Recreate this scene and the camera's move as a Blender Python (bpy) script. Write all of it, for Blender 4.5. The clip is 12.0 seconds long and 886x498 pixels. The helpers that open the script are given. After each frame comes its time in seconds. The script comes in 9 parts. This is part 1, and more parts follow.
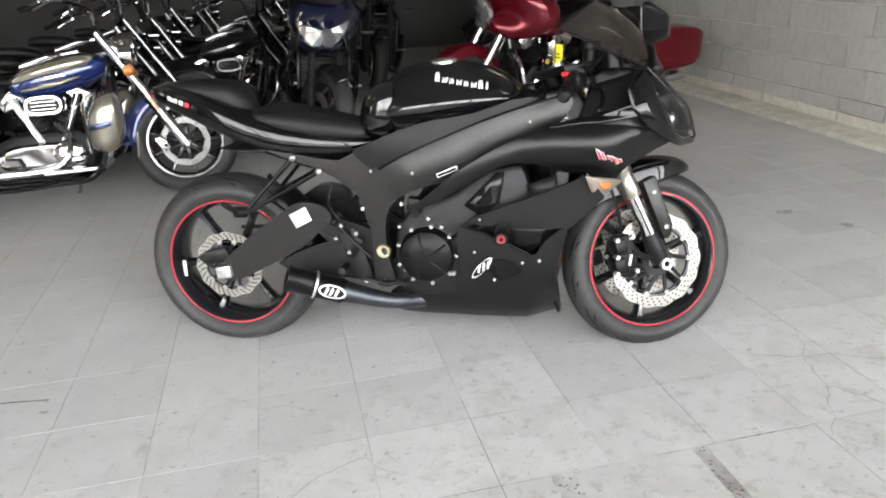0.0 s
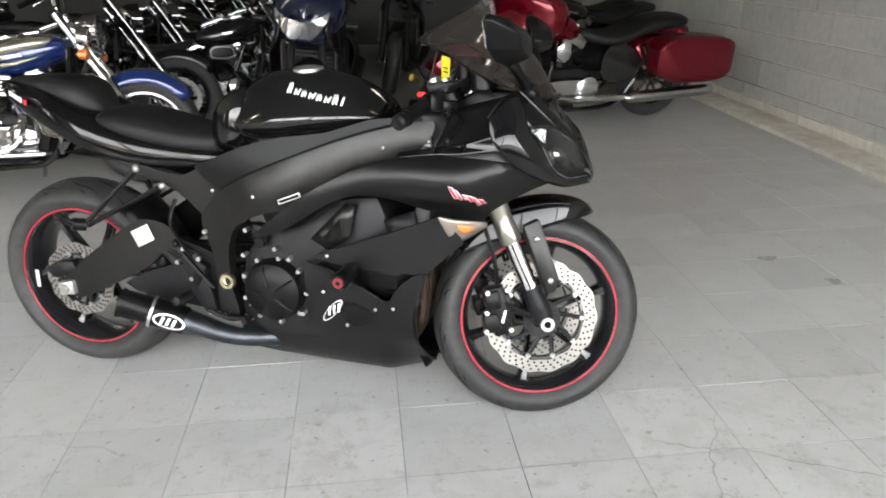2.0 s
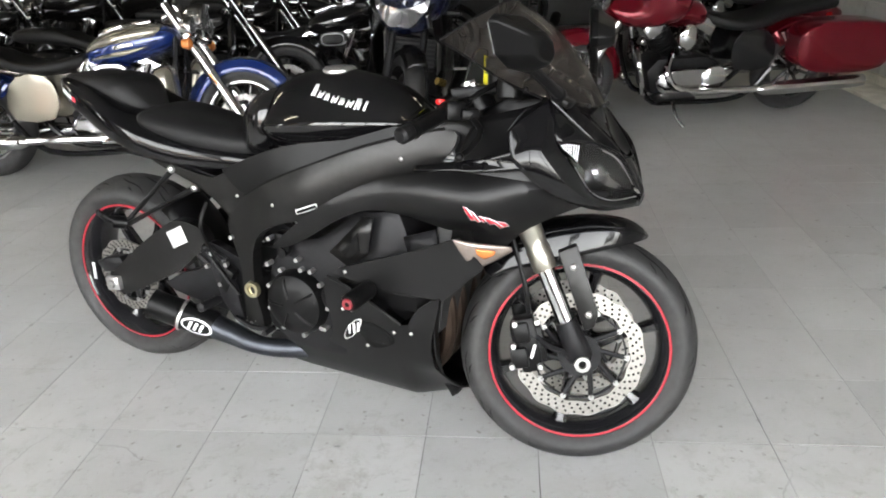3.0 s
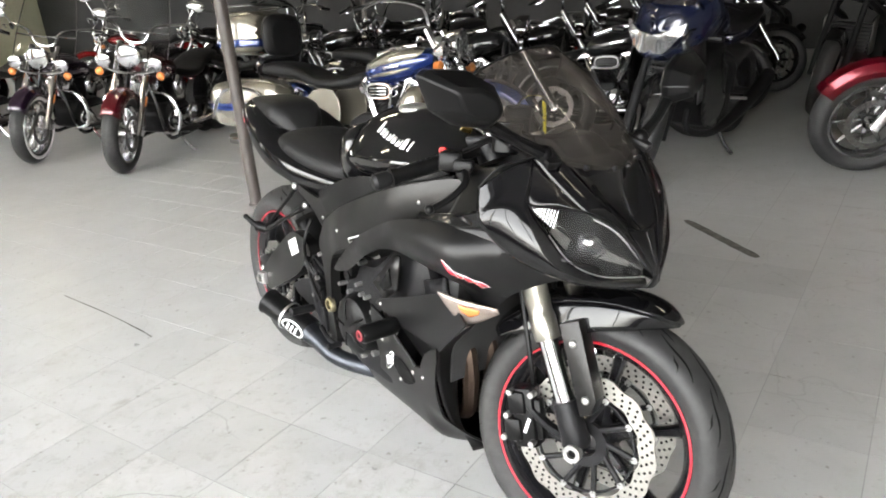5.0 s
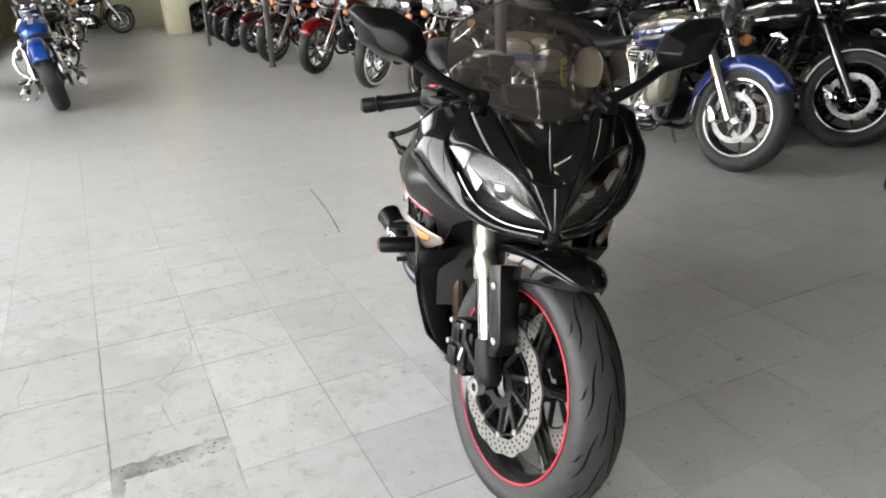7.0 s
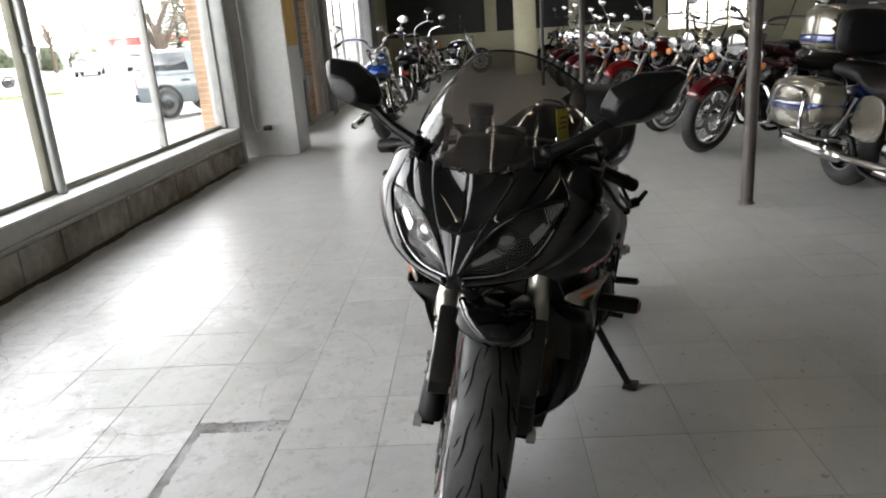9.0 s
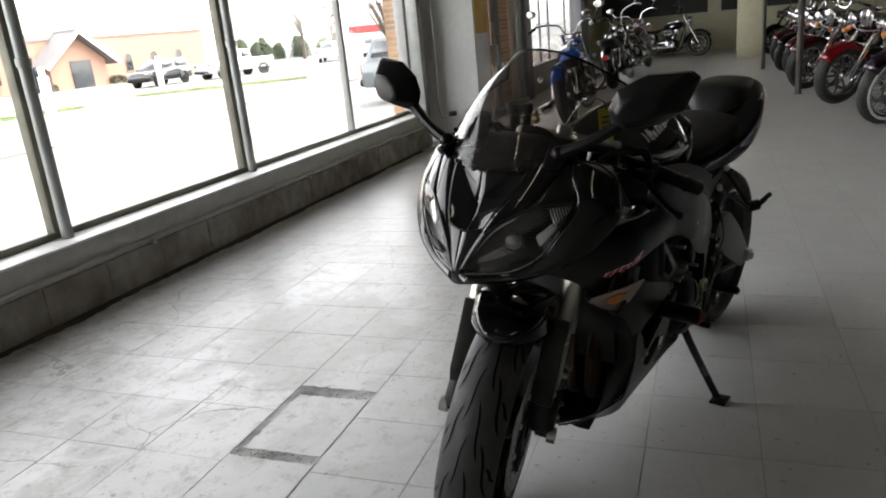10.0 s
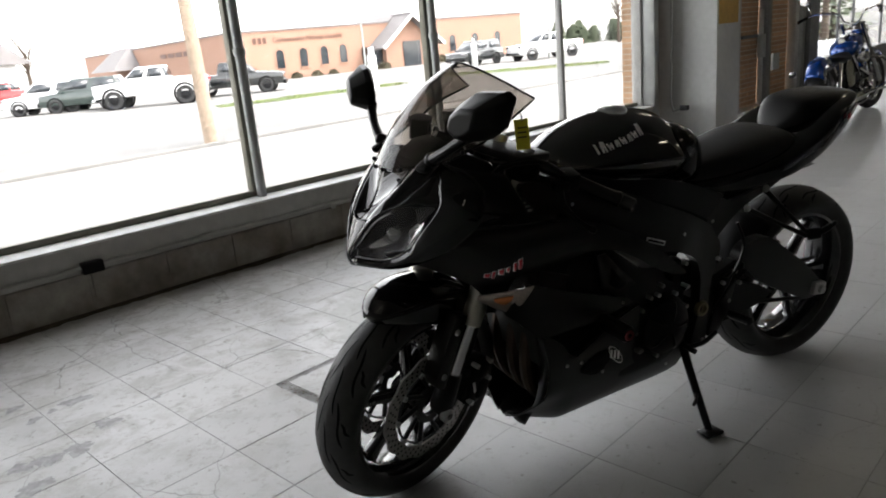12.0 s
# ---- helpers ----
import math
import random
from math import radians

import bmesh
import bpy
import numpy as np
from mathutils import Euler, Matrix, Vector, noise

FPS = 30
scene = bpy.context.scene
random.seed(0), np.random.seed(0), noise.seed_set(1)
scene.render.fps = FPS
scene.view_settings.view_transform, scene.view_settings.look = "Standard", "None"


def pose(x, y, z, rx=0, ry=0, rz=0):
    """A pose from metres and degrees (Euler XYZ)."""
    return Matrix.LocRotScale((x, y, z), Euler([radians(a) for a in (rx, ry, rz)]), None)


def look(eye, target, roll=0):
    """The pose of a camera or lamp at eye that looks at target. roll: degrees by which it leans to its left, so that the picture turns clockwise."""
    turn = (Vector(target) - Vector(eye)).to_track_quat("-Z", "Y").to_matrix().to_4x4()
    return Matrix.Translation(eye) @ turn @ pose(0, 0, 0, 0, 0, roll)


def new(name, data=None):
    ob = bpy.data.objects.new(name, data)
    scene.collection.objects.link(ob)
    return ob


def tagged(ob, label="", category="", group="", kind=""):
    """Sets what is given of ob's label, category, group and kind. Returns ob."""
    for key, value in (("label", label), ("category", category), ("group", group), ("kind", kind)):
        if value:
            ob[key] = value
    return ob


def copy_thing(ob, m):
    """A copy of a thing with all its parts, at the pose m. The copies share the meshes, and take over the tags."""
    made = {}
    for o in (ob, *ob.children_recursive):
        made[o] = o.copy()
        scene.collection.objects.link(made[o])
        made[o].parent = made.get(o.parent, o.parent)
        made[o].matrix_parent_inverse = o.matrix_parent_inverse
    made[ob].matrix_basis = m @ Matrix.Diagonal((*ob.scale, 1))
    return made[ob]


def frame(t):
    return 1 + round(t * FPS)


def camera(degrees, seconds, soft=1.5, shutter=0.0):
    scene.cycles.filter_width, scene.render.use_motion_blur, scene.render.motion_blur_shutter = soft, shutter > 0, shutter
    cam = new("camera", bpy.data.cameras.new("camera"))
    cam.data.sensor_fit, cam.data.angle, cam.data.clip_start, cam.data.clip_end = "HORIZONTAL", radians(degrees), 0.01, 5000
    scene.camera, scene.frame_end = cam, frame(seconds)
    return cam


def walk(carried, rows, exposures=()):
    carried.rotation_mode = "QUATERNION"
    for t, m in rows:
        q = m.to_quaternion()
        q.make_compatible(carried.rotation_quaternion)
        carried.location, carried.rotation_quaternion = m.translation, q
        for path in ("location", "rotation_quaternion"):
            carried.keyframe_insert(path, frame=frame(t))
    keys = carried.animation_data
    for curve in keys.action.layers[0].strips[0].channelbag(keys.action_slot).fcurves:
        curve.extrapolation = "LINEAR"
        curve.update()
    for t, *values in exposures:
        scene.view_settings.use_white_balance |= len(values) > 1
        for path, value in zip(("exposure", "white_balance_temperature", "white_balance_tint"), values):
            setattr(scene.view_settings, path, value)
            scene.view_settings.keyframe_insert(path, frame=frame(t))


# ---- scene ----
cam = camera(62.9, 12.0, soft=1.9)
PATH = [
    (0, (0.123, -0.182, 1.212), (0.508, 1.633, 0.465), -3.0),
    (0.5, (0.243, -0.094, 1.197), (0.663, 1.712, 0.448), -2.7),
    (1, (0.395, -0.022, 1.193), (0.843, 1.778, 0.444), -3.2),
    (1.5, (0.607, -0.005, 1.2), (0.949, 1.816, 0.447), -1.9),
    (2, (0.768, 0.044, 1.203), (0.964, 1.883, 0.442), -0.7),
    (2.5, (0.91, 0.167, 1.203), (0.919, 2.015, 0.439), -1.3),
    (3, (1.047, 0.241, 1.215), (0.861, 2.066, 0.416), -2.4),
    (3.2, (1.127, 0.264, 1.223), (0.835, 2.078, 0.432), -2.5),
    (4.8, (1.612, 0.533, 1.228), (0.628, 2.116, 0.505), -4.8),
    (5, (1.716, 0.542, 1.231), (0.645, 2.073, 0.519), -4.9),
    (5.5, (1.9, 0.612, 1.213), (0.659, 1.999, 0.482), -4.8),
    (6, (2.026, 0.765, 1.192), (0.645, 2.001, 0.442), -4.2),
    (6.5, (2.193, 0.898, 1.171), (0.65, 1.941, 0.441), -3.5),
    (7, (2.381, 1.039, 1.156), (0.701, 1.834, 0.417), -2.5),
    (7.2, (2.406, 1.12, 1.15), (0.681, 1.815, 0.415), -2.2),
    (8.8, (2.649, 1.751, 1.154), (0.746, 1.747, 0.538), -4.1),
    (9, (2.631, 1.83, 1.138), (0.723, 1.715, 0.549), -4.2),
    (9.5, (2.584, 2.016, 1.135), (0.71, 1.654, 0.537), -4.2),
    (10, (2.602, 2.232, 1.141), (0.817, 1.544, 0.559), -5.7),
    (10.5, (2.543, 2.416, 1.117), (0.872, 1.481, 0.541), -5.9),
    (11, (2.436, 2.602, 1.118), (0.89, 1.482, 0.52), -5.2),
    (11.5, (2.381, 2.847, 1.125), (0.929, 1.585, 0.578), -5.9),
    (12, (2.308, 3.05, 1.128), (0.951, 1.688, 0.578), -5.3),
]
EXPOSURES = [(0.0, 2.74, 6850, 11), (2.5, 2.61, 6850, 11), (5.0, 3.16, 6950, 11), (6.5, 2.96, 6900, 11), (7.0, 2.81, 6900, 11),
             (9.0, 2.16, 6850, 11.5), (10.0, 1.7, 6850, 12), (10.5, 1.37, 6850, 12), (12.0, 1.31, 6800, 12)]
walk(cam, [(t, look(eye, target, roll)) for t, eye, target, roll in PATH], EXPOSURES)

# ---------------------------------------------------------------- light
world = bpy.data.worlds.new("sky")
scene.world = world
world.use_nodes = True
wn = world.node_tree.nodes
sky = wn.new("ShaderNodeTexSky")
sky.sky_type, sky.sun_disc = "NISHITA", False
sky.sun_elevation, sky.sun_rotation = radians(52), radians(324)
sky.air_density, sky.dust_density, sky.ozone_density = 1.0, 2.0, 2.0
haze = wn.new("ShaderNodeHueSaturation")
haze.inputs["Saturation"].default_value = 0.15
haze.inputs["Value"].default_value = 4.0
world.node_tree.links.new(sky.outputs[0], haze.inputs["Color"])
world.node_tree.links.new(haze.outputs[0], wn["Background"].inputs[0])
wn["Background"].inputs[1].default_value = 0.15
sun = new("sun", bpy.data.lights.new("sun", "SUN"))
sun.data.energy, sun.data.angle, sun.data.color = 1.0, radians(25), (1.0, 0.97, 0.92)
sun.matrix_world = look((-10, 14, 22), (0, 0, 0))


# ---------------------------------------------------------------- materials
def material(name, color, rough=0.5, metal=0.0, vary=0.12, scale=18.0, stain=None, stain_amount=0.25, stain_scale=1.6,
             bump=0.0, bump_scale=90.0, coat=0.0, trans=0.0, spec=0.5, alpha=1.0, emit=0.0, where="object", rough_vary=0.08, per_piece=0.0):
    """A painted, metal or rubber surface with fine grain, larger stains, uneven gloss and slight relief."""
    m = bpy.data.materials.new(name)
    m.use_nodes = True
    nt = m.node_tree
    n, link = nt.nodes, nt.links.new
    p = n["Principled BSDF"]
    p.inputs["Metallic"].default_value = metal
    p.inputs["Coat Weight"].default_value = coat
    p.inputs["Coat Roughness"].default_value = 0.06
    p.inputs["Transmission Weight"].default_value = trans
    p.inputs["Specular IOR Level"].default_value = spec
    p.inputs["Alpha"].default_value = alpha
    if emit:
        p.inputs["Emission Color"].default_value = (*color, 1)
        p.inputs["Emission Strength"].default_value = emit
    if where == "world":
        co = n.new("ShaderNodeNewGeometry").outputs["Position"]
    else:
        co = n.new("ShaderNodeTexCoord").outputs["Object"]
    fine, broad = n.new("ShaderNodeTexNoise"), n.new("ShaderNodeTexNoise")
    fine.inputs["Scale"].default_value, fine.inputs["Detail"].default_value = scale, 6
    broad.inputs["Scale"].default_value, broad.inputs["Detail"].default_value = stain_scale, 5
    link(co, fine.inputs["Vector"])
    link(co, broad.inputs["Vector"])
    grain = n.new("ShaderNodeMapRange")
    grain.inputs["From Min"].default_value, grain.inputs["From Max"].default_value = 0.3, 0.7
    grain.inputs["To Min"].default_value, grain.inputs["To Max"].default_value = 1 - vary, 1 + vary
    link(fine.outputs["Fac"], grain.inputs["Value"])
    tint = n.new("ShaderNodeMix")
    tint.data_type = "RGBA"
    patch = n.new("ShaderNodeMapRange")
    patch.inputs["From Min"].default_value, patch.inputs["From Max"].default_value = 0.4, 0.8
    patch.inputs["To Max"].default_value = stain_amount
    link(broad.outputs["Fac"], patch.inputs["Value"])
    link(patch.outputs[0], tint.inputs["Factor"])
    tint.inputs["A"].default_value = (*color, 1)
    tint.inputs["B"].default_value = (*(stain or [c * 0.7 for c in color]), 1)
    mul = n.new("ShaderNodeVectorMath")
    mul.operation = "SCALE"
    link(tint.outputs["Result"], mul.inputs[0])
    value = grain.outputs[0]
    if per_piece:
        info, each, both = n.new("ShaderNodeObjectInfo"), n.new("ShaderNodeMapRange"), n.new("ShaderNodeMath")
        each.inputs["To Min"].default_value, each.inputs["To Max"].default_value = 1 - per_piece, 1 + per_piece
        link(info.outputs["Random"], each.inputs["Value"])
        both.operation = "MULTIPLY"
        link(value, both.inputs[0])
        link(each.outputs[0], both.inputs[1])
        value = both.outputs[0]
    link(value, mul.inputs["Scale"])
    link(mul.outputs[0], p.inputs["Base Color"])
    gloss = n.new("ShaderNodeMapRange")
    gloss.inputs["From Min"].default_value, gloss.inputs["From Max"].default_value = 0.3, 0.7
    gloss.inputs["To Min"].default_value, gloss.inputs["To Max"].default_value = max(0.01, rough - rough_vary), min(1, rough + rough_vary)
    link(broad.outputs["Fac"], gloss.inputs["Value"])
    link(gloss.outputs[0], p.inputs["Roughness"])
    if bump:
        relief, b = n.new("ShaderNodeTexNoise"), n.new("ShaderNodeBump")
        relief.inputs["Scale"].default_value, relief.inputs["Detail"].default_value = bump_scale, 4
        link(co, relief.inputs["Vector"])
        b.inputs["Strength"].default_value, b.inputs["Distance"].default_value = bump, 0.004
        link(relief.outputs["Fac"], b.inputs["Height"])
        link(b.outputs[0], p.inputs["Normal"])
    return m


def clear(name, color, rough=0.02, tint=0.7, haze=0.0, shine_base=0.05):
    """Thin clear or smoked sheet: mostly lets light straight through, with a glossy face."""
    m = bpy.data.materials.new(name)
    m.use_nodes = True
    nt = m.node_tree
    n, link = nt.nodes, nt.links.new
    n.remove(n["Principled BSDF"])
    see, shine, edge, mix = n.new("ShaderNodeBsdfTransparent"), n.new("ShaderNodeBsdfGlossy"), n.new("ShaderNodeLayerWeight"), n.new("ShaderNodeMixShader")
    see.inputs["Color"].default_value = (*[c * tint for c in color], 1)
    dust = n.new("ShaderNodeTexNoise")
    dust.inputs["Scale"].default_value = 9
    smear = n.new("ShaderNodeMapRange")
    smear.inputs["To Min"].default_value, smear.inputs["To Max"].default_value = rough, rough + 0.06
    link(dust.outputs["Fac"], smear.inputs["Value"])
    link(smear.outputs[0], shine.inputs["Roughness"])
    edge.inputs["Blend"].default_value = 0.5
    power, gain = n.new("ShaderNodeMath"), n.new("ShaderNodeMath")
    power.operation, power.inputs[1].default_value = "POWER", 5.0
    gain.operation, gain.inputs[1].default_value, gain.inputs[2].default_value = "MULTIPLY_ADD", 0.9, shine_base
    link(edge.outputs["Facing"], power.inputs[0])
    link(power.outputs[0], gain.inputs[0])
    link(gain.outputs[0], mix.inputs["Fac"])
    link(see.outputs[0], mix.inputs[1])
    link(shine.outputs[0], mix.inputs[2])
    out = mix.outputs[0]
    if haze:
        film, blend = n.new("ShaderNodeBsdfDiffuse"), n.new("ShaderNodeMixShader")
        film.inputs["Color"].default_value = (*[c * 0.4 for c in color], 1)
        blend.inputs["Fac"].default_value = haze
        link(out, blend.inputs[1])
        link(film.outputs[0], blend.inputs[2])
        out = blend.outputs[0]
    link(out, n["Material Output"].inputs["Surface"])
    return m


PROJECTOR = material("projector_glass", (0.2, 0.2, 0.21), 0.06, metal=0.9, coat=1.0, vary=0.3, scale=60)
GLOSS_BLACK = material("gloss_black_paint", (0.003, 0.003, 0.0034), 0.06, coat=0.0, vary=0.05, rough_vary=0.02, spec=0.42)
SATIN_BLACK = material("satin_black_plastic", (0.003, 0.003, 0.0032), 0.34, spec=0.16, vary=0.1, bump=0.03, bump_scale=500)
FAIRING_SATIN = material("satin_black_fairing_paint", (0.003, 0.003, 0.0032), 0.36, spec=0.3, vary=0.1, bump=0.02, bump_scale=600, rough_vary=0.03)
MATTE_GREY = material("matte_grey_coating", (0.03, 0.0297, 0.0294), 0.33, metal=0.9, spec=0.4, vary=0.06, scale=60, bump=0.03, bump_scale=700, rough_vary=0.03)
DARK_METAL = material("dark_cast_metal", (0.011, 0.011, 0.012), 0.42, metal=0.4, spec=0.25, vary=0.2, scale=40, bump=0.15, bump_scale=250)
SEAT_VINYL = material("black_vinyl", (0.007, 0.007, 0.0074), 0.5, spec=0.24, vary=0.12, bump=0.25, bump_scale=600)
RUBBER = material("tyre_rubber", (0.013, 0.013, 0.0135), 0.62, vary=0.3, scale=45, stain=(0.042, 0.04, 0.037), stain_amount=0.5, stain_scale=7, bump=0.2, bump_scale=260)
GROOVE = material("tread_groove_rubber", (0.0035, 0.0035, 0.0035), 0.9, spec=0.15)
TANK_BLACK = material("gloss_black_tank_paint", (0.003, 0.003, 0.0034), 0.05, coat=0.0, vary=0.05, rough_vary=0.015, spec=0.75)
RED_STRIPE = material("red_rim_tape", (0.34, 0.008, 0.022), 0.35, vary=0.06)
BLACK_RIM = material("black_wheel_paint", (0.008, 0.008, 0.009), 0.18, coat=0.6)
DISC_STEEL = material("brushed_disc_steel", (0.3, 0.288, 0.268), 0.36, metal=0.95, vary=0.12, scale=120, stain=(0.4, 0.38, 0.35))
CHROME = material("chrome", (0.62, 0.62, 0.63), 0.08, metal=1.0, vary=0.03, rough_vary=0.04)
ALUMINIUM = material("aluminium", (0.55, 0.55, 0.54), 0.32, metal=0.95, vary=0.1, scale=60)
FORK_SILVER = material("anodised_fork_tube", (0.36, 0.345, 0.3), 0.28, metal=0.95, vary=0.06)
BOLT = material("zinc_bolt", (0.38, 0.38, 0.37), 0.35, metal=0.9)
WHITE_DECAL = material("white_decal", (0.75, 0.75, 0.75), 0.35, vary=0.05)
RED_DECAL = material("red_decal", (0.62, 0.03, 0.05), 0.35, vary=0.05)
YELLOW_TAG = material("yellow_paper_tag", (0.72, 0.66, 0.03), 0.7)
LABEL_GREY = material("grey_label", (0.12, 0.12, 0.13), 0.6)
PAPER = material("white_paper_label", (0.7, 0.7, 0.69), 0.75, bump=0.1)
AMBER = material("amber_lens", (0.62, 0.2, 0.05), 0.25, coat=0.5, metal=0.3)
CLEAR_LENS = material("frosted_signal_lens", (0.3, 0.25, 0.22), 0.3, metal=0.75, coat=0.6, vary=0.1, scale=120)
RED_LENS = material("red_lens", (0.4, 0.01, 0.01), 0.15, coat=0.8)
REFLECTOR = material("headlight_reflector", (0.4, 0.4, 0.41), 0.14, metal=1.0, vary=0.1, scale=40, stain=(0.2, 0.2, 0.21), stain_amount=0.4, stain_scale=22, bump=0.02, bump_scale=60)
LAMP_GLASS = material("headlight_bowl", (0.35, 0.35, 0.36), 0.1, metal=0.8, coat=1.0, vary=0.15, scale=50)
LAMP_DARK = material("headlight_inner_shell", (0.006, 0.006, 0.0065), 0.5, spec=0.1)
LAMP_SHELL = material("headlight_bowl_metal", (0.035, 0.035, 0.036), 0.22, metal=0.9, vary=0.2, scale=50)
MIRROR = material("mirror_glass", (0.8, 0.8, 0.8), 0.02, metal=1.0, vary=0.0, rough_vary=0.0)
SMOKED = clear("smoked_screen", (0.6, 0.54, 0.49), 0.02, 0.56, 0.05)
LENS_COVER = clear("headlight_cover", (0.95, 0.95, 0.94), 0.01, 0.9, 0.0, 0.035)
CLEAR_PLASTIC = clear("clear_plastic", (0.95, 0.95, 0.94), 0.03, 0.9)
PANE = clear("window_glass", (0.97, 0.98, 0.98), 0.01, 0.97)
PIPE_STEEL = material("blued_pipe_steel", (0.05, 0.054, 0.062), 0.32, metal=0.9, vary=0.25, scale=20)
HEADER_PIPE = material("heat_tinted_steel", (0.06, 0.042, 0.032), 0.4, metal=0.9, vary=0.25, scale=20)
RADIATOR = material("radiator_core", (0.02, 0.02, 0.02), 0.6, metal=0.3)
GAUGE = material("gauge_face", (0.03, 0.03, 0.03), 0.15, coat=0.5)
RED_SWITCH = material("red_switch", (0.6, 0.02, 0.02), 0.4)

def floor_paint(name, per_piece):
    """Worn grey floor paint: faint stains, brown worn-through patches by the windows, fine cracks and scuffs, uneven gloss."""
    m = material(name, (0.43, 0.432, 0.428), 0.34, vary=0.05, scale=5.5, stain=(0.4, 0.385, 0.36), stain_amount=0.35, stain_scale=0.9,
                 bump=0.03, bump_scale=7, where="world", rough_vary=0.03, per_piece=per_piece)
    n, link = m.node_tree.nodes, m.node_tree.links.new
    p = n["Principled BSDF"]
    co = n.new("ShaderNodeNewGeometry").outputs["Position"]

    def noise(scale, detail, rough=0.5, warp=0.0):
        t = n.new("ShaderNodeTexNoise")
        t.inputs["Scale"].default_value, t.inputs["Detail"].default_value = scale, detail
        t.inputs["Roughness"].default_value, t.inputs["Distortion"].default_value = rough, warp
        link(co, t.inputs["Vector"])
        return t.outputs["Fac"]

    def ramp(value, a, b, lo=0.0, hi=1.0):
        r = n.new("ShaderNodeMapRange")
        for k, v in zip(("From Min", "From Max", "To Min", "To Max"), (a, b, lo, hi)):
            r.inputs[k].default_value = v
        link(value, r.inputs["Value"])
        return r.outputs[0]

    def calc(op, a, b):
        q = n.new("ShaderNodeMath")
        q.operation = op
        for k, v in enumerate((a, b)):
            if isinstance(v, (int, float)):
                q.inputs[k].default_value = v
            else:
                link(v, q.inputs[k])
        return q.outputs[0]

    def over(base, color, fac):
        x = n.new("ShaderNodeMix")
        x.data_type = "RGBA"
        link(fac, x.inputs["Factor"])
        link(base, x.inputs["A"])
        x.inputs["B"].default_value = (*color, 1)
        return x.outputs["Result"]

    sep = n.new("ShaderNodeSeparateXYZ")
    link(co, sep.inputs[0])
    walked = calc("MULTIPLY", ramp(sep.outputs["Y"], 2.3, 0.7), ramp(sep.outputs["X"], -2.2, 0.4))       # most worn strip, along the windows
    dirt = calc("MULTIPLY", ramp(noise(5.2, 12, 0.72, 0.4), 0.48, 0.6), ramp(walked, 0, 1, 0.0, 0.85))
    smear = calc("MULTIPLY", ramp(noise(17.0, 10, 0.8, 0.3), 0.53, 0.62), ramp(walked, 0, 1, 0.1, 0.7))
    vor = n.new("ShaderNodeTexVoronoi")
    vor.feature, vor.inputs["Scale"].default_value = "DISTANCE_TO_EDGE", 2.3
    bent, shift, wob = n.new("ShaderNodeVectorMath"), n.new("ShaderNodeVectorMath"), n.new("ShaderNodeTexNoise")
    wob.inputs["Scale"].default_value, wob.inputs["Detail"].default_value = 3.0, 5
    link(co, wob.inputs["Vector"])
    shift.operation, shift.inputs["Scale"].default_value = "SCALE", 0.22
    link(wob.outputs["Color"], shift.inputs[0])
    link(co, bent.inputs[0])
    link(shift.outputs[0], bent.inputs[1])
    link(bent.outputs[0], vor.inputs["Vector"])
    crack = calc("MULTIPLY", ramp(vor.outputs["Distance"], 0.0065, 0.0015), calc("MULTIPLY", ramp(noise(1.15, 3), 0.48, 0.56), ramp(walked, 0, 1, 0.15, 0.75)))
    speck = calc("MULTIPLY", ramp(noise(38.0, 3, 0.5), 0.66, 0.72), 0.6)
    rust = calc("MULTIPLY", ramp(noise(1.9, 8, 0.72, 0.8), 0.6, 0.7), ramp(noise(14.0, 6, 0.7), 0.45, 0.6, 0.0, 0.55))
    base = p.inputs["Base Color"].links[0].from_socket
    base = over(base, (0.345, 0.335, 0.315), dirt)
    base = over(base, (0.235, 0.215, 0.19), smear)
    base = over(base, (0.24, 0.2, 0.165), rust)
    east, north = calc("DIVIDE", calc("SUBTRACT", sep.outputs["X"], 0.22), 0.46), calc("DIVIDE", calc("SUBTRACT", sep.outputs["Y"], 0.74), 0.4)
    reach = calc("ADD", calc("POWER", calc("ADD", calc("MULTIPLY", east, east), calc("MULTIPLY", north, north)), 0.5), calc("MULTIPLY", calc("SUBTRACT", noise(4.5, 8, 0.65, 0.6), 0.5), 2.2))
    bared = calc("MULTIPLY", ramp(reach, 1.06, 0.8), 0.55)          # a greenish patch where the paint has worn off
    base = over(base, (0.305, 0.315, 0.28), bared)
    base = over(base, (0.1, 0.085, 0.07), crack)
    base = over(base, (0.16, 0.14, 0.115), speck)
    link(base, p.inputs["Base Color"])
    # bare and dirty patches have lost their gloss
    dull = calc("MAXIMUM", calc("MAXIMUM", dirt, smear), calc("MAXIMUM", rust, bared))
    rough = n.new("ShaderNodeMix")
    link(dull, rough.inputs["Factor"])
    link(p.inputs["Roughness"].links[0].from_socket, rough.inputs["A"])
    rough.inputs["B"].default_value = 0.5
    link(rough.outputs["Result"], p.inputs["Roughness"])
    link(ramp(dull, 0, 1, 0.14, 0.05), p.inputs["Coat Weight"])
    p.inputs["Coat Roughness"].default_value = 0.3
    return m


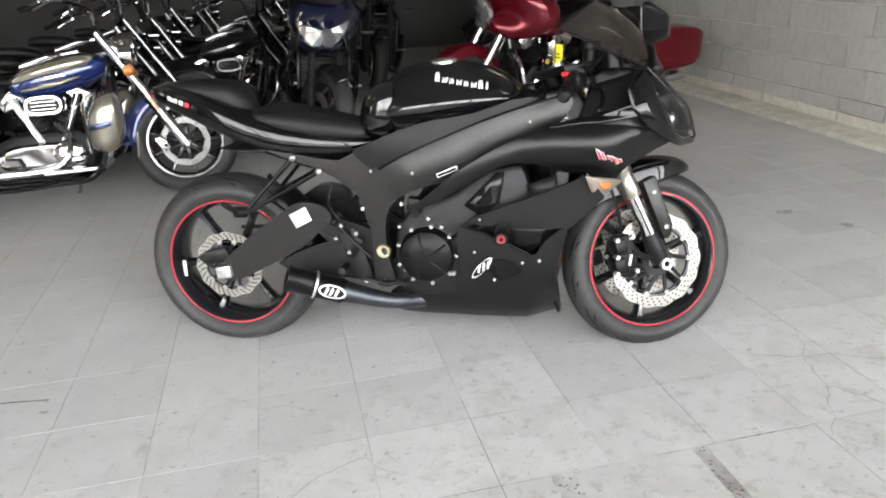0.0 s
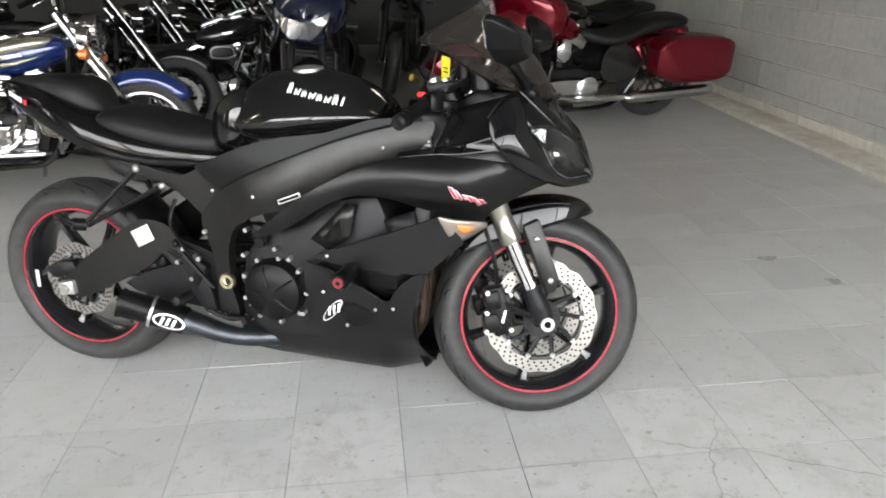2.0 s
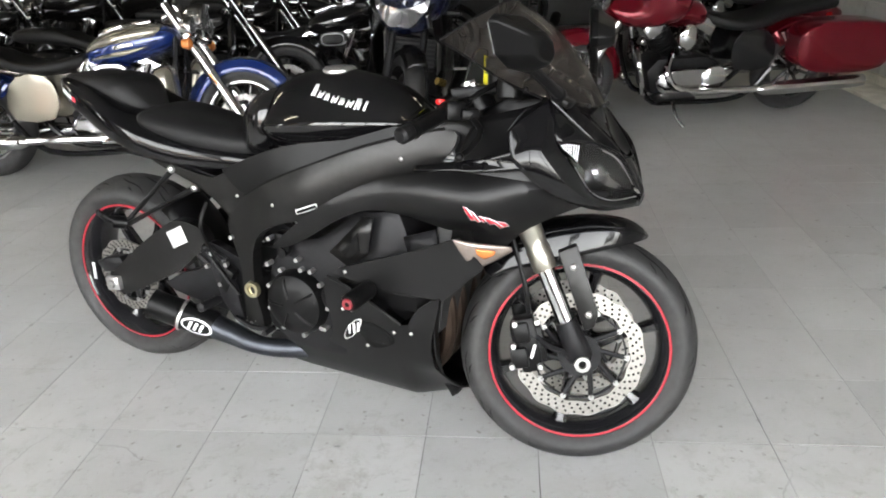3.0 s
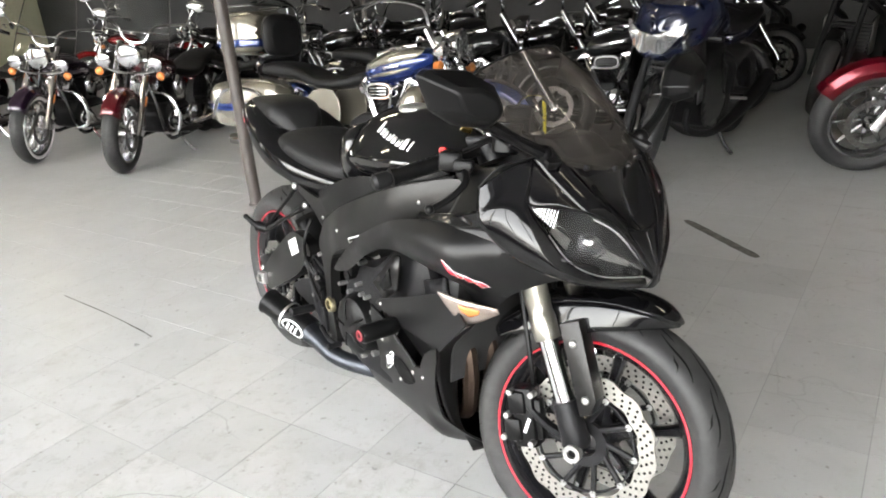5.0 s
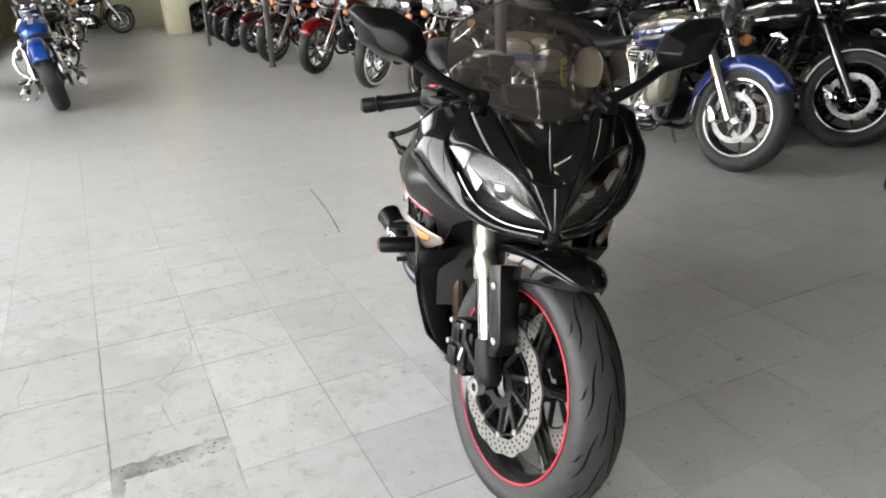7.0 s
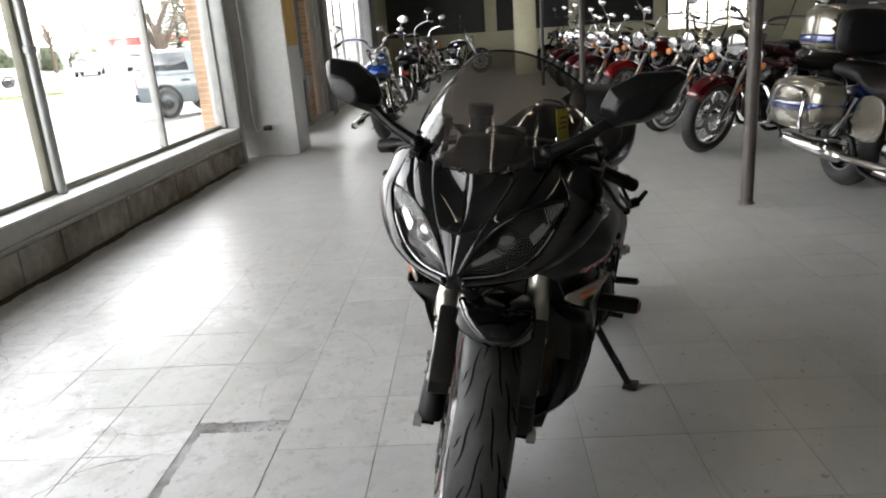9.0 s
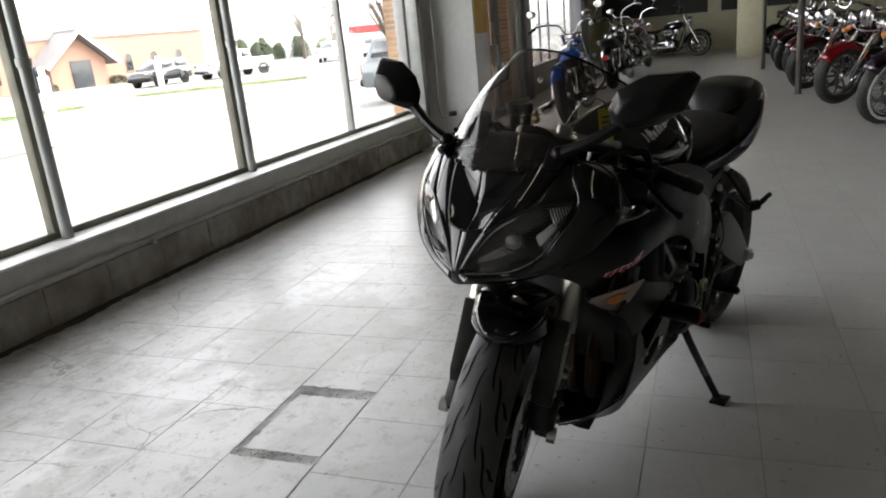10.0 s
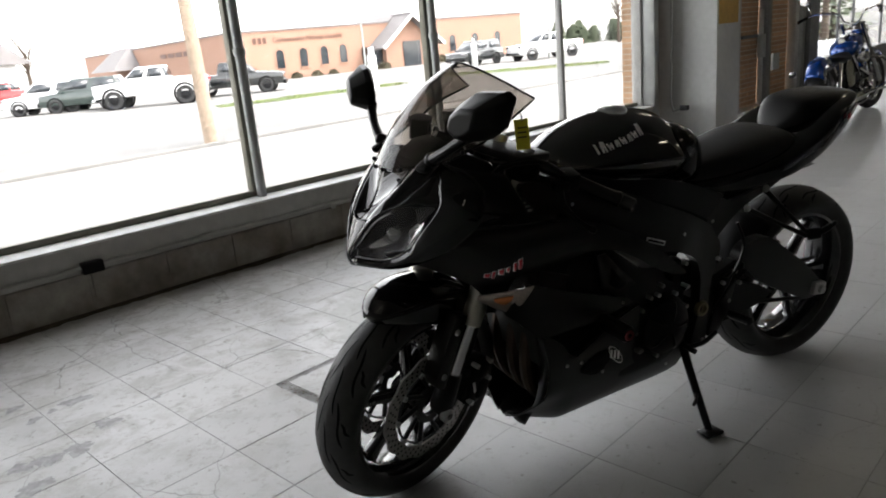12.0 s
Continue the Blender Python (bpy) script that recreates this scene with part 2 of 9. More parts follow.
FLOOR_PAINT = floor_paint("grey_floor_paint", 0.085)
FLOOR_FAR = floor_paint("grey_floor_paint_far", 0.0)
JOINT = material("dirty_floor_joint", (0.37, 0.368, 0.36), 0.8, vary=0.3, scale=14.0, stain=(0.03, 0.026, 0.022), stain_amount=1.7, stain_scale=2.9, where="world")
jn, jl = JOINT.node_tree.nodes, JOINT.node_tree.links.new
jp, jpos, jsep, jfade, jmix = jn["Principled BSDF"], jn.new("ShaderNodeNewGeometry"), jn.new("ShaderNodeSeparateXYZ"), jn.new("ShaderNodeMapRange"), jn.new("ShaderNodeMix")
jl(jpos.outputs["Position"], jsep.inputs[0])
for k, v in zip(("From Min", "From Max", "To Min", "To Max"), (0.0, 1.0, 0.0, 0.96)):      # joints away from the windows are painted over
    jfade.inputs[k].default_value = v
jy, jx, jmax = jn.new("ShaderNodeMapRange"), jn.new("ShaderNodeMapRange"), jn.new("ShaderNodeMath")
jy.inputs["From Min"].default_value, jy.inputs["From Max"].default_value = 1.3, 2.8
jx.inputs["From Min"].default_value, jx.inputs["From Max"].default_value = 0.8, -0.9
jl(jsep.outputs["Y"], jy.inputs["Value"])
jl(jsep.outputs["X"], jx.inputs["Value"])
jmax.operation = "MAXIMUM"
jl(jy.outputs[0], jmax.inputs[0])
jl(jx.outputs[0], jmax.inputs[1])
jl(jmax.outputs[0], jfade.inputs["Value"])
jmix.data_type = "RGBA"
jl(jfade.outputs[0], jmix.inputs["Factor"])
jl(jp.inputs["Base Color"].links[0].from_socket, jmix.inputs["A"])
jmix.inputs["B"].default_value = (0.37, 0.37, 0.365, 1)
jl(jmix.outputs["Result"], jp.inputs["Base Color"])
SUBFLOOR = material("brown_bare_subfloor", (0.13, 0.088, 0.065), 0.9, vary=0.35, scale=25, bump=0.5, bump_scale=60, where="world")
SCUFF = material("dark_rubber_scuff", (0.12, 0.11, 0.1), 0.8, vary=0.4, scale=30, where="world")
CONCRETE = material("bare_concrete", (0.55, 0.52, 0.45), 0.85, vary=0.15, scale=12, stain=(0.24, 0.22, 0.19), stain_amount=0.5, bump=0.3, bump_scale=40, where="world")
BLOCK_GREY = material("grey_painted_block", (0.4, 0.397, 0.378), 0.7, vary=0.07, scale=20, stain=(0.4, 0.39, 0.37), stain_amount=0.4, bump=0.35, bump_scale=120, where="world", per_piece=0.05)
BLOCK_CREAM = material("cream_bare_block", (0.58, 0.55, 0.48), 0.8, vary=0.1, scale=20, stain=(0.36, 0.32, 0.26), stain_amount=0.5, bump=0.35, bump_scale=120, where="world", per_piece=0.05)
MORTAR = material("pale_mortar", (0.56, 0.54, 0.48), 0.9, vary=0.12, scale=30, bump=0.4, bump_scale=90, where="world")
SILL_BLOCK = material("dirty_white_block", (0.32, 0.305, 0.28), 0.8, vary=0.2, scale=14, stain=(0.13, 0.095, 0.07), stain_amount=1.1, stain_scale=3.4, bump=0.35, bump_scale=70, where="world", per_piece=0.06)
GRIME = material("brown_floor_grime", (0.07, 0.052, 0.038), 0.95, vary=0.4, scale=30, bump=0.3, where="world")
SILL_TOP = material("pale_sill_paint", (0.72, 0.72, 0.71), 0.45, vary=0.06, stain=(0.5, 0.49, 0.47), stain_amount=0.35, where="world")
SILL_PAINT = material("painted_sill", (0.42, 0.42, 0.405), 0.55, vary=0.08, stain=(0.33, 0.31, 0.29), stain_amount=0.5, bump=0.12, where="world")
GREY_METAL = material("grey_window_metal", (0.33, 0.34, 0.33), 0.4, metal=0.5, vary=0.12, scale=8)
OLIVE_METAL = material("tarnished_frame_metal", (0.17, 0.165, 0.13), 0.5, metal=0.4, vary=0.2, scale=10)
PILASTER = material("pale_painted_plaster", (0.55, 0.56, 0.55), 0.6, vary=0.05, stain=(0.42, 0.42, 0.41), stain_amount=0.4, bump=0.12, bump_scale=30, where="world")
DARK_TRIM = material("dark_grey_trim", (0.16, 0.16, 0.165), 0.6, where="world")
BRICK_MORTAR = material("tan_mortar", (0.52, 0.46, 0.37), 0.9, vary=0.15, scale=30, bump=0.4, bump_scale=90, where="world")
BRICK = material("tan_brick", (0.43, 0.26, 0.15), 0.8, vary=0.2, scale=20, bump=0.4, bump_scale=80, where="world", per_piece=0.2)
YELLOW_SIGN = material("ochre_board", (0.5, 0.3, 0.06), 0.6)
WALL_CREAM = material("cream_wall_paint", (0.48, 0.46, 0.33), 0.7, vary=0.06, stain=(0.36, 0.34, 0.25), stain_amount=0.4, where="world")
WALL_DARK = material("dark_wall_panel", (0.016, 0.0155, 0.016), 0.6, where="world")
CEILING = material("pale_ceiling", (0.28, 0.272, 0.255), 0.9, vary=0.1, where="world")
POLE_PAINT = material("dark_brown_pole", (0.055, 0.045, 0.04), 0.45, vary=0.2, scale=20)
TUBE_GLOW = material("lamp_tube", (1.0, 0.94, 0.77), 0.5, vary=0.0, stain_amount=0.0, emit=4.6)
LAMP_BODY = material("lamp_housing", (0.6, 0.6, 0.58), 0.5)


# ---------------------------------------------------------------- mesh helpers
def V(*a):
    return Vector(a)


def lerp_table(table, x):
    """Piecewise linear value at x from a list of (x, value)."""
    return float(np.interp(x, [a for a, _ in table], [b for _, b in table]))


def soft_table(table, x, w=0.035):
    """lerp_table with its corners rounded over w."""
    return sum(lerp_table(table, x + w * k / 3) * (4 - abs(k)) for k in range(-3, 4)) / 16


def smooth_line(pts, n=4, closed=False):
    """A Catmull-Rom curve through the points, n steps for each piece."""
    p = [np.array(q, float) for q in pts]
    k = len(p)
    out = []
    for i in range(k if closed else k - 1):
        a, b, c, d = (p[(i - 1) % k], p[i], p[(i + 1) % k], p[(i + 2) % k]) if closed else (p[max(i - 1, 0)], p[i], p[i + 1], p[min(i + 2, k - 1)])
        for s in range(n):
            t = s / n
            out.append(0.5 * (2 * b + (c - a) * t + (2 * a - 5 * b + 4 * c - d) * t * t + (3 * b - a - 3 * c + d) * t ** 3))
    if not closed:
        out.append(p[-1])
    return [Vector(q) for q in out]


def thing(name, label, category, m=None, group="", kind=""):
    ob = tagged(new(name), label, category, group, kind)
    ob.empty_display_size = 0.1
    if m is not None:
        ob.matrix_basis = m
    return ob


def part(name, bm, mat, parent=None, label="", solid=0.0, bevel=0.0, sub=0, flat=False, m=None, sharp=35, xf=None, kind=""):
    """One mesh object made from a bmesh, under a thing or a part."""
    if xf is not None:
        bmesh.ops.transform(bm, matrix=xf, verts=bm.verts)
    me = bpy.data.meshes.new(name)
    bm.to_mesh(me)
    bm.free()
    me.materials.append(mat)
    if not flat:
        me.polygons.foreach_set("use_smooth", [True] * len(me.polygons))
        me.set_sharp_from_angle(angle=radians(sharp))
    ob = new(name, me)
    if parent is not None:
        ob.parent = parent
    if m is not None:
        ob.matrix_basis = m
    if solid:
        mod = ob.modifiers.new("solid", "SOLIDIFY")
        mod.thickness, mod.offset = solid, 0
    if bevel:
        mod = ob.modifiers.new("bevel", "BEVEL")
        mod.width, mod.segments, mod.limit_method = bevel, 2, "ANGLE"
        if solid:
            ob.modifiers.new("normals", "WEIGHTED_NORMAL").keep_sharp = True
    if sub:
        mod = ob.modifiers.new("sub", "SUBSURF")
        mod.levels = mod.render_levels = sub
    if label or kind:
        tagged(ob, label, kind=kind)
    return ob


def islands(bm):
    """The loose pieces of a bmesh, each as a bmesh of its own."""
    bm.verts.ensure_lookup_table()
    seen, out = set(), []
    for v in bm.verts:
        if v in seen:
            continue
        group, todo = set(), [v]
        while todo:
            w = todo.pop()
            if w in group:
                continue
            group.add(w)
            todo += [e.other_vert(w) for e in w.link_edges]
        seen |= group
        b, made = bmesh.new(), {}
        for w in group:
            made[w] = b.verts.new(w.co)
        for f in {f for w in group for f in w.link_faces}:
            b.faces.new([made[w] for w in f.verts])
        out.append(b)
    bm.free()
    return out


def pieces(name, bm, mat, parent, label="", xf=None):
    """Every loose piece of a bmesh as a part of its own."""
    for b in islands(bm):
        part(name, b, mat, parent, label, xf=xf)


def B():
    return bmesh.new()


def box(bm, c, size, rot=(0, 0, 0), bevel=0.0):
    """A box about c; rot in degrees; its edges rounded."""
    b = bmesh.new()
    bmesh.ops.create_cube(b, size=1.0)
    bmesh.ops.scale(b, vec=size, verts=b.verts)
    if bevel:
        bmesh.ops.bevel(b, geom=b.edges[:], offset=bevel, segments=2, affect="EDGES", profile=0.5)
    bmesh.ops.transform(b, matrix=pose(*c, *rot), verts=b.verts)
    return join(bm, b)


def join(bm, b):
    me = bpy.data.meshes.new("tmp")
    b.to_mesh(me)
    b.free()
    bm.from_mesh(me)
    bpy.data.meshes.remove(me)
    return bm


def frame_along(d):
    d = Vector(d).normalized()
    a = Vector((0, 0, 1)) if abs(d.z) < 0.9 else Vector((1, 0, 0))
    u = d.cross(a).normalized()
    return u, d.cross(u).normalized()


def loft(bm, rings, closed=True, cap=True):
    """A skin over rings of equal count."""
    rows = [[bm.verts.new(p) for p in r] for r in rings]
    n = len(rows[0])
    for a, b in zip(rows, rows[1:]):
        for i in range(n if closed else n - 1):
            j = (i + 1) % n
            bm.faces.new((a[i], a[j], b[j], b[i]))
    if cap and closed:
        bm.faces.new(rows[0][::-1])
        bm.faces.new(rows[-1])
    bmesh.ops.recalc_face_normals(bm, faces=bm.faces[:])
    return bm


def cyl(bm, p0, p1, r0, r1=None, seg=16):
    p0, p1 = Vector(p0), Vector(p1)
    r1 = r0 if r1 is None else r1
    u, v = frame_along(p1 - p0)
    ring = lambda p, r: [p + (u * math.cos(2 * math.pi * i / seg) + v * math.sin(2 * math.pi * i / seg)) * r for i in range(seg)]
    return loft(bm, [ring(p0, r0), ring(p1, r1)])


def tube(bm, pts, r, seg=8, smooth=4, flat=1.0):
    """A pipe along a smooth line; r is a radius or a list of them, one for each given point."""
    line = smooth_line(pts, smooth) if smooth > 1 else [Vector(p) for p in pts]
    radii = [r] * len(line) if not isinstance(r, (list, tuple)) else [float(np.interp(i / (len(line) - 1), np.linspace(0, 1, len(r)), r)) for i in range(len(line))]
    rings = []
    side = None
    for i, p in enumerate(line):
        d = (line[min(i + 1, len(line) - 1)] - line[max(i - 1, 0)]).normalized()
        if side is None:
            side, _ = frame_along(d)
        side = (side - d * side.dot(d)).normalized()
        up = d.cross(side)
        rings.append([p + (side * math.cos(2 * math.pi * k / seg) + up * math.sin(2 * math.pi * k / seg) * flat) * radii[i] for k in range(seg)])
    return loft(bm, rings)


def lathe(bm, profile, c=(0, 0, 0), axis=(0, 1, 0), seg=48, closed=False):
    """Revolves (radius, along) about an axis through c."""
    c, d = Vector(c), Vector(axis).normalized()
    u, v = frame_along(d)
    rings = []
    for i in range(seg):
        a = 2 * math.pi * i / seg
        o = u * math.cos(a) + v * math.sin(a)
        rings.append([c + o * r + d * s for r, s in profile])
    rows = [[bm.verts.new(p) for p in r] for r in rings]
    n = len(profile)
    for i in range(seg):
        a, b = rows[i], rows[(i + 1) % seg]
        for k in range(n if closed else n - 1):
            l = (k + 1) % n
            bm.faces.new((a[k], a[l], b[l], b[k]))
    bmesh.ops.remove_doubles(bm, verts=bm.verts[:], dist=1e-6)
    bmesh.ops.recalc_face_normals(bm, faces=bm.faces[:])
    return bm


def ball(bm, c, r, seg=16, rings=10):
    """An ellipsoid; r is one radius or three."""
    b = bmesh.new()
    bmesh.ops.create_uvsphere(b, u_segments=seg, v_segments=rings, radius=1.0)
    bmesh.ops.scale(b, vec=(r, r, r) if isinstance(r, (int, float)) else r, verts=b.verts)
    bmesh.ops.translate(b, vec=c, verts=b.verts)
    return join(bm, b)


def sheet(bm, rows):
    """A surface over rows of points."""
    vs = [[bm.verts.new(p) for p in r] for r in rows]
    for a, b in zip(vs, vs[1:]):
        for i in range(len(a) - 1):
            bm.faces.new((a[i], a[i + 1], b[i + 1], b[i]))
    return bm


def panel(outline, yf, cell=0.03, round_=0, side=-1):
    """A curved plate: an outline in x and z, bulged to the half width yf(x, z) on one side."""
    bm = bmesh.new()
    pts = [(p.x, p.y) for p in smooth_line([(a, b, 0) for a, b in outline], round_, True)] if round_ else outline
    bm.faces.new([bm.verts.new((x, 0, z)) for x, z in pts])
    for axis in (0, 2):
        k = 0 if axis == 0 else 1
        lo, hi = min(p[k] for p in pts), max(p[k] for p in pts)
        for i in range(1, int((hi - lo) / cell) + 1):
            co, no = [0, 0, 0], [0, 0, 0]
            co[axis], no[axis] = lo + (hi - lo) * i / (int((hi - lo) / cell) + 1), 1
            bmesh.ops.bisect_plane(bm, geom=bm.verts[:] + bm.edges[:] + bm.faces[:], plane_co=co, plane_no=no, dist=1e-5)
    bmesh.ops.triangulate(bm, faces=[f for f in bm.faces if len(f.verts) > 4])
    for v in bm.verts:
        v.co.y = side * yf(v.co.x, v.co.z)
    bmesh.ops.recalc_face_normals(bm, faces=bm.faces[:])
    return bm


def prism(bm, outline, y0, y1, bevel=0.0):
    """An outline in x and z, drawn out from y0 to y1."""
    b = bmesh.new()
    b.faces.new([b.verts.new((x, y0, z)) for x, z in outline])
    ext = bmesh.ops.extrude_face_region(b, geom=b.faces[:])
    bmesh.ops.translate(b, vec=(0, y1 - y0, 0), verts=[g for g in ext["geom"] if isinstance(g, bmesh.types.BMVert)])
    if bevel:
        bmesh.ops.bevel(b, geom=b.edges[:], offset=bevel, segments=2, affect="EDGES", profile=0.5)
    bmesh.ops.recalc_face_normals(b, faces=b.faces[:])
    return join(bm, b)


def about(axis_point, axis_dir, degrees):
    p = Matrix.Translation(axis_point)
    return p @ Matrix.Rotation(radians(degrees), 4, Vector(axis_dir)) @ p.inverted()


def stand_at(x, y, heading, lean=0.0):
    """The pose of a bike whose rear wheel touches the floor at (x, y); it leans to its left."""
    return Matrix.Translation((x, y, 0)) @ Matrix.Rotation(radians(heading), 4, "Z") @ Matrix.Rotation(radians(-lean), 4, "X")


# ---------------------------------------------------------------- the room
EAST, WEST, NORTH, HIGH = 3.85, -16.6, 10.6, 3.1
PITCH, TX, TY = 0.293, 0.823, 1.49          # floor tiles: size, and one joint crossing
SOUTH = pose(0, -0.565, 0, 0, 0, -1.58)     # the window wall: x along it, y into the room


def structure(name, label, m=None):
    return thing(name, label, name.split("_")[0], m, kind="structure")


def south(x, y=0.0, z=0.0):
    return SOUTH @ Vector((x, y, z))


# floor slab; tiles are laid on it at the end of the file
floor = tagged(part("floor", box(B(), ((EAST + WEST) / 2 + 0.1, 4.85, -0.1014), (EAST - WEST + 0.6, 11.7, 0.2)), JOINT), "worn grey painted floor of square tiles with dirty joints", "floor", kind="structure")
part("floor_sheet", sheet(B(), [[(WEST, -1.2, -0.001), (-3.4, -1.2, -0.001)], [(WEST, NORTH, -0.001), (-3.4, NORTH, -0.001)]]), FLOOR_FAR, floor)
part("floor_sheet", sheet(B(), [[(-3.4, 5.0, -0.001), (EAST, 5.0, -0.001)], [(-3.4, NORTH, -0.001), (EAST, NORTH, -0.001)]]), FLOOR_FAR, floor)
tagged(part("ceiling", box(B(), ((EAST + WEST) / 2, 4.7, HIGH + 0.1), (EAST - WEST + 0.8, 12.4, 0.2)), CEILING), "dim painted ceiling", "ceiling", kind="structure")

# concrete strip along the foot of the block wall
tagged(part("trim", box(B(), (EAST - 0.13, 4.9, 0.006), (0.26, 11.2, 0.045), bevel=0.008), CONCRETE), "bare concrete strip along the block wall", "trim", kind="structure")

# north and west walls
tagged(part("wall_north", box(B(), ((EAST + WEST) / 2, NORTH + 0.1, HIGH / 2), (EAST - WEST + 0.4, 0.2, HIGH)), WALL_DARK), "dark painted rear wall", "wall", kind="structure")
wall_west = structure("wall_west", "cream lower wall with dark panels above")
part("lower_wall", box(B(), (WEST - 0.1, 2.9, 0.45), (0.2, 7.6, 0.9)), WALL_CREAM, wall_west)
part("lower_wall", box(B(), (WEST - 0.1, 9.65, 0.3), (0.2, 1.9, 0.6)), WALL_CREAM, wall_west)
part("lower_wall", box(B(), (WEST - 0.1, 7.7, 0.3), (0.2, 2.0, 0.6)), WALL_CREAM, wall_west)
part("dark_panel", box(B(), (WEST - 0.09, 2.9, 1.55), (0.18, 7.6, 1.3)), WALL_DARK, wall_west)
part("upper_wall", box(B(), (WEST - 0.1, 4.7, 2.65), (0.2, 12.0, 0.9)), WALL_CREAM, wall_west)
part("side_wall", box(B(), (WEST - 0.1, 9.65, 1.4), (0.2, 1.9, 1.6)), WALL_CREAM, wall_west)
for y in (-0.6, 2.3, 4.4, 6.5):
    part("mullion", box(B(), (WEST + 0.03, y, 1.55), (0.08, 0.3, 1.3), bevel=0.01), WALL_CREAM, wall_west)
window_w = structure("window_2", "bright window with thin glazing bars in the far wall")
for y in (6.72, 7.2, 7.7, 8.2, 8.68):
    part("glazing_bar", box(B(), (WEST - 0.05, y, 1.4), (0.06, 0.05, 1.6)), WALL_CREAM, window_w)
for z in (0.62, 1.0, 1.4, 1.8, 2.18):
    part("glazing_bar", box(B(), (WEST - 0.05, 7.7, z), (0.05, 1.98, 0.04)), WALL_CREAM, window_w)
part("pane", box(B(), (WEST - 0.1, 7.7, 1.4), (0.006, 1.96, 1.56)), PANE, window_w).visible_shadow = False

# square column and steel posts
tagged(part("column", box(B(), (-13.7, 2.95, HIGH / 2), (0.45, 0.45, HIGH), bevel=0.01), WALL_CREAM), "square cream painted column", "column", kind="structure")
for x, y, r in ((-1.64, 3.40, 0.036), (-6.95, 3.2, 0.036), (-10.56, 3.03, 0.03), (-13.0, 6.2, 0.03), (-4.4, 8.0, 0.03)):
    post = thing("steel_post", "dark brown painted round steel post", "post", pose(x, y, 0), "posts in the room", "structure")
    part("shaft", cyl(B(), (0, 0, 0), (0, 0, HIGH), r, seg=20), POLE_PAINT, post)
    part("base_ring", lathe(B(), [(r, 0.012), (r + 0.008, 0.01), (r + 0.01, 0.0)], seg=20, axis=(0, 0, 1)), POLE_PAINT, post)

# the window wall: block apron, sill, posts, panes
LEFT, RIGHT = EAST + 0.1, -4.2
wall_south = structure("wall_south", "low block wall with a painted sill under shop windows", SOUTH)
part("core", box(B(), ((LEFT + RIGHT) / 2, -0.103, 0.1), (LEFT - RIGHT, 0.2, 0.2)), SILL_BLOCK, wall_south)
part("sill_band", box(B(), ((LEFT + RIGHT) / 2, -0.1, 0.268), (LEFT - RIGHT, 0.224, 0.13), bevel=0.006), SILL_PAINT, wall_south)
part("sill", box(B(), ((LEFT + RIGHT) / 2, -0.1, 0.339), (LEFT - RIGHT, 0.23, 0.012), bevel=0.003), SILL_TOP, wall_south, "pale worn sill top")
part("lintel", box(B(), ((LEFT + RIGHT) / 2, -0.1, 2.85), (LEFT - RIGHT, 0.24, 0.5)), PILASTER, wall_south)
window = structure("window_1", "large shop window with steel mullions and clear panes", SOUTH)
part("bottom_rail", box(B(), ((LEFT + RIGHT) / 2, -0.178, 0.362), (LEFT - RIGHT, 0.05, 0.034), bevel=0.003), OLIVE_METAL, window)
part("top_rail", box(B(), ((LEFT + RIGHT) / 2, -0.178, 2.58), (LEFT - RIGHT, 0.05, 0.04), bevel=0.003), OLIVE_METAL, window)
BARS = (3.1, 1.58, 0.1, -1.42, -2.98)
for k, x in enumerate(BARS):
    part("mullion", box(B(), (x - 0.03, -0.178, 1.47), (0.042, 0.055, 2.2), bevel=0.004), SILL_PAINT if k == 4 else OLIVE_METAL, window, "tarnished flat mullion bar" if k < 4 else "pale flat mullion bar")
    if k < 4:
        pipe = part("pipe_post", cyl(B(), (x - 0.045, -0.115, 0.345), (x - 0.045, -0.115, 2.6), 0.028, seg=18), GREY_METAL, window, "grey steel pipe post")
        bm = lathe(B(), [(0.028, -0.02), (0.035, -0.018), (0.036, 0.018), (0.028, 0.02)], (x - 0.045, -0.115, 1.17), (0, 0, 1), 18)
        part("collar", bm, GREY_METAL, pipe)
        bm = B()
        box(bm, (x - 0.045, -0.14, 1.17), (0.02, 0.06, 0.03))
        part("clip", bm, GREY_METAL, pipe)
ends = [LEFT, *BARS, RIGHT - 0.0]
for a, b in zip(ends, ends[1:]):
    part("pane", box(B(), ((a + b) / 2 - 0.03, -0.185, 1.47), (abs(a - b), 0.006, 2.2)), PANE, window).visible_shadow = False
part("jamb", box(B(), (RIGHT - 0.012, -0.16, 1.5), (0.03, 0.1, 2.4), bevel=0.004), SILL_PAINT, window, "pale window jamb")
part("jamb_board", box(B(), (RIGHT - 0.07, -0.06, 1.5), (0.09, 0.16, 3.1), bevel=0.005), GREY_METAL, window, "grey painted jamb board")
part("recess", box(B(), (RIGHT - 0.17, -0.1, 1.55), (0.12, 0.1, 3.1)), DARK_TRIM, wall_south)

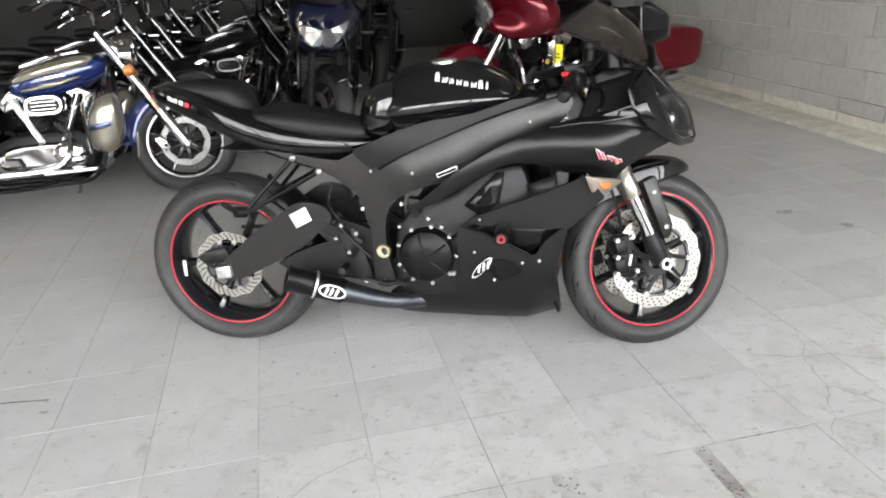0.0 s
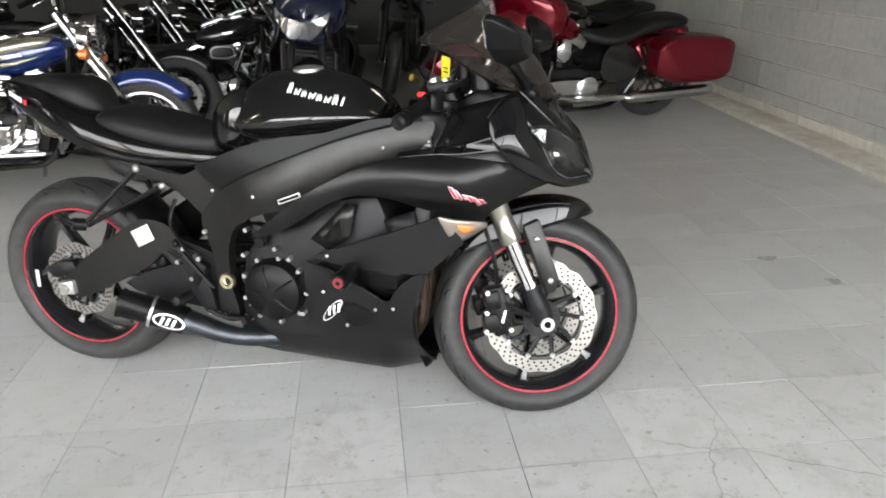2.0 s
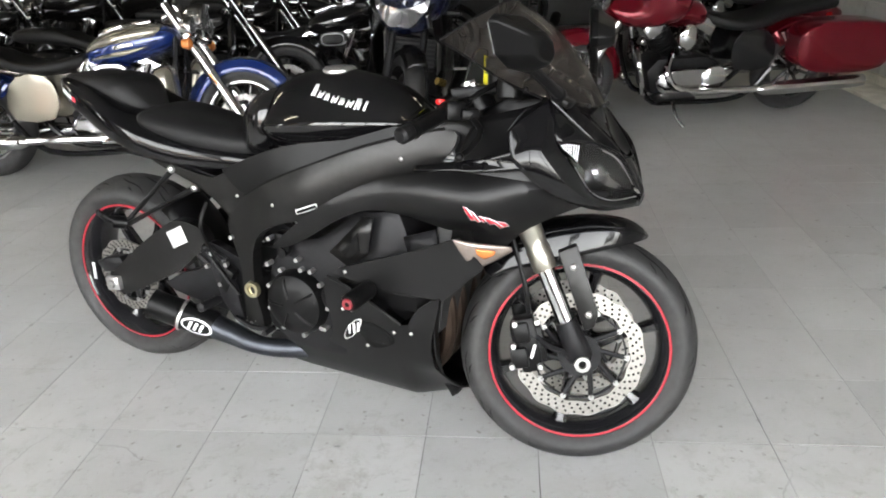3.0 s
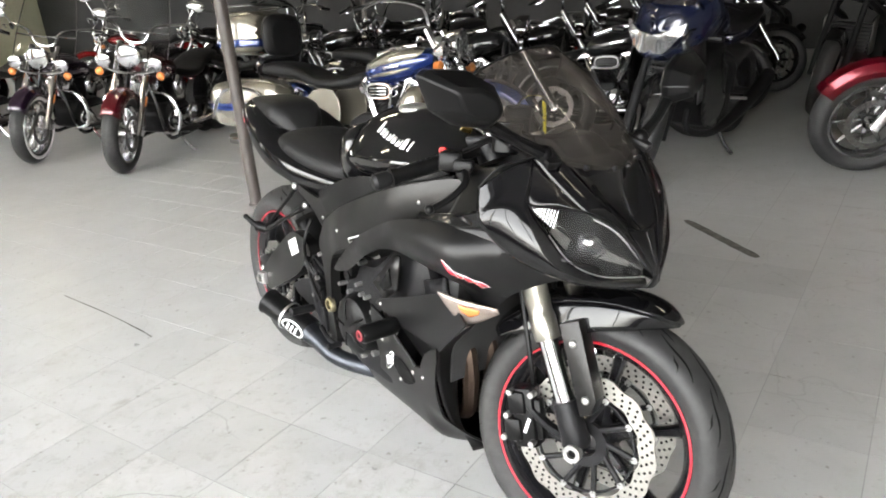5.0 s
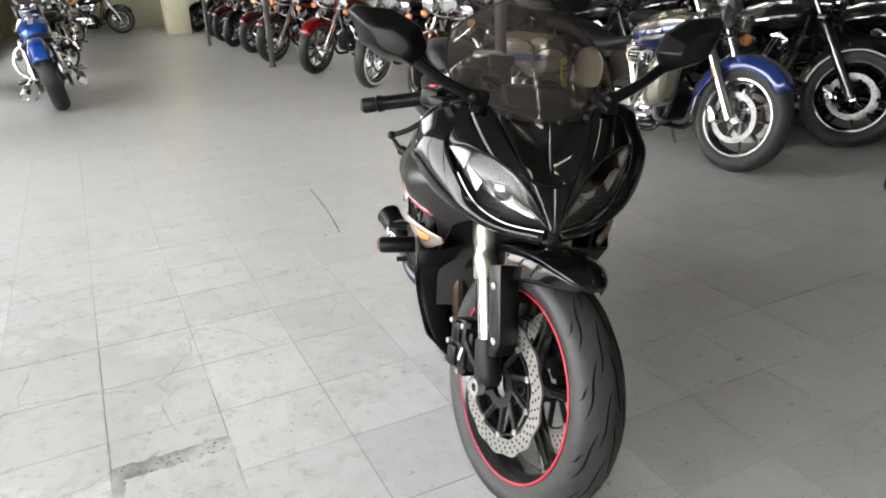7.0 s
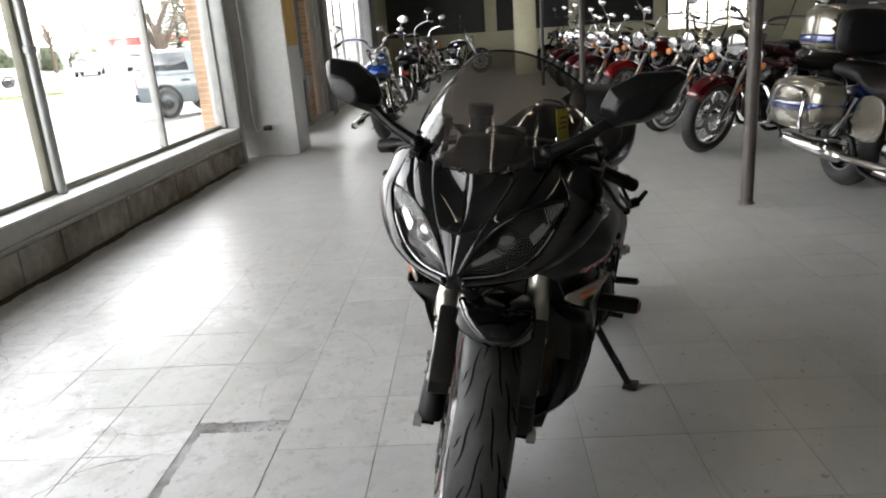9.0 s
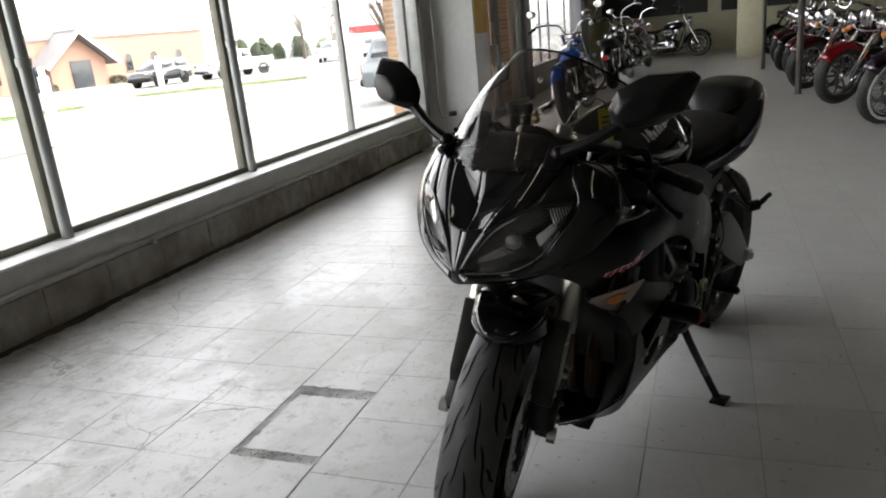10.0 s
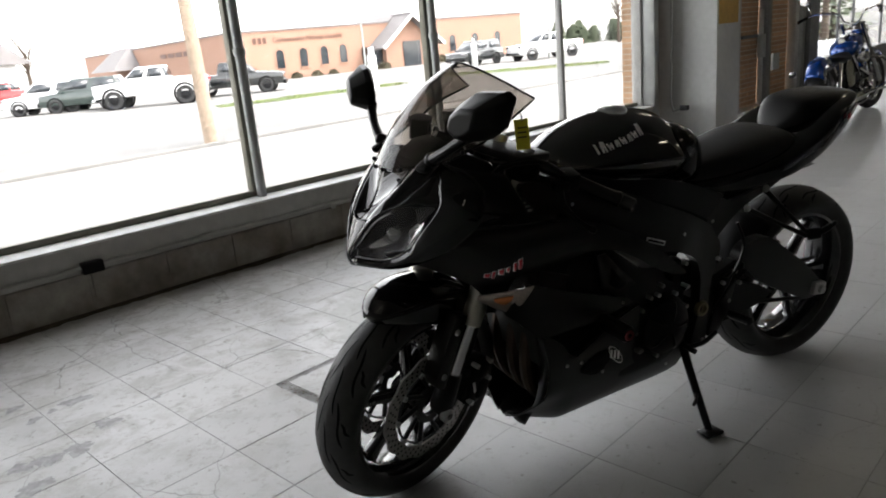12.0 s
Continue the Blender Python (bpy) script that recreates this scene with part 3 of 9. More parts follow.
conduit = thing("conduit", "painted metal conduit with couplings along the sill wall", "conduit", SOUTH, kind="structure")
part("pipe", cyl(B(), (RIGHT, 0.022, 0.228), (LEFT - 0.1, 0.022, 0.228), 0.012, seg=12), SILL_PAINT, conduit)
for x in (-3.4, -1.95, -0.35, 2.4):
    bm = cyl(B(), (x - 0.03, 0.022, 0.228), (x + 0.03, 0.022, 0.228), 0.017, seg=12)
    box(bm, (x, 0.014, 0.206), (0.03, 0.012, 0.03))
    part("coupling", bm, SILL_PAINT, conduit)
outlet = thing("outlet_box", "black electrical outlet box on the conduit", "outlet", SOUTH)
part("box", box(B(), (1.114, 0.035, 0.23), (0.1, 0.05, 0.055), bevel=0.005), SATIN_BLACK, outlet)
part("cover", box(B(), (1.114, 0.062, 0.23), (0.085, 0.004, 0.045), bevel=0.001), DARK_METAL, outlet)

# pilaster with a conduit beside it, entrance and further windows
tagged(part("pilaster", box(B(), (-4.82, -0.27, HIGH / 2), (0.52, 0.6, HIGH), bevel=0.008), PILASTER), "pale painted masonry pilaster beside the window", "pilaster", kind="structure")
part("ochre_board", box(B(), (-4.8, 0.035, 1.9), (0.42, 0.012, 1.7)), YELLOW_SIGN, wall_south, m=SOUTH.inverted())
thin = thing("conduit", "thin vertical pipe with an elbow beside the pilaster", "conduit", kind="structure")
part("pipe", tube(B(), [(-4.43, -0.36, 3.0), (-4.43, -0.36, 1.0), (-4.43, -0.36, 0.32), (-4.42, -0.25, 0.3)], 0.011, 10), GREY_METAL, thin)
part("elbow_box", box(B(), (-4.42, -0.22, 0.3), (0.05, 0.08, 0.05), bevel=0.008), DARK_METAL, thin)


def brick_panel(owner, x0, x1, y, z0, z1, deep=0.2):
    """Thin brick courses standing proud of a mortar core, facing the room."""
    part("mortar", box(B(), ((x0 + x1) / 2, y - deep / 2, (z0 + z1) / 2), (abs(x1 - x0) - 0.024, deep, z1 - z0)), BRICK_MORTAR, owner)
    n = int((z1 - z0) / 0.053)
    for k in range(n):
        bm, way = B(), math.copysign(1, x1 - x0)
        edges = [x0] + list(np.arange(x0 + (0.1 if k % 2 else 0.2) * way, x1, 0.2 * way)) + [x1]
        for a, b in zip(edges, edges[1:]):
            if abs(b - a) > 0.02:
                box(bm, ((a + b) / 2, y - deep / 2, z0 + 0.027 + k * 0.053), (abs(b - a) - 0.009, deep + 0.012, 0.043))
        part("brick_course", bm, BRICK, owner)


door = structure("door_1", "glass entrance door between tan brick piers")
brick_a = part("brick_pier", box(B(), (-6.43, -0.68, 1.5), (0.56, 0.1, 3.0)), BRICK_MORTAR, door, "tan brick pier")
brick_panel(brick_a, -6.15, -6.72, -0.43, 0.02, 2.9)
brick_b = part("brick_pier", box(B(), (-7.36, -0.68, 1.5), (0.56, 0.1, 3.0)), BRICK_MORTAR, door, "tan brick pier")
brick_panel(brick_b, -7.08, -7.66, -0.43, 0.02, 2.9)
part("threshold", box(B(), (-6.6, -0.5, 0.03), (3.0, 0.5, 0.06), bevel=0.006), ALUMINIUM, door, "pale metal threshold")
part("door_edge", box(B(), (-6.115, -0.42, 1.0), (0.05, 0.06, 2.0), bevel=0.005), SILL_PAINT, door, "white painted frame edge")
part("door_edge", box(B(), (-6.72, -0.39, 0.6), (0.03, 0.05, 1.1), bevel=0.004), SILL_PAINT, door, "white painted frame edge")
part("door_post", box(B(), (-6.80, -0.38, 1.5), (0.1, 0.1, 3.0), bevel=0.006), DARK_TRIM, door, "dark metal door post")
part("door_post", box(B(), (-6.98, -0.41, 1.5), (0.1, 0.06, 3.0), bevel=0.006), OLIVE_METAL, door, "tarnished door post")
part("door_rail", box(B(), (-6.45, -0.39, 0.86), (0.62, 0.05, 0.035), bevel=0.004), DARK_TRIM, door, "dark cross rail")
part("door_closer", box(B(), (-6.66, -0.36, 0.74), (0.1, 0.07, 0.26), bevel=0.008), GREY_METAL, door, "grey metal lock case")
part("post_box", box(B(), (-7.2, -0.4, 0.52), (0.2, 0.05, 0.2), bevel=0.008), GREY_METAL, door, "small grey metal box on the brick")
part("white_post", box(B(), (-7.74, -0.39, 1.5), (0.12, 0.12, 3.0), bevel=0.006), SILL_PAINT, door, "white painted post")
part("grey_post", box(B(), (-7.9, -0.37, 1.5), (0.12, 0.14, 3.0), bevel=0.006), GREY_METAL, door, "grey painted post")
part("dark_post", box(B(), (-8.14, -0.345, 1.5), (0.34, 0.2, 3.0), bevel=0.008), DARK_TRIM, door, "wide dark painted post")
part("head", box(B(), (-6.65, -0.5, 2.9), (3.2, 0.3, 0.4)), PILASTER, door)
part("side_light", box(B(), (-5.62, -0.45, 1.5), (0.94, 0.006, 2.6)), PANE, door, "narrow side pane").visible_shadow = False
brick_jamb = structure("wall_2", "tan brick pier outside the window")
brick_panel(brick_jamb, -4.24, -4.63, -0.62, 0.1, 2.6, 0.16)
wall_s2 = structure("wall_3", "low painted wall below the far shop windows")
part("apron", box(B(), (-10.72, -0.42, 0.22), (4.8, 0.2, 0.44)), SILL_PAINT, wall_s2)
part("lintel", box(B(), (-10.72, -0.42, 2.85), (4.8, 0.2, 0.5)), PILASTER, wall_s2)
part("pier", box(B(), (-13.55, -0.4, 1.55), (0.9, 0.24, 3.1), bevel=0.01), DARK_TRIM, wall_s2, "dark painted pier")
part("solid_wall", box(B(), (-15.4, -0.45, 1.55), (2.8, 0.24, 3.1)), WALL_CREAM, wall_s2, "cream painted wall")
window_s2 = structure("window_3", "far shop windows with dark thin bars")
for x in (-9.72, -10.43, -12.0):
    part("frame_bar", box(B(), (x, -0.43, 1.52), (0.04, 0.03, 2.16)), DARK_TRIM, window_s2)
part("pane", box(B(), (-10.72, -0.44, 1.52), (4.78, 0.006, 2.16)), PANE, window_s2).visible_shadow = False

# ceiling tubes: twin fittings over the far room, single thin ones by the block wall
# the single ones are added out of view to brighten the floor there
for x, y, tubes, r in ((-3.4, 1.6, 2, 0.016), (-3.4, 4.6, 2, 0.016), (-8.0, 1.6, 2, 0.016), (-8.0, 5.0, 2, 0.016), (-12.5, 2.5, 2, 0.016), (2.7, 1.6, 1, 0.01), (2.7, 4.4, 1, 0.01)):
    lamp = thing("ceiling_light", "long fluorescent ceiling light out of view", "ceiling light", pose(x, y, HIGH), "ceiling lights")
    part("housing", box(B(), (0, 0, -0.04), (1.25, 0.14, 0.07), bevel=0.008), LAMP_BODY, lamp)
    for q in ((-0.04, 0.04) if tubes == 2 else (0.0,)):
        part("tube", cyl(B(), (-0.6, q, -0.09), (0.6, q, -0.09), r, seg=10), TUBE_GLOW, lamp)

# ---------------------------------------------------------------- the black sport bike (x forward from the rear axle, y to its left)
HERO = Matrix.Translation((-0.1071, 2.2075, 0)) @ Matrix.Rotation(radians(-19.2), 4, "Z") @ Matrix.Rotation(radians(-4.6), 4, "X")
sport = thing("sport_motorcycle", "black sport motorcycle with red rim stripes on its side stand", "motorcycle", HERO)
AX_F, R_F, AX_R, R_R = Vector((1.383, 0, 0.284)), 0.284, Vector((0.02, 0, 0.294)), 0.294
RAKE = radians(24)
AXIS = Vector((-math.sin(RAKE), 0, math.cos(RAKE)))
STEER = about(AX_F - Vector((math.cos(RAKE), 0, math.sin(RAKE))) * 0.03, AXIS, 20.5)


def tyre_profile(R, w, rim):
    h = R - rim
    half = [(rim - 0.004, w * 0.72), (rim + h * 0.18, w * 0.92), (rim + h * 0.42, w), (rim + h * 0.68, w * 0.86), (rim + h * 0.88, w * 0.52), (rim + h * 0.98, w * 0.2)]
    line = [(r, -s) for r, s in half] + [(R, 0)] + [(r, s) for r, s in half[::-1]]
    return [(p.x, p.y) for p in smooth_line([(a, b, 0) for a, b in line], 3)]


def on_tyre(R, w, rim, s, a, c, up=0.0012):
    """A point on the tread: s from -1 to 1 across, a the angle round the wheel."""
    half = sorted((y / w, r) for r, y in tyre_profile(R, w, rim) if y >= 0 and r > rim + (R - rim) * 0.42)
    r = float(np.interp(abs(s), [h[0] for h in half], [h[1] for h in half])) + up
    return Vector((c[0] + r * math.cos(a), c[1] + s * w, c[2] + r * math.sin(a)))


def petal_disc(c, y, r0, r1, waves, t=0.005):
    bm = B()
    n = waves * 8
    rings = []
    for rr, yy in ((0, -t / 2), (1, -t / 2), (1, t / 2), (0, t / 2)):
        row = []
        for i in range(n):
            a = 2 * math.pi * i / n
            wave = math.cos(a * waves)
            r = (r1 + 0.0028 * wave) if rr else (r0 + 0.002 * wave)
            row.append(bm.verts.new((c[0] + r * math.cos(a), y + yy, c[2] + r * math.sin(a))))
        rings.append(row)
    for k in range(4):
        a, b = rings[k], rings[(k + 1) % 4]
        for i in range(n):
            bm.faces.new((a[i], a[(i + 1) % n], b[(i + 1) % n], b[i]))
    bmesh.ops.recalc_face_normals(bm, faces=bm.faces[:])
    return bm


def drill_holes(c, y, r0, r1, waves, side):
    """The dark drilled holes of a brake disc."""
    bm = B()
    for i in range(waves * 3):
        a = 2 * math.pi * i / (waves * 3)
        for k, f in enumerate((0.22, 0.5, 0.78)):
            r = r0 + (r1 - r0) * f
            b = a + (k - 1) * 0.05
            p = (c[0] + r * math.cos(b), y + side * 0.0031, c[2] + r * math.sin(b))
            ring = [bm.verts.new((p[0] + 0.0033 * math.cos(q), p[1], p[2] + 0.0033 * math.sin(q))) for q in np.linspace(0, 2 * math.pi, 9)[:-1]]
            bm.faces.new(ring)
    return bm


def sport_wheel(owner, c, R, w, rim, discs, r_disc, waves, xf=None, phase=0.2, sprocket=False):
    wheel = part("wheel_rim", lathe(B(), [(rim + 0.005, -w * 0.8), (rim - 0.006, -w * 0.8), (rim - 0.02, -w * 0.55), (rim - 0.026, 0), (rim - 0.02, w * 0.55), (rim - 0.006, w * 0.8),
                                     (rim + 0.005, w * 0.8), (rim - 0.002, w * 0.5), (rim - 0.01, 0), (rim - 0.002, -w * 0.5)], c, closed=True, seg=64), BLACK_RIM, owner, "gloss black wheel rim", xf=xf)
    part("tyre", lathe(B(), tyre_profile(R, w, rim), c, seg=80), RUBBER, owner, "worn black road tyre", xf=xf, sharp=60)
    bm = B()
    for i in range(26):
        a0 = 2 * math.pi * i / 26
        side = 1 if i % 2 else -1
        for s0, s1, da, wd, lag in ((0.05, 0.36, 0.4, 0.0034, 0.0), (0.42, 0.82, 0.4, 0.0038, 0.2), (0.7, 0.98, 0.12, 0.0034, 0.04)):
            rows = []
            for k in range(10):
                f = k / 9
                across = s0 + (s1 - s0) * (f + 0.12 * math.sin(2 * math.pi * f))
                a, taper = a0 + lag - da * f, wd * (1 - 0.75 * abs(2 * f - 1) ** 6)
                rows.append([on_tyre(R, w, rim, side * across - taper / w * 0.6, a - taper / R * 0.5, c), on_tyre(R, w, rim, side * across + taper / w * 0.6, a + taper / R * 0.5, c)])
            sheet(bm, rows)
    part("tread_pattern", bm, GROOVE, owner, xf=xf, kind="stuff")
    for y in (-1,):
        part("rim_stripe", lathe(B(), [(rim + 0.0012, y * w * 0.815), (rim - 0.0042, y * w * 0.815)], c, seg=64), RED_STRIPE, wheel, "red rim tape", solid=0.0015, xf=xf)
    part("hub", lathe(B(), [(0.0, -w * 0.75), (0.03, -w * 0.75), (0.038, -w * 0.5), (0.034, 0), (0.038, w * 0.5), (0.03, w * 0.75), (0, w * 0.75)], c, seg=28), BLACK_RIM, wheel, xf=xf)
    for i in range(6):
        a = phase + 2 * math.pi * i / 6
        d, n = Vector((math.cos(a), 0, math.sin(a))), Vector((-math.sin(a), 0, math.cos(a)))
        rings = []
        for f, wid, dep in ((0.03, 0.022, 0.026), (0.08, 0.013, 0.02), (0.14, 0.011, 0.017), (rim - 0.03, 0.014, 0.02), (rim - 0.018, 0.026, 0.028)):
            o = Vector(c) + d * f
            rings.append([o + n * wid * sx + Vector((0, dep * sy, 0)) for sx, sy in ((-1, -0.5), (-0.5, -1), (0.5, -1), (1, -0.5), (1, 0.5), (0.5, 1), (-0.5, 1), (-1, 0.5))])
        part("spoke", loft(B(), rings), BLACK_RIM, wheel, xf=xf)
    for y in discs:
        disc = part("brake_disc", petal_disc(c, y, r_disc * 0.77, r_disc, waves), DISC_STEEL, owner, "drilled wavy steel brake disc", xf=xf, sharp=50)
        for s in (-1, 1):
            part("disc_drilling", drill_holes(c, y, r_disc * 0.77, r_disc, waves, s), GROOVE, disc, xf=xf, kind="stuff")
        bm = lathe(B(), [(0.028, y - 0.006), (0.05, y - 0.006), (0.05, y + 0.006), (0.028, y + 0.006)], (c[0], 0, c[2]), closed=True, seg=28)
        part("disc_carrier", bm, DARK_METAL, disc, "black disc carrier", xf=xf)
        bm = B()
        for i in range(10):
            a = 2 * math.pi * i / 10
            cyl(bm, (c[0] + 0.045 * math.cos(a + 0.3), y, c[2] + 0.045 * math.sin(a + 0.3)), (c[0] + r_disc * 0.71 * math.cos(a), y, c[2] + r_disc * 0.71 * math.sin(a)), 0.0065, seg=8)
        lathe(bm, [(r_disc * 0.69, y - 0.003), (r_disc * 0.72, y - 0.003), (r_disc * 0.72, y + 0.003), (r_disc * 0.69, y + 0.003)], (c[0], 0, c[2]), closed=True, seg=48)
        pieces("carrier_arm", bm, DARK_METAL, disc, "", xf)
        bm = B()
        for i in range(10):
            a = 2 * math.pi * i / 10
            p = Vector((c[0] + r_disc * 0.72 * math.cos(a), 0, c[2] + r_disc * 0.72 * math.sin(a)))
            cyl(bm, p + Vector((0, y - 0.006, 0)), p + Vector((0, y + 0.006, 0)), 0.007, seg=10)
        pieces("disc_button", bm, BOLT, disc, xf=xf)
    return wheel


RIM = 0.214
sport_wheel(sport, AX_F, R_F, 0.06, RIM, (-0.066, 0.066), 0.15, 14, STEER, 0.35)
sport_wheel(sport, AX_R, R_R, 0.084, RIM, (-0.085,), 0.112, 12, None, 0.1)


# ---- fork, caliper, mudguard, handlebars: all turn with the steering
def up_leg(z, y, fore=0.0):
    """A point on the fork line at height z above the floor."""
    k = (z - AX_F.z) / math.cos(RAKE)
    return AX_F + AXIS * k + Vector((math.cos(RAKE) * fore, y, math.sin(RAKE) * fore))


for s in (-1, 1):
    y = 0.1 * s
    part("fork_tube", lathe(B(), [(0.0, 0.0), (0.026, 0.0), (0.0275, 0.004), (0.0275, 0.05), (0.0255, 0.055), (0.0255, 0.075), (0.0275, 0.08), (0.026, 0.36), (0.0, 0.36)],
                            up_leg(0.495, y), AXIS, 28), FORK_SILVER, sport, "silver upper fork tube", xf=STEER)
    part("fork_stanchion", cyl(B(), up_leg(0.36, y), up_leg(0.5, y), 0.0205, seg=24), CHROME, sport, "chrome lower fork tube", xf=STEER)
    bm = lathe(B(), [(0, 0), (0.024, 0), (0.03, 0.012), (0.028, 0.06), (0.025, 0.1), (0.0, 0.1)], up_leg(0.285, y), AXIS, 24)
    tube(bm, [up_leg(0.30, y), up_leg(0.33, y, -0.05), up_leg(0.375, y, -0.085)], [0.022, 0.014, 0.016], 8, flat=0.6)
    part("fork_foot", bm, DARK_METAL, sport, xf=STEER)
    bm = lathe(B(), [(0.0095, -0.004), (0.018, -0.004), (0.018, 0.014), (0.0095, 0.014)], AX_F + Vector((0, s * 0.122, 0)), (0, s, 0), 20, True)
    part("axle_nut", bm, BOLT, sport, "pale hollow axle end", xf=STEER)
    part("axle_hole", cyl(B(), AX_F + Vector((0, s * 0.09, 0)), AX_F + Vector((0, s * 0.128, 0)), 0.0098, seg=16), GROOVE, sport, xf=STEER)
    # flat guard plate behind the leg
    g = [up_leg(0.52, y * 0.86, 0.04), up_leg(0.52, y * 0.86, 0.085), up_leg(0.37, y * 0.86, 0.075), up_leg(0.345, y * 0.86, 0.055), up_leg(0.345, y * 0.86, 0.03)]
    bm = B()
    prism(bm, [(p.x, p.z) for p in g], y * 0.93 - 0.024, y * 0.93 + 0.024, 0.004)
    guard = part("fork_guard", bm, MATTE_GREY, sport, "dark grey mudguard stay plate", xf=STEER)
    bm = B()
    for z, f in ((0.48, 0.06), (0.375, 0.053)):
        ball(bm, up_leg(z, y * 0.93 + s * 0.025, f), (0.0085, 0.005, 0.0085), 12, 8)
    pieces("bolt", bm, BOLT, guard, xf=STEER)
    # caliper
    cc = up_leg(0.355, y * 0.78, -0.1)
    bm = B()
    for k, (dx, dz, sx, sy, sz) in enumerate(((0.0, 0.0, 0.05, 0.05, 0.13), (-0.018, 0.03, 0.04, 0.066, 0.05), (-0.018, -0.03, 0.04, 0.066, 0.05), (0.024, 0.0, 0.03, 0.03, 0.09))):
        box(bm, (cc.x + dx, cc.y + s * 0.012, cc.z + dz), (sx, sy, sz), (0, -14, 0), 0.008)
    cal = part("brake_caliper", bm, SATIN_BLACK, sport, "black radial brake caliper", xf=STEER)
    bm = B()
    for dx, dz in ((-0.034, 0.052), (-0.034, 0.0), (-0.034, -0.05), (0.03, -0.045), (0.016, 0.06)):
        cyl(bm, (cc.x + dx, cc.y + s * 0.03, cc.z + dz), (cc.x + dx, cc.y + s * 0.05, cc.z + dz), 0.0065, seg=10)
    pieces("caliper_bolt", bm, BOLT, cal, xf=STEER)
    bm = box(B(), (cc.x + 0.012, cc.y + s * 0.0375, cc.z - 0.012), (0.007, 0.002, 0.034), (0, 12, 0))
    part("caliper_mark", bm, WHITE_DECAL, cal, "small white maker mark", xf=STEER)
    part("brake_hose", tube(B(), [cc + Vector((0, 0, 0.06)), cc + Vector((-0.015, s * 0.01, 0.14)), cc + Vector((-0.05, 0, 0.25)), up_leg(0.72, y * 0.6, -0.02)], 0.006, 8), SATIN_BLACK, sport, xf=STEER)
    # clip-on bar, grip, lever, switchgear
    b0, b1 = Vector((1.115, s * 0.105, 0.868)), Vector((0.998, s * 0.3, 0.795))
    d = (b1 - b0).normalized()
    bm = lathe(B(), [(0.0, -0.03), (0.036, -0.03), (0.036, 0.01), (0.0, 0.01)], b0 + Vector((0, -s * 0.005, 0)), AXIS, 20)
    cyl(bm, b0, b1, 0.011, seg=14)
    bar = part("handlebar", bm, SATIN_BLACK, sport, "black clip-on handlebar", xf=STEER)
    rings = [(0.0165, 0.0), (0.0165, 0.006)] + [(0.0155 + 0.0012 * (k % 2), 0.01 + 0.006 * k) for k in range(17)] + [(0.019, 0.118), (0.019, 0.124), (0, 0.124)]
    part("grip", lathe(B(), [(0, 0)] + rings, b1 - d * 0.135, d, 20), SATIN_BLACK, bar, "ribbed rubber grip", xf=STEER)
    part("bar_end", lathe(B(), [(0, 0), (0.015, 0), (0.017, 0.006), (0.017, 0.03), (0.012, 0.036), (0, 0.036)], b1 - d * 0.008, d, 18), DARK_METAL, bar, xf=STEER)
    bm = B()
    c = b0 + (b1 - b0) * 0.42
    box(bm, c + Vector((0.005, 0, 0)), (0.045, 0.06, 0.04), (0, 0, -s * 30), 0.008)
    sw = part("switch_housing", bm, SATIN_BLACK, bar, xf=STEER)
    if s < 0:
        part("kill_switch", box(B(), c + Vector((-0.018, 0.005, 0.018)), (0.016, 0.02, 0.012), (0, 0, 30), 0.003), RED_SWITCH, bar, "red engine stop switch", xf=STEER)
    l0 = b0 + (b1 - b0) * 0.45 + Vector((0.045, 0, -0.004))
    l1 = b1 + Vector((0.1, -s * 0.012, -0.045))
    bm = tube(B(), [l0, l0 + (l1 - l0) * 0.35 + Vector((0.03, 0, 0)), l0 + (l1 - l0) * 0.7 + Vector((0.02, 0, -0.004)), l1], [0.0085, 0.0075, 0.0065, 0.0065], 8, flat=0.7)
    ball(bm, l1, 0.0095, 12, 8)
    box(bm, l0, (0.04, 0.035, 0.025), (0, 0, -s * 25), 0.006)
    part("brake_lever" if s < 0 else "clutch_lever", bm, SATIN_BLACK, sport, "black hand lever", xf=STEER)
# reservoirs, triple clamp, cables
bm = B()
prism(bm, [(1.07, 0.86), (1.14, 0.875), (1.19, 0.88), (1.185, 0.9), (1.06, 0.885)], -0.13, 0.13, 0.008)
part("triple_clamp", bm, DARK_METAL, sport, "black upper fork clamp", xf=STEER)
for s in (-1, 1):
    part("fork_cap", lathe(B(), [(0, 0), (0.024, 0), (0.024, 0.012), (0.014, 0.014), (0.014, 0.024), (0, 0.024)], up_leg(0.875, 0.1 * s), AXIS, 20), ALUMINIUM, sport, xf=STEER)
bm = lathe(B(), [(0, 0), (0.024, 0), (0.027, 0.004), (0.027, 0.045), (0.029, 0.046), (0.029, 0.058), (0, 0.06)], (1.19, -0.18, 0.865), (0, 0, 1), 24)
part("fluid_reservoir", bm, SATIN_BLACK, sport, "black brake fluid reservoir", xf=STEER)
bm = lathe(B(), [(0, 0), (0.024, 0), (0.024, 0.04), (0.028, 0.042), (0.029, 0.058), (0.026, 0.064), (0, 0.065)], (1.188, -0.054, 0.902), (0, 0, 1), 24)
part("fluid_cup", bm, SATIN_BLACK, sport, "black round reservoir cup behind the screen")
for k, s in enumerate((-1, 1, -1, 1)):
    a = up_leg(0.86, 0.12 * s)
    pts = [a + Vector((-0.02, s * 0.08, 0.0)), a + Vector((0.06, s * 0.03 + 0.01 * k, 0.045)), a + Vector((0.1, s * -0.03, 0.0)), a + Vector((0.05, -s * 0.06, -0.12))]
    part("control_cable", tube(B(), pts, 0.0055, 8), SATIN_BLACK, sport, xf=STEER)
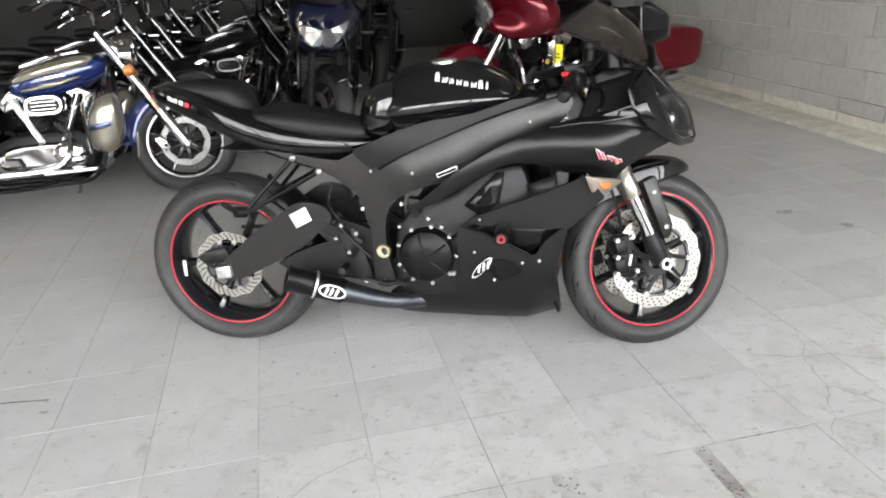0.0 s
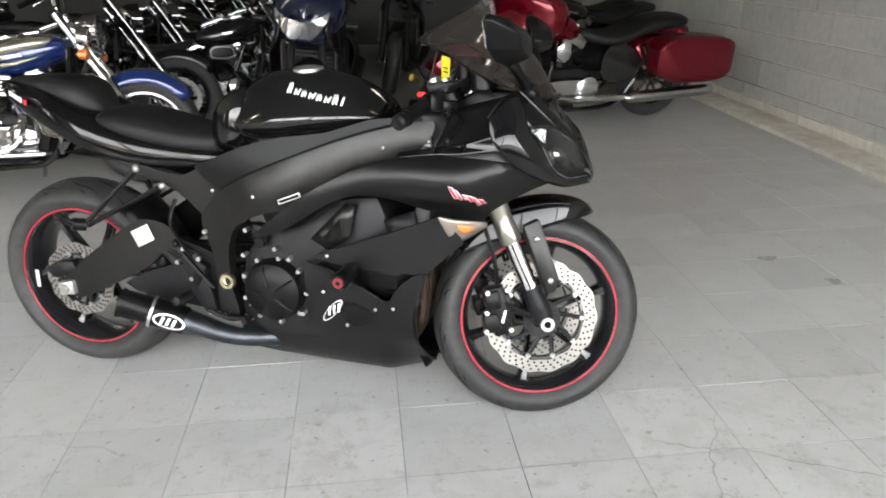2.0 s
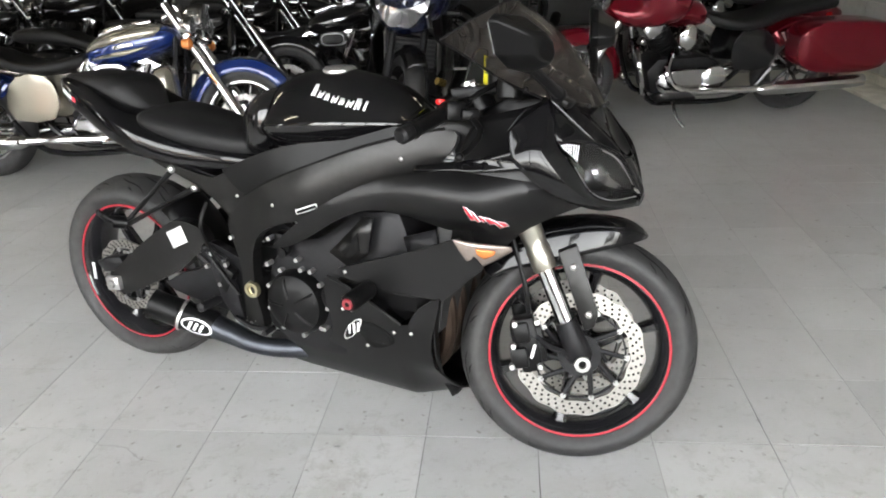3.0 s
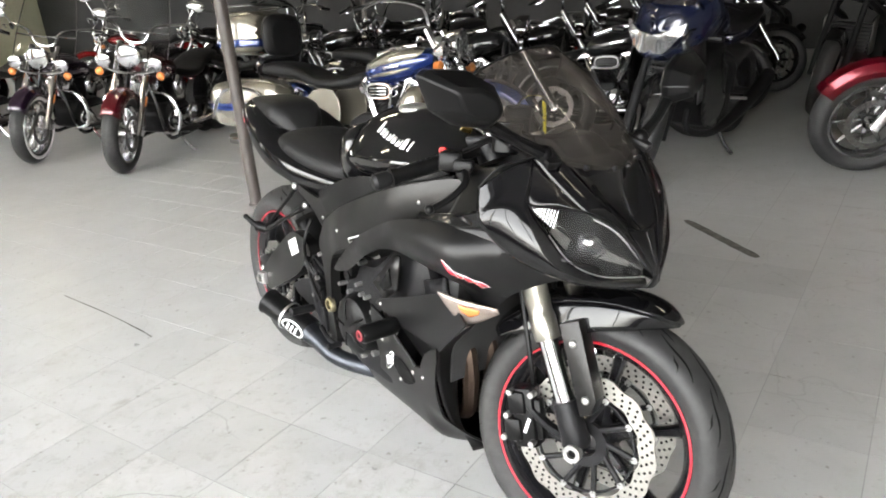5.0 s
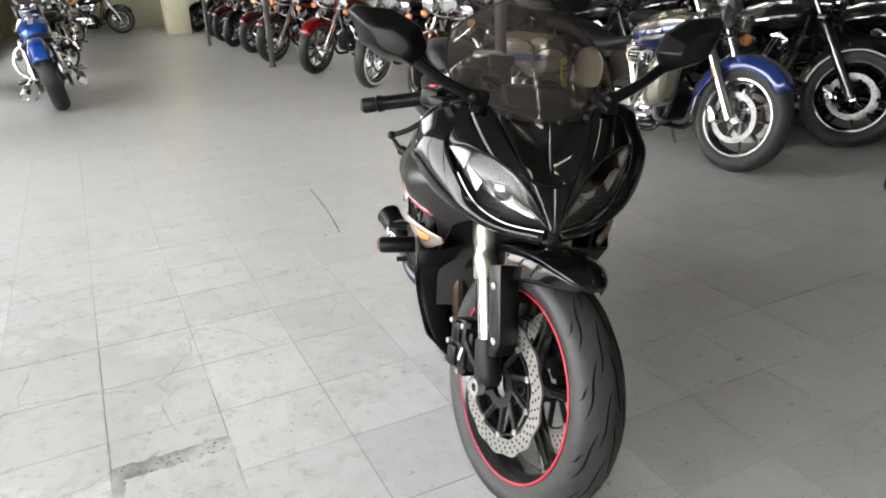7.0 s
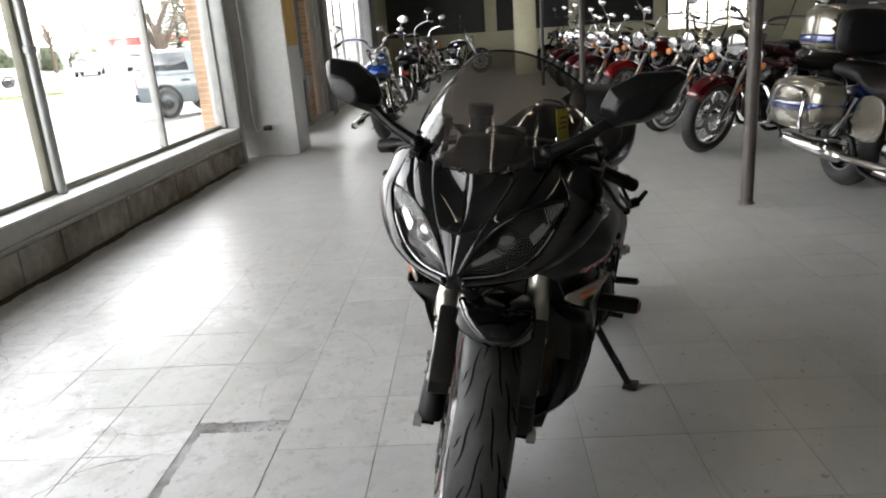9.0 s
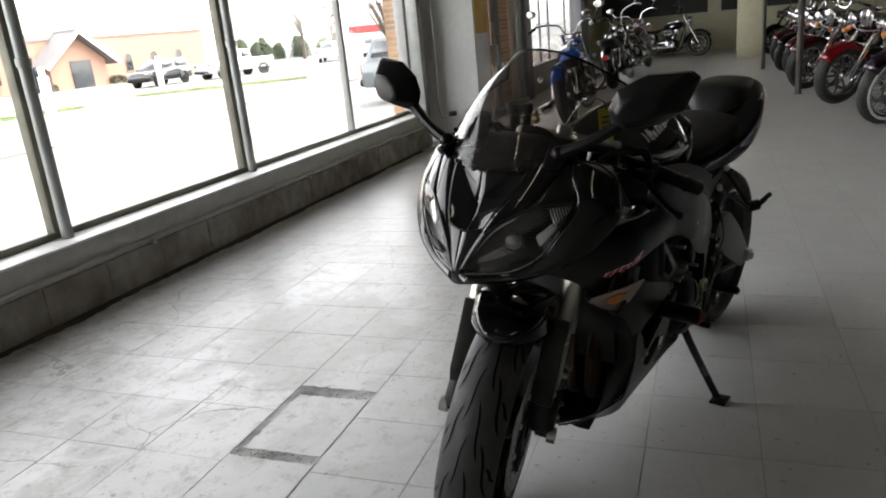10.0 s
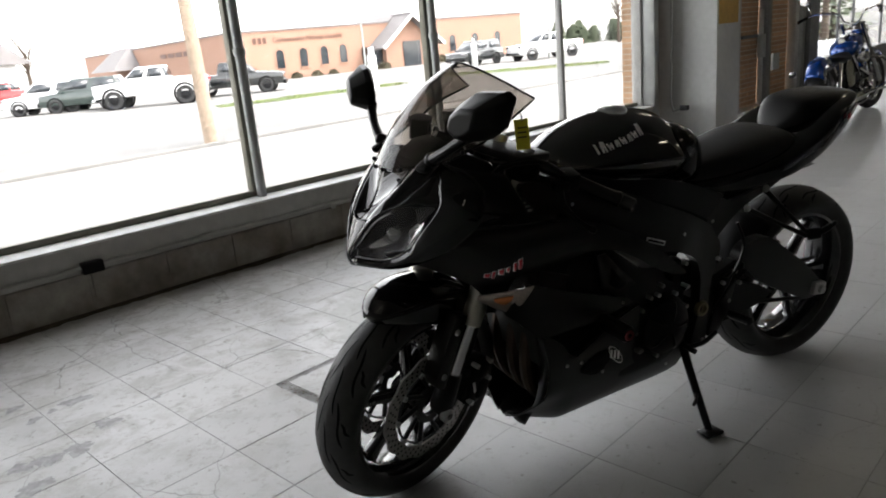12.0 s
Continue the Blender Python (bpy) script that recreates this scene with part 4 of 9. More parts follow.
part("ignition_lock", lathe(B(), [(0, 0), (0.018, 0), (0.018, 0.02), (0, 0.022)], (1.1, 0, 0.885), AXIS, 18), ALUMINIUM, sport, xf=STEER)
bm = tube(B(), [(1.085, 0.0, 0.9), (1.09, 0.05, 0.965), (1.1, 0.1, 0.968), (1.1, 0.11, 0.95)], 0.002, 6)
part("key_ring", bm, CHROME, sport)
bm = box(B(), (1.1, 0.11, 0.919), (0.032, 0.003, 0.07), (4, 6, -35), 0.001)
tag = part("key_tag", bm, YELLOW_TAG, sport, "yellow paper key tag")
for k in range(3):
    part("tag_writing", box(B(), (1.1, 0.11, 0.935 - 0.011 * k), (0.02, 0.0046, 0.003), (4, 6, -35)), SATIN_BLACK, tag)
part("gold_nut", cyl(B(), (1.045, -0.075, 0.895), (1.03, -0.09, 0.9), 0.009, seg=6), material("brass", (0.6, 0.45, 0.15), 0.3, metal=1), sport, xf=STEER)

# mudguard over the front tyre: gloss crown, satin side skirts
def guard_line(f):
    """The mudguard f of the way back from its tip: angle round the wheel, crown radius, crease half width, skirt drop and half width."""
    a = radians(63 + 77 * f)
    r = R_F + 0.014 + lerp_table([(0, 0.016), (0.1, 0.016), (0.25, 0.011), (0.45, 0.004), (1, 0.004)], f)
    w = lerp_table([(0, 0.012), (0.03, 0.03), (0.08, 0.048), (0.16, 0.066), (0.3, 0.077), (0.5, 0.08), (0.75, 0.078), (1, 0.07)], f)
    d = lerp_table([(0, 0.006), (0.06, 0.022), (0.16, 0.04), (0.28, 0.054), (0.45, 0.066), (0.7, 0.064), (1, 0.02)], f)
    return a, r, w, d, w + lerp_table([(0, 0.0), (0.3, 0.008), (1, 0.013)], f)


def guard_point(a, r, y):
    return (AX_F.x + r * math.cos(a), y, AX_F.z + r * math.sin(a))


crown, skirts = [], {-1: [], 1: []}
for k in range(25):
    a, r, w, d, ws = guard_line(k / 24)
    crown.append([guard_point(a, r + 0.018 * (1 - v * v) * min(1, w / 0.06), v * w) for v in np.linspace(-1, 1, 15)])
    for s in (-1, 1):
        skirts[s].append([guard_point(a, r - d * q, s * (w + (ws - w) * q ** 0.6)) for q in np.linspace(0, 1, 6)])
mudguard = part("front_mudguard", sheet(B(), crown), GLOSS_BLACK, sport, "black front mudguard with pointed tip", solid=0.003, xf=STEER)
for s in (-1, 1):
    part("mudguard_skirt", sheet(B(), skirts[s]), GLOSS_BLACK, mudguard, "gloss black mudguard side", solid=0.003, xf=STEER)


# ---- bodywork
def side_line(line, s, n=6):
    return [Vector((p.x, s * p.y, p.z)) for p in smooth_line(line, n)]


def along(line, f):
    """The point at the share f of a line's points."""
    q = min(max(f, 0), 1) * (len(line) - 1)
    i = min(int(q), len(line) - 2)
    return line[i].lerp(line[i + 1], q - i)


def patch(top, foot, n=24, m=9, swell=0.0, f=(0.0, 1.0), g=(0.0, 1.0)):
    """A curved panel between two lines, pushed outward by swell in its middle."""
    rows = []
    for i in range(n + 1):
        a = f[0] + (f[1] - f[0]) * i / n
        p, q = along(top, a), along(foot, a)
        across = q - p
        if i < n:
            d = along(top, a + 0.02) - p + along(foot, a + 0.02) - q
        nrm = d.cross(across)
        nrm = nrm.normalized() if nrm.length > 1e-9 else Vector((1, 0, 0))
        if nrm.x + nrm.z * 0.3 < 0:
            nrm = -nrm
        rows.append([p + across * t + nrm * swell * math.sin(math.pi * t) * min(1, across.length / 0.04) for t in (g[0] + (g[1] - g[0]) * k / m for k in range(m + 1))])
    return sheet(B(), rows)


def half(x, z):
    """Half width of the fairing."""
    a = soft_table([(0.5, 0.165), (0.7, 0.19), (0.95, 0.215), (1.1, 0.233), (1.2, 0.236), (1.28, 0.222), (1.36, 0.185), (1.42, 0.14), (1.46, 0.1)], x)
    b = soft_table([(0.1, 0.25), (0.115, 0.5), (0.15, 0.61), (0.18, 0.67), (0.21, 0.72), (0.25, 0.79), (0.35, 0.89), (0.45, 0.94), (0.55, 0.955), (0.65, 1.0), (0.72, 0.99), (0.78, 0.9), (0.85, 0.8)], z)
    return a * b - 0.6 * max(0, x - 1.0) * max(0, (0.25 - z) / 0.1) - 0.5 * max(0, x - 1.22) * min(1, max(0, (0.72 - z) / 0.1))


ARM = [(1.445, 0.70), (1.40, 0.676), (1.35, 0.655), (1.27, 0.605), (1.215, 0.535), (1.165, 0.603), (1.112, 0.60), (1.04, 0.628), (0.95, 0.636), (0.87, 0.605), (0.79, 0.553), (0.72, 0.512), (0.66, 0.497), (0.7, 0.535),
       (0.78, 0.6), (0.86, 0.652), (0.96, 0.702), (1.07, 0.731), (1.17, 0.748), (1.25, 0.75), (1.33, 0.735), (1.40, 0.715)]
LOWER = [(0.815, 0.447), (0.835, 0.464), (1.0, 0.528), (1.165, 0.601), (1.215, 0.54), (1.17, 0.49), (1.122, 0.442), (0.96, 0.434), (0.87, 0.44)]
BELLY = [(0.795, 0.434), (0.88, 0.412), (1.006, 0.352), (1.035, 0.375), (1.06, 0.41), (1.115, 0.447), (1.098, 0.37), (1.085, 0.3), (1.096, 0.22), (1.112, 0.13), (1.09, 0.116), (0.92, 0.108), (0.75, 0.112), (0.6, 0.12), (0.562, 0.175), (0.592, 0.222), (0.7, 0.232), (0.775, 0.24), (0.8, 0.3), (0.79, 0.36)]
RECESS = [(0.82, 0.443), (1.112, 0.445), (1.06, 0.40), (1.006, 0.35), (0.88, 0.41)]
INTAKE = [(0.86, 0.325), (0.93, 0.335), (0.985, 0.305), (0.965, 0.28), (0.92, 0.262), (0.885, 0.29)]
SPAR = [(0.488, 0.515), (0.52, 0.565), (0.556, 0.602), (0.66, 0.655), (0.785, 0.71), (0.9, 0.755), (1.0, 0.786), (1.1, 0.81), (1.12, 0.79), (1.08, 0.74), (0.96, 0.682), (0.86, 0.625), (0.76, 0.58), (0.69, 0.56), (0.635, 0.535), (0.592, 0.5), (0.572, 0.44), (0.575, 0.34), (0.59, 0.28), (0.588, 0.24), (0.538, 0.238), (0.53, 0.285), (0.525, 0.4), (0.505, 0.47)]
SUBFRAME = [(0.20, 0.655), (0.3, 0.64), (0.42, 0.625), (0.5, 0.66), (0.55, 0.605), (0.515, 0.555), (0.5, 0.5), (0.46, 0.53), (0.4, 0.575), (0.33, 0.605), (0.25, 0.63)]
COVER = [(0.5, 0.67), (0.62, 0.72), (0.72, 0.748), (0.84, 0.766), (0.95, 0.802), (1.03, 0.805), (0.9, 0.758), (0.785, 0.712), (0.66, 0.658), (0.556, 0.604), (0.505, 0.62), (0.47, 0.655)]
GLOSSY_FIN = [(1.07, 0.733), (1.18, 0.752), (1.27, 0.768), (1.35, 0.745), (1.42, 0.715), (1.36, 0.728), (1.25, 0.742), (1.15, 0.745)]


SPAR_MID = [(0.56, 0.55), (0.66, 0.59), (0.785, 0.64), (0.9, 0.698), (1.0, 0.737), (1.1, 0.778)]


def spar_half(x, z):
    """Half width of the frame: a flat upright part, and a rounded beam rising forward from it."""
    beam = min(1, max(0, (x - 0.57) / 0.1))
    beam = beam * beam * (3 - 2 * beam)
    q = (z - soft_table(SPAR_MID, x)) / 0.07
    return soft_table([(0.49, 0.149), (0.6, 0.169), (0.75, 0.182), (0.9, 0.174), (1.12, 0.129)], x) - 0.08 * max(0, z - 0.76) + beam * 0.012 * (1 - min(1.4, abs(q)) ** 2)


ARM_MID = [(0.66, 0.515), (0.78, 0.583), (0.87, 0.635), (0.96, 0.675), (1.07, 0.69), (1.17, 0.69), (1.27, 0.69), (1.36, 0.697), (1.44, 0.7)]


def bulge(x, z):
    """The upper side fairing: its upper half leans inward, its lower half rolls under."""
    q = (z - soft_table(ARM_MID, x)) / 0.055
    roll = 0.027 * (1 - min(1.6, abs(q)) ** 2) if x < 1.2 else 0.027 * (1 - min(1.6, abs(q)) ** 2) * max(0.3, 1 - (x - 1.2) / 0.2)
    return half(x, z) + 0.02 * min(1, max(0, (0.98 - x) / 0.14)) + roll - 0.008


MAROON_RING = material("dark_red_ring", (0.16, 0.012, 0.018), 0.45)
for s in (-1, 1):
    part("side_fairing", panel(ARM, bulge, 0.016, 3, s), FAIRING_SATIN, sport, "satin black upper side fairing", solid=0.005, bevel=0.0015)
    part("lower_fairing", panel(LOWER, lambda x, z: half(x, z) - 0.004, 0.02, 0, s), FAIRING_SATIN, sport, "satin black mid side fairing", solid=0.005, bevel=0.0015)
    part("fairing_recess", panel(RECESS, lambda x, z: half(x, z) - 0.03, 0.04, 0, s), SATIN_BLACK, sport, solid=0.004)
    part("belly_fairing", panel(BELLY, half, 0.02, 2, s), FAIRING_SATIN, sport, "satin black belly fairing", solid=0.005, bevel=0.0015)
    part("fairing_edge", tube(B(), [(0.8, s * (half(0.8, 0.435) + 0.002), 0.436), (0.88, s * (half(0.88, 0.412) + 0.003), 0.413), (1.006, s * (half(1.006, 0.352) + 0.003), 0.353)], 0.004, 6), SATIN_BLACK, sport)
    part("side_intake", panel(INTAKE, lambda x, z: half(x, z) + 0.0035, 0.03, 2, s), GROOVE, sport, "dark opening in the belly fairing", solid=0.002)
    part("frame_spar", panel(SPAR, spar_half, 0.018, 3, s), MATTE_GREY, sport, "matte grey alloy frame spar", solid=0.028, bevel=0.005)
    part("spar_gap", tube(B(), [(x, s * (spar_half(x, z) + 0.008), z) for x, z in ((0.556, 0.606), (0.66, 0.66), (0.785, 0.714), (0.9, 0.76), (1.0, 0.791), (1.09, 0.812))], 0.006, 6), GROOVE, sport, "dark gap above the frame spar")
    duct = part("air_duct", patch(side_line([(1.13, 0.1, 0.835), (1.09, 0.1, 0.838), (1.04, 0.1, 0.83)], s), side_line([(1.19, 0.135, 0.735), (1.13, 0.135, 0.725), (1.05, 0.13, 0.72)], s), 10, 5), MATTE_GREY, sport, "dark grey duct beside the steering head", solid=0.006)
    part("warning_label", patch(side_line([(1.105, 0.128, 0.778), (1.07, 0.127, 0.778)], s, 2), side_line([(1.12, 0.143, 0.737), (1.085, 0.143, 0.735)], s, 2), 3, 3), LABEL_GREY, duct, "small grey printed label", solid=0.001)
    for k in range(4):
        u, w = 0.15 + 0.22 * k, 0.27 + 0.22 * k
        line = lambda t: side_line([(1.105 + 0.015 * t - 0.004, 0.13 + 0.0155 * t, 0.778 - 0.042 * t), (1.072 + 0.015 * t + 0.004, 0.13 + 0.0155 * t, 0.778 - 0.042 * t)], s, 2)
        part("label_line", patch(line(u), line(w), 2, 1), WHITE_DECAL, duct, solid=0.0006)
    part("subframe_cover", panel(SUBFRAME, lambda x, z: 0.115 + 0.05 * max(0, x - 0.3), 0.03, 2, s), MATTE_GREY, sport, "matte grey side cover", solid=0.012, bevel=0.0015)
    part("tank_cover", panel(COVER, lambda x, z: 0.142 - 0.2 * max(0, z - 0.68) + 0.018 * math.sin(max(0, min(1, (x - 0.47) / 0.5)) * math.pi), 0.03, 2, s), SATIN_BLACK, sport, "satin black tank side cover", solid=0.01, bevel=0.0015)
    part("fairing_crease", panel(GLOSSY_FIN, lambda x, z: half(x, z) + 0.006, 0.03, 2, s), FAIRING_SATIN, sport, solid=0.006, bevel=0.002)
    # turn signal set flush in the fairing
    sig = part("turn_signal", patch(side_line([(1.156, 0.247, 0.603), (1.2, 0.224, 0.594), (1.262, 0.176, 0.58)], s), side_line([(1.158, 0.246, 0.599), (1.195, 0.208, 0.534), (1.264, 0.172, 0.57)], s), 14, 6, 0.004), CLEAR_LENS, sport, "clear front turn signal with amber bulb", solid=0.004)
    part("amber_bulb", patch(side_line([(1.2, 0.228, 0.582), (1.222, 0.213, 0.578), (1.236, 0.201, 0.574)], s), side_line([(1.202, 0.221, 0.568), (1.215, 0.209, 0.556), (1.234, 0.2, 0.566)], s), 8, 4, 0.003), AMBER, sig, "amber bulb shade", solid=0.002)
    part("fairing_front", patch(side_line([(1.215, half(1.2, 0.53) - 0.004, 0.535), (1.165, half(1.16, 0.49) - 0.004, 0.49), (1.112, half(1.11, 0.445) - 0.004, 0.445), (1.092, half(1.09, 0.37) - 0.004, 0.37), (1.09, half(1.09, 0.22), 0.22), (1.106, half(1.1, 0.13), 0.13)], s), side_line([(1.17, 0.11, 0.535), (1.125, 0.115, 0.49), (1.085, 0.12, 0.44), (1.07, 0.125, 0.37), (1.07, 0.12, 0.22), (1.1, 0.1, 0.13)], s), 20, 6, 0.006), FAIRING_SATIN, sport, "satin black front edge of the side fairing", solid=0.004)
    # fairing bolts
    for x, z, f in ((0.857, 0.46, half), (0.93, 0.41, half), (0.985, 0.325, half), (1.035, 0.335, half), (0.84, 0.355, half), (0.90, 0.262, half), (0.63, 0.175, half), (0.66, 0.6, spar_half), (1.0, 0.745, spar_half), (0.53, 0.6, spar_half)):
        bm = B()
        ball(bm, (x, s * (f(x, z) + (0.004 if f is half else 0.014)), z), (0.005, 0.003, 0.005), 10, 6)
        part("bolt", bm, BOLT, sport)
    # crash slider
    bm = lathe(B(), [(0, 0), (0.02, 0), (0.022, 0.01), (0.022, 0.09), (0.018, 0.098), (0, 0.1)], (0.925, s * 0.2, 0.43), (0, s, 0), 22)
    slider = part("frame_slider", bm, SATIN_BLACK, sport, "black plastic crash bobbin")
    part("slider_cap", lathe(B(), [(0.006, 0.001), (0.014, 0.0), (0.012, 0.003), (0.006, 0.003)], (0.925, s * 0.3, 0.43), (0, s, 0), 18), MAROON_RING, slider, "dark red slider end ring")
    # oval maker sticker as plain shapes
    bm = B()
    pts = [(0.862 + 0.04 * math.cos(a) * 0.72 - 0.028 * math.sin(a) * 0.2 + 0.018 * math.sin(a), 0.302 + 0.03 * math.sin(a) + 0.022 * math.cos(a)) for a in np.linspace(0, 2 * math.pi, 25)[:-1]]
    oval = part("oval_sticker", panel(pts, lambda x, z: half(x, z) + 0.004, 0.02, 0, s), WHITE_DECAL, sport, "white and red oval sticker", solid=0.0012)
    inner = [((x - 0.862) * 0.86 + 0.862, (z - 0.302) * 0.86 + 0.302) for x, z in pts]
    part("sticker_field", panel(inner, lambda x, z: half(x, z) + 0.0052, 0.02, 0, s), SATIN_BLACK, oval, solid=0.0012)
    for k in range(3):
        cx = 0.848 + 0.014 * k
        part("sticker_bar", panel([(cx, 0.285 + 0.007 * k), (cx + 0.007, 0.287 + 0.007 * k), (cx + 0.011, 0.315 + 0.007 * k), (cx + 0.004, 0.313 + 0.007 * k)], lambda x, z: half(x, z) + 0.0064, 0.02, 0, s), WHITE_DECAL, oval, solid=0.0012)
    # red model script as plain slanted strokes
    for k, (h, w) in enumerate(((0.03, 0.008), (0.026, 0.005), (0.014, 0.005), (0.017, 0.009), (0.024, 0.005), (0.014, 0.009))):
        cx = 1.193 + 0.0118 * k + (0.003 if k > 1 else 0)
        z0 = 0.664 - 0.005 * k - (0.004 if k == 4 else 0)
        lean = 0.2 * h if s > 0 else -0.45 * h
        for name, grow, lift, mat in (("script_outline", 0.0016, 0.0035, WHITE_DECAL), ("script_stroke", 0.0, 0.0045, RED_DECAL)):
            line = [(cx - w / 2 - grow - lean / 2, z0 - h / 2 - grow), (cx + w / 2 + grow - lean / 2, z0 - h / 2 - grow + 0.003), (cx + w / 2 + grow + lean / 2, z0 + h / 2 + grow - 0.003), (cx - w / 2 - grow + lean / 2, z0 + h / 2 + grow)]
            part(name, panel(line, lambda x, z: bulge(x, z) + lift, 0.02, 0, s), mat, sport, "red script stroke" if mat is RED_DECAL else "", solid=0.001)
    badge = [(0.735, 0.588), (0.795, 0.612), (0.792, 0.624), (0.732, 0.6)]
    bdg = part("spar_badge", panel(badge, lambda x, z: spar_half(x, z) + 0.0165, 0.03, 0, s), WHITE_DECAL, sport, "small silver badge", solid=0.001)
    part("badge_field", panel([(0.739, 0.592), (0.791, 0.613), (0.789, 0.62), (0.736, 0.598)], lambda x, z: spar_half(x, z) + 0.017, 0.03, 0, s), SATIN_BLACK, bdg, solid=0.001)

# floor of the belly fairing, closing it between its two sides
rows = []
for x in np.linspace(0.58, 1.108, 14):
    w = half(x, 0.118)
    rows.append([(x, w * k, 0.112 + 0.012 * abs(k)) for k in np.linspace(-1, 1, 9)])
part("belly_pan", sheet(B(), rows), SATIN_BLACK, sport, "satin black belly floor", solid=0.004)

# nose fairing: crisp panels stretched between its style lines (x, half width, z), from the back to the tip
SCOOP_EDGE = [(1.352, 0.098, 0.884), (1.402, 0.079, 0.835), (1.448, 0.052, 0.785), (1.476, 0.027, 0.735), (1.497, 0.006, 0.684)]
BAND_EDGE = [(1.318, 0.148, 0.892), (1.366, 0.134, 0.848), (1.414, 0.109, 0.803), (1.458, 0.064, 0.772), (1.494, 0.014, 0.69)]
LAMP_TOP = [(1.35, 0.184, 0.814), (1.385, 0.149, 0.815), (1.424, 0.104, 0.802), (1.461, 0.06, 0.77), (1.49, 0.018, 0.698)]
LAMP_FOOT = [(1.35, 0.184, 0.814), (1.385, 0.168, 0.765), (1.412, 0.135, 0.712), (1.445, 0.085, 0.684), (1.486, 0.016, 0.68)]
COWL_TOP = [(1.318, 0.148, 0.892), (1.337, 0.167, 0.855), (1.35, 0.186, 0.814), (1.385, 0.17, 0.763), (1.412, 0.137, 0.71), (1.445, 0.087, 0.682), (1.488, 0.016, 0.678)]
COWL_LOW = [(1.262, 0.23, 0.838), (1.272, 0.241, 0.8), (1.29, 0.244, 0.772), (1.34, 0.213, 0.722), (1.392, 0.163, 0.688), (1.437, 0.1, 0.665), (1.49, 0.016, 0.66)]
SCOOP_MID = [(1.398, 0, 0.866), (1.406, 0, 0.83), (1.42, 0, 0.8), (1.437, 0, 0.776), (1.462, 0, 0.757), (1.484, 0, 0.722), (1.499, 0, 0.684)]


for s in (-1, 1):
    e1, e2, lt, lf, ct, cl = (side_line(c, s) for c in (SCOOP_EDGE, BAND_EDGE, LAMP_TOP, LAMP_FOOT, COWL_TOP, COWL_LOW))
    part("nose_band", patch(e1, e2, 26, 6, 0.003), GLOSS_BLACK, sport, "gloss black band beside the nose scoop", solid=0.004)
    part("side_cowl", patch(ct, cl, 34, 12, 0.012), GLOSS_BLACK, sport, "gloss black side of the nose cowl", solid=0.004)
    brow = side_line([(1.332, 0.162, 0.866), (1.35, 0.184, 0.815), (1.385, 0.149, 0.816), (1.42, 0.108, 0.804)], s)
    part("lamp_brow", patch(side_line(BAND_EDGE[:3], s), brow, 20, 6, 0.003), GLOSS_BLACK, sport, "gloss black brow over the headlight", solid=0.004)
    part("nose_scoop", patch(side_line(SCOOP_MID, s), e1, 30, 8, -0.002), GLOSS_BLACK, sport, "gloss black hollow of the nose scoop", solid=0.003)
    blade = side_line([(1.468, 0, 0.762), (1.486, 0, 0.722), (1.501, 0, 0.684), (1.494, 0, 0.658)], s)
    part("nose_blade", patch(blade, side_line([(1.456, 0.043, 0.768), (1.478, 0.024, 0.73), (1.498, 0.008, 0.684), (1.491, 0.018, 0.66)], s), 20, 5, 0.002), GLOSS_BLACK, sport, "gloss black blade between the headlights", solid=0.003)
    part("scoop_lip", tube(B(), [(1.47, 0, 0.763), (1.466, s * 0.018, 0.764), (1.458, s * 0.041, 0.77)], 0.0016, 6), SATIN_BLACK, sport)
    part("scoop_rim", tube(B(), e1, 0.0011, 6, 1), SATIN_BLACK, sport)
    part("band_rim", tube(B(), e2, 0.001, 6, 1), SATIN_BLACK, sport)
    part("cowl_rim", tube(B(), smooth_line([(1.318, s * 0.148, 0.892), (1.286, s * 0.2, 0.876), (1.262, s * 0.23, 0.838)], 5), 0.002, 6, 1), SATIN_BLACK, sport)
    tail_top = side_line([(1.275, 0.24, 0.8), (1.2, 0.229, 0.776), (1.12, 0.22, 0.757), (1.05, 0.214, 0.742)], s)
    tail_low = side_line([(1.3, 0.24, 0.764), (1.21, 0.242, 0.752), (1.12, 0.234, 0.743), (1.05, 0.222, 0.732)], s)
    part("cowl_tail", patch(tail_top, tail_low, 18, 5, 0.003), GLOSS_BLACK, sport, "gloss black strip along the fairing top", solid=0.004)
    part("inner_panel", patch(side_line([(1.31, 0.15, 0.885), (1.25, 0.165, 0.868), (1.17, 0.165, 0.845)], s), side_line([(1.29, 0.235, 0.775), (1.22, 0.215, 0.76), (1.13, 0.2, 0.745)], s), 12, 6), SATIN_BLACK, sport, "black inner fairing panel", solid=0.004)

    # headlight: dark shell set back, projector, reflectors and ribs, clear cover
    deep = lambda line, k: [p - Vector((k, s * k * 0.35, 0)) for p in line]
    lamp = part("headlight", patch(deep(lt, 0.004), deep(lf, 0.004), 30, 10, -0.02), LAMP_SHELL, sport, "twin headlight with clear lens and round projector")
    part("lamp_wall", patch(deep(lt, 0.001), deep(lt, 0.022), 20, 2), LAMP_DARK, lamp)
    part("reflector", patch(deep(lt, 0.007), deep(lf, 0.007), 14, 5, -0.006, f=(0.55, 0.95), g=(0.03, 0.1)), CHROME, lamp, "chrome inner trim of the headlight")
    part("reflector", patch(deep(lt, 0.01), deep(lf, 0.01), 14, 6, -0.012, f=(0.56, 0.9), g=(0.5, 0.93)), REFLECTOR, lamp, "bright faceted reflector")
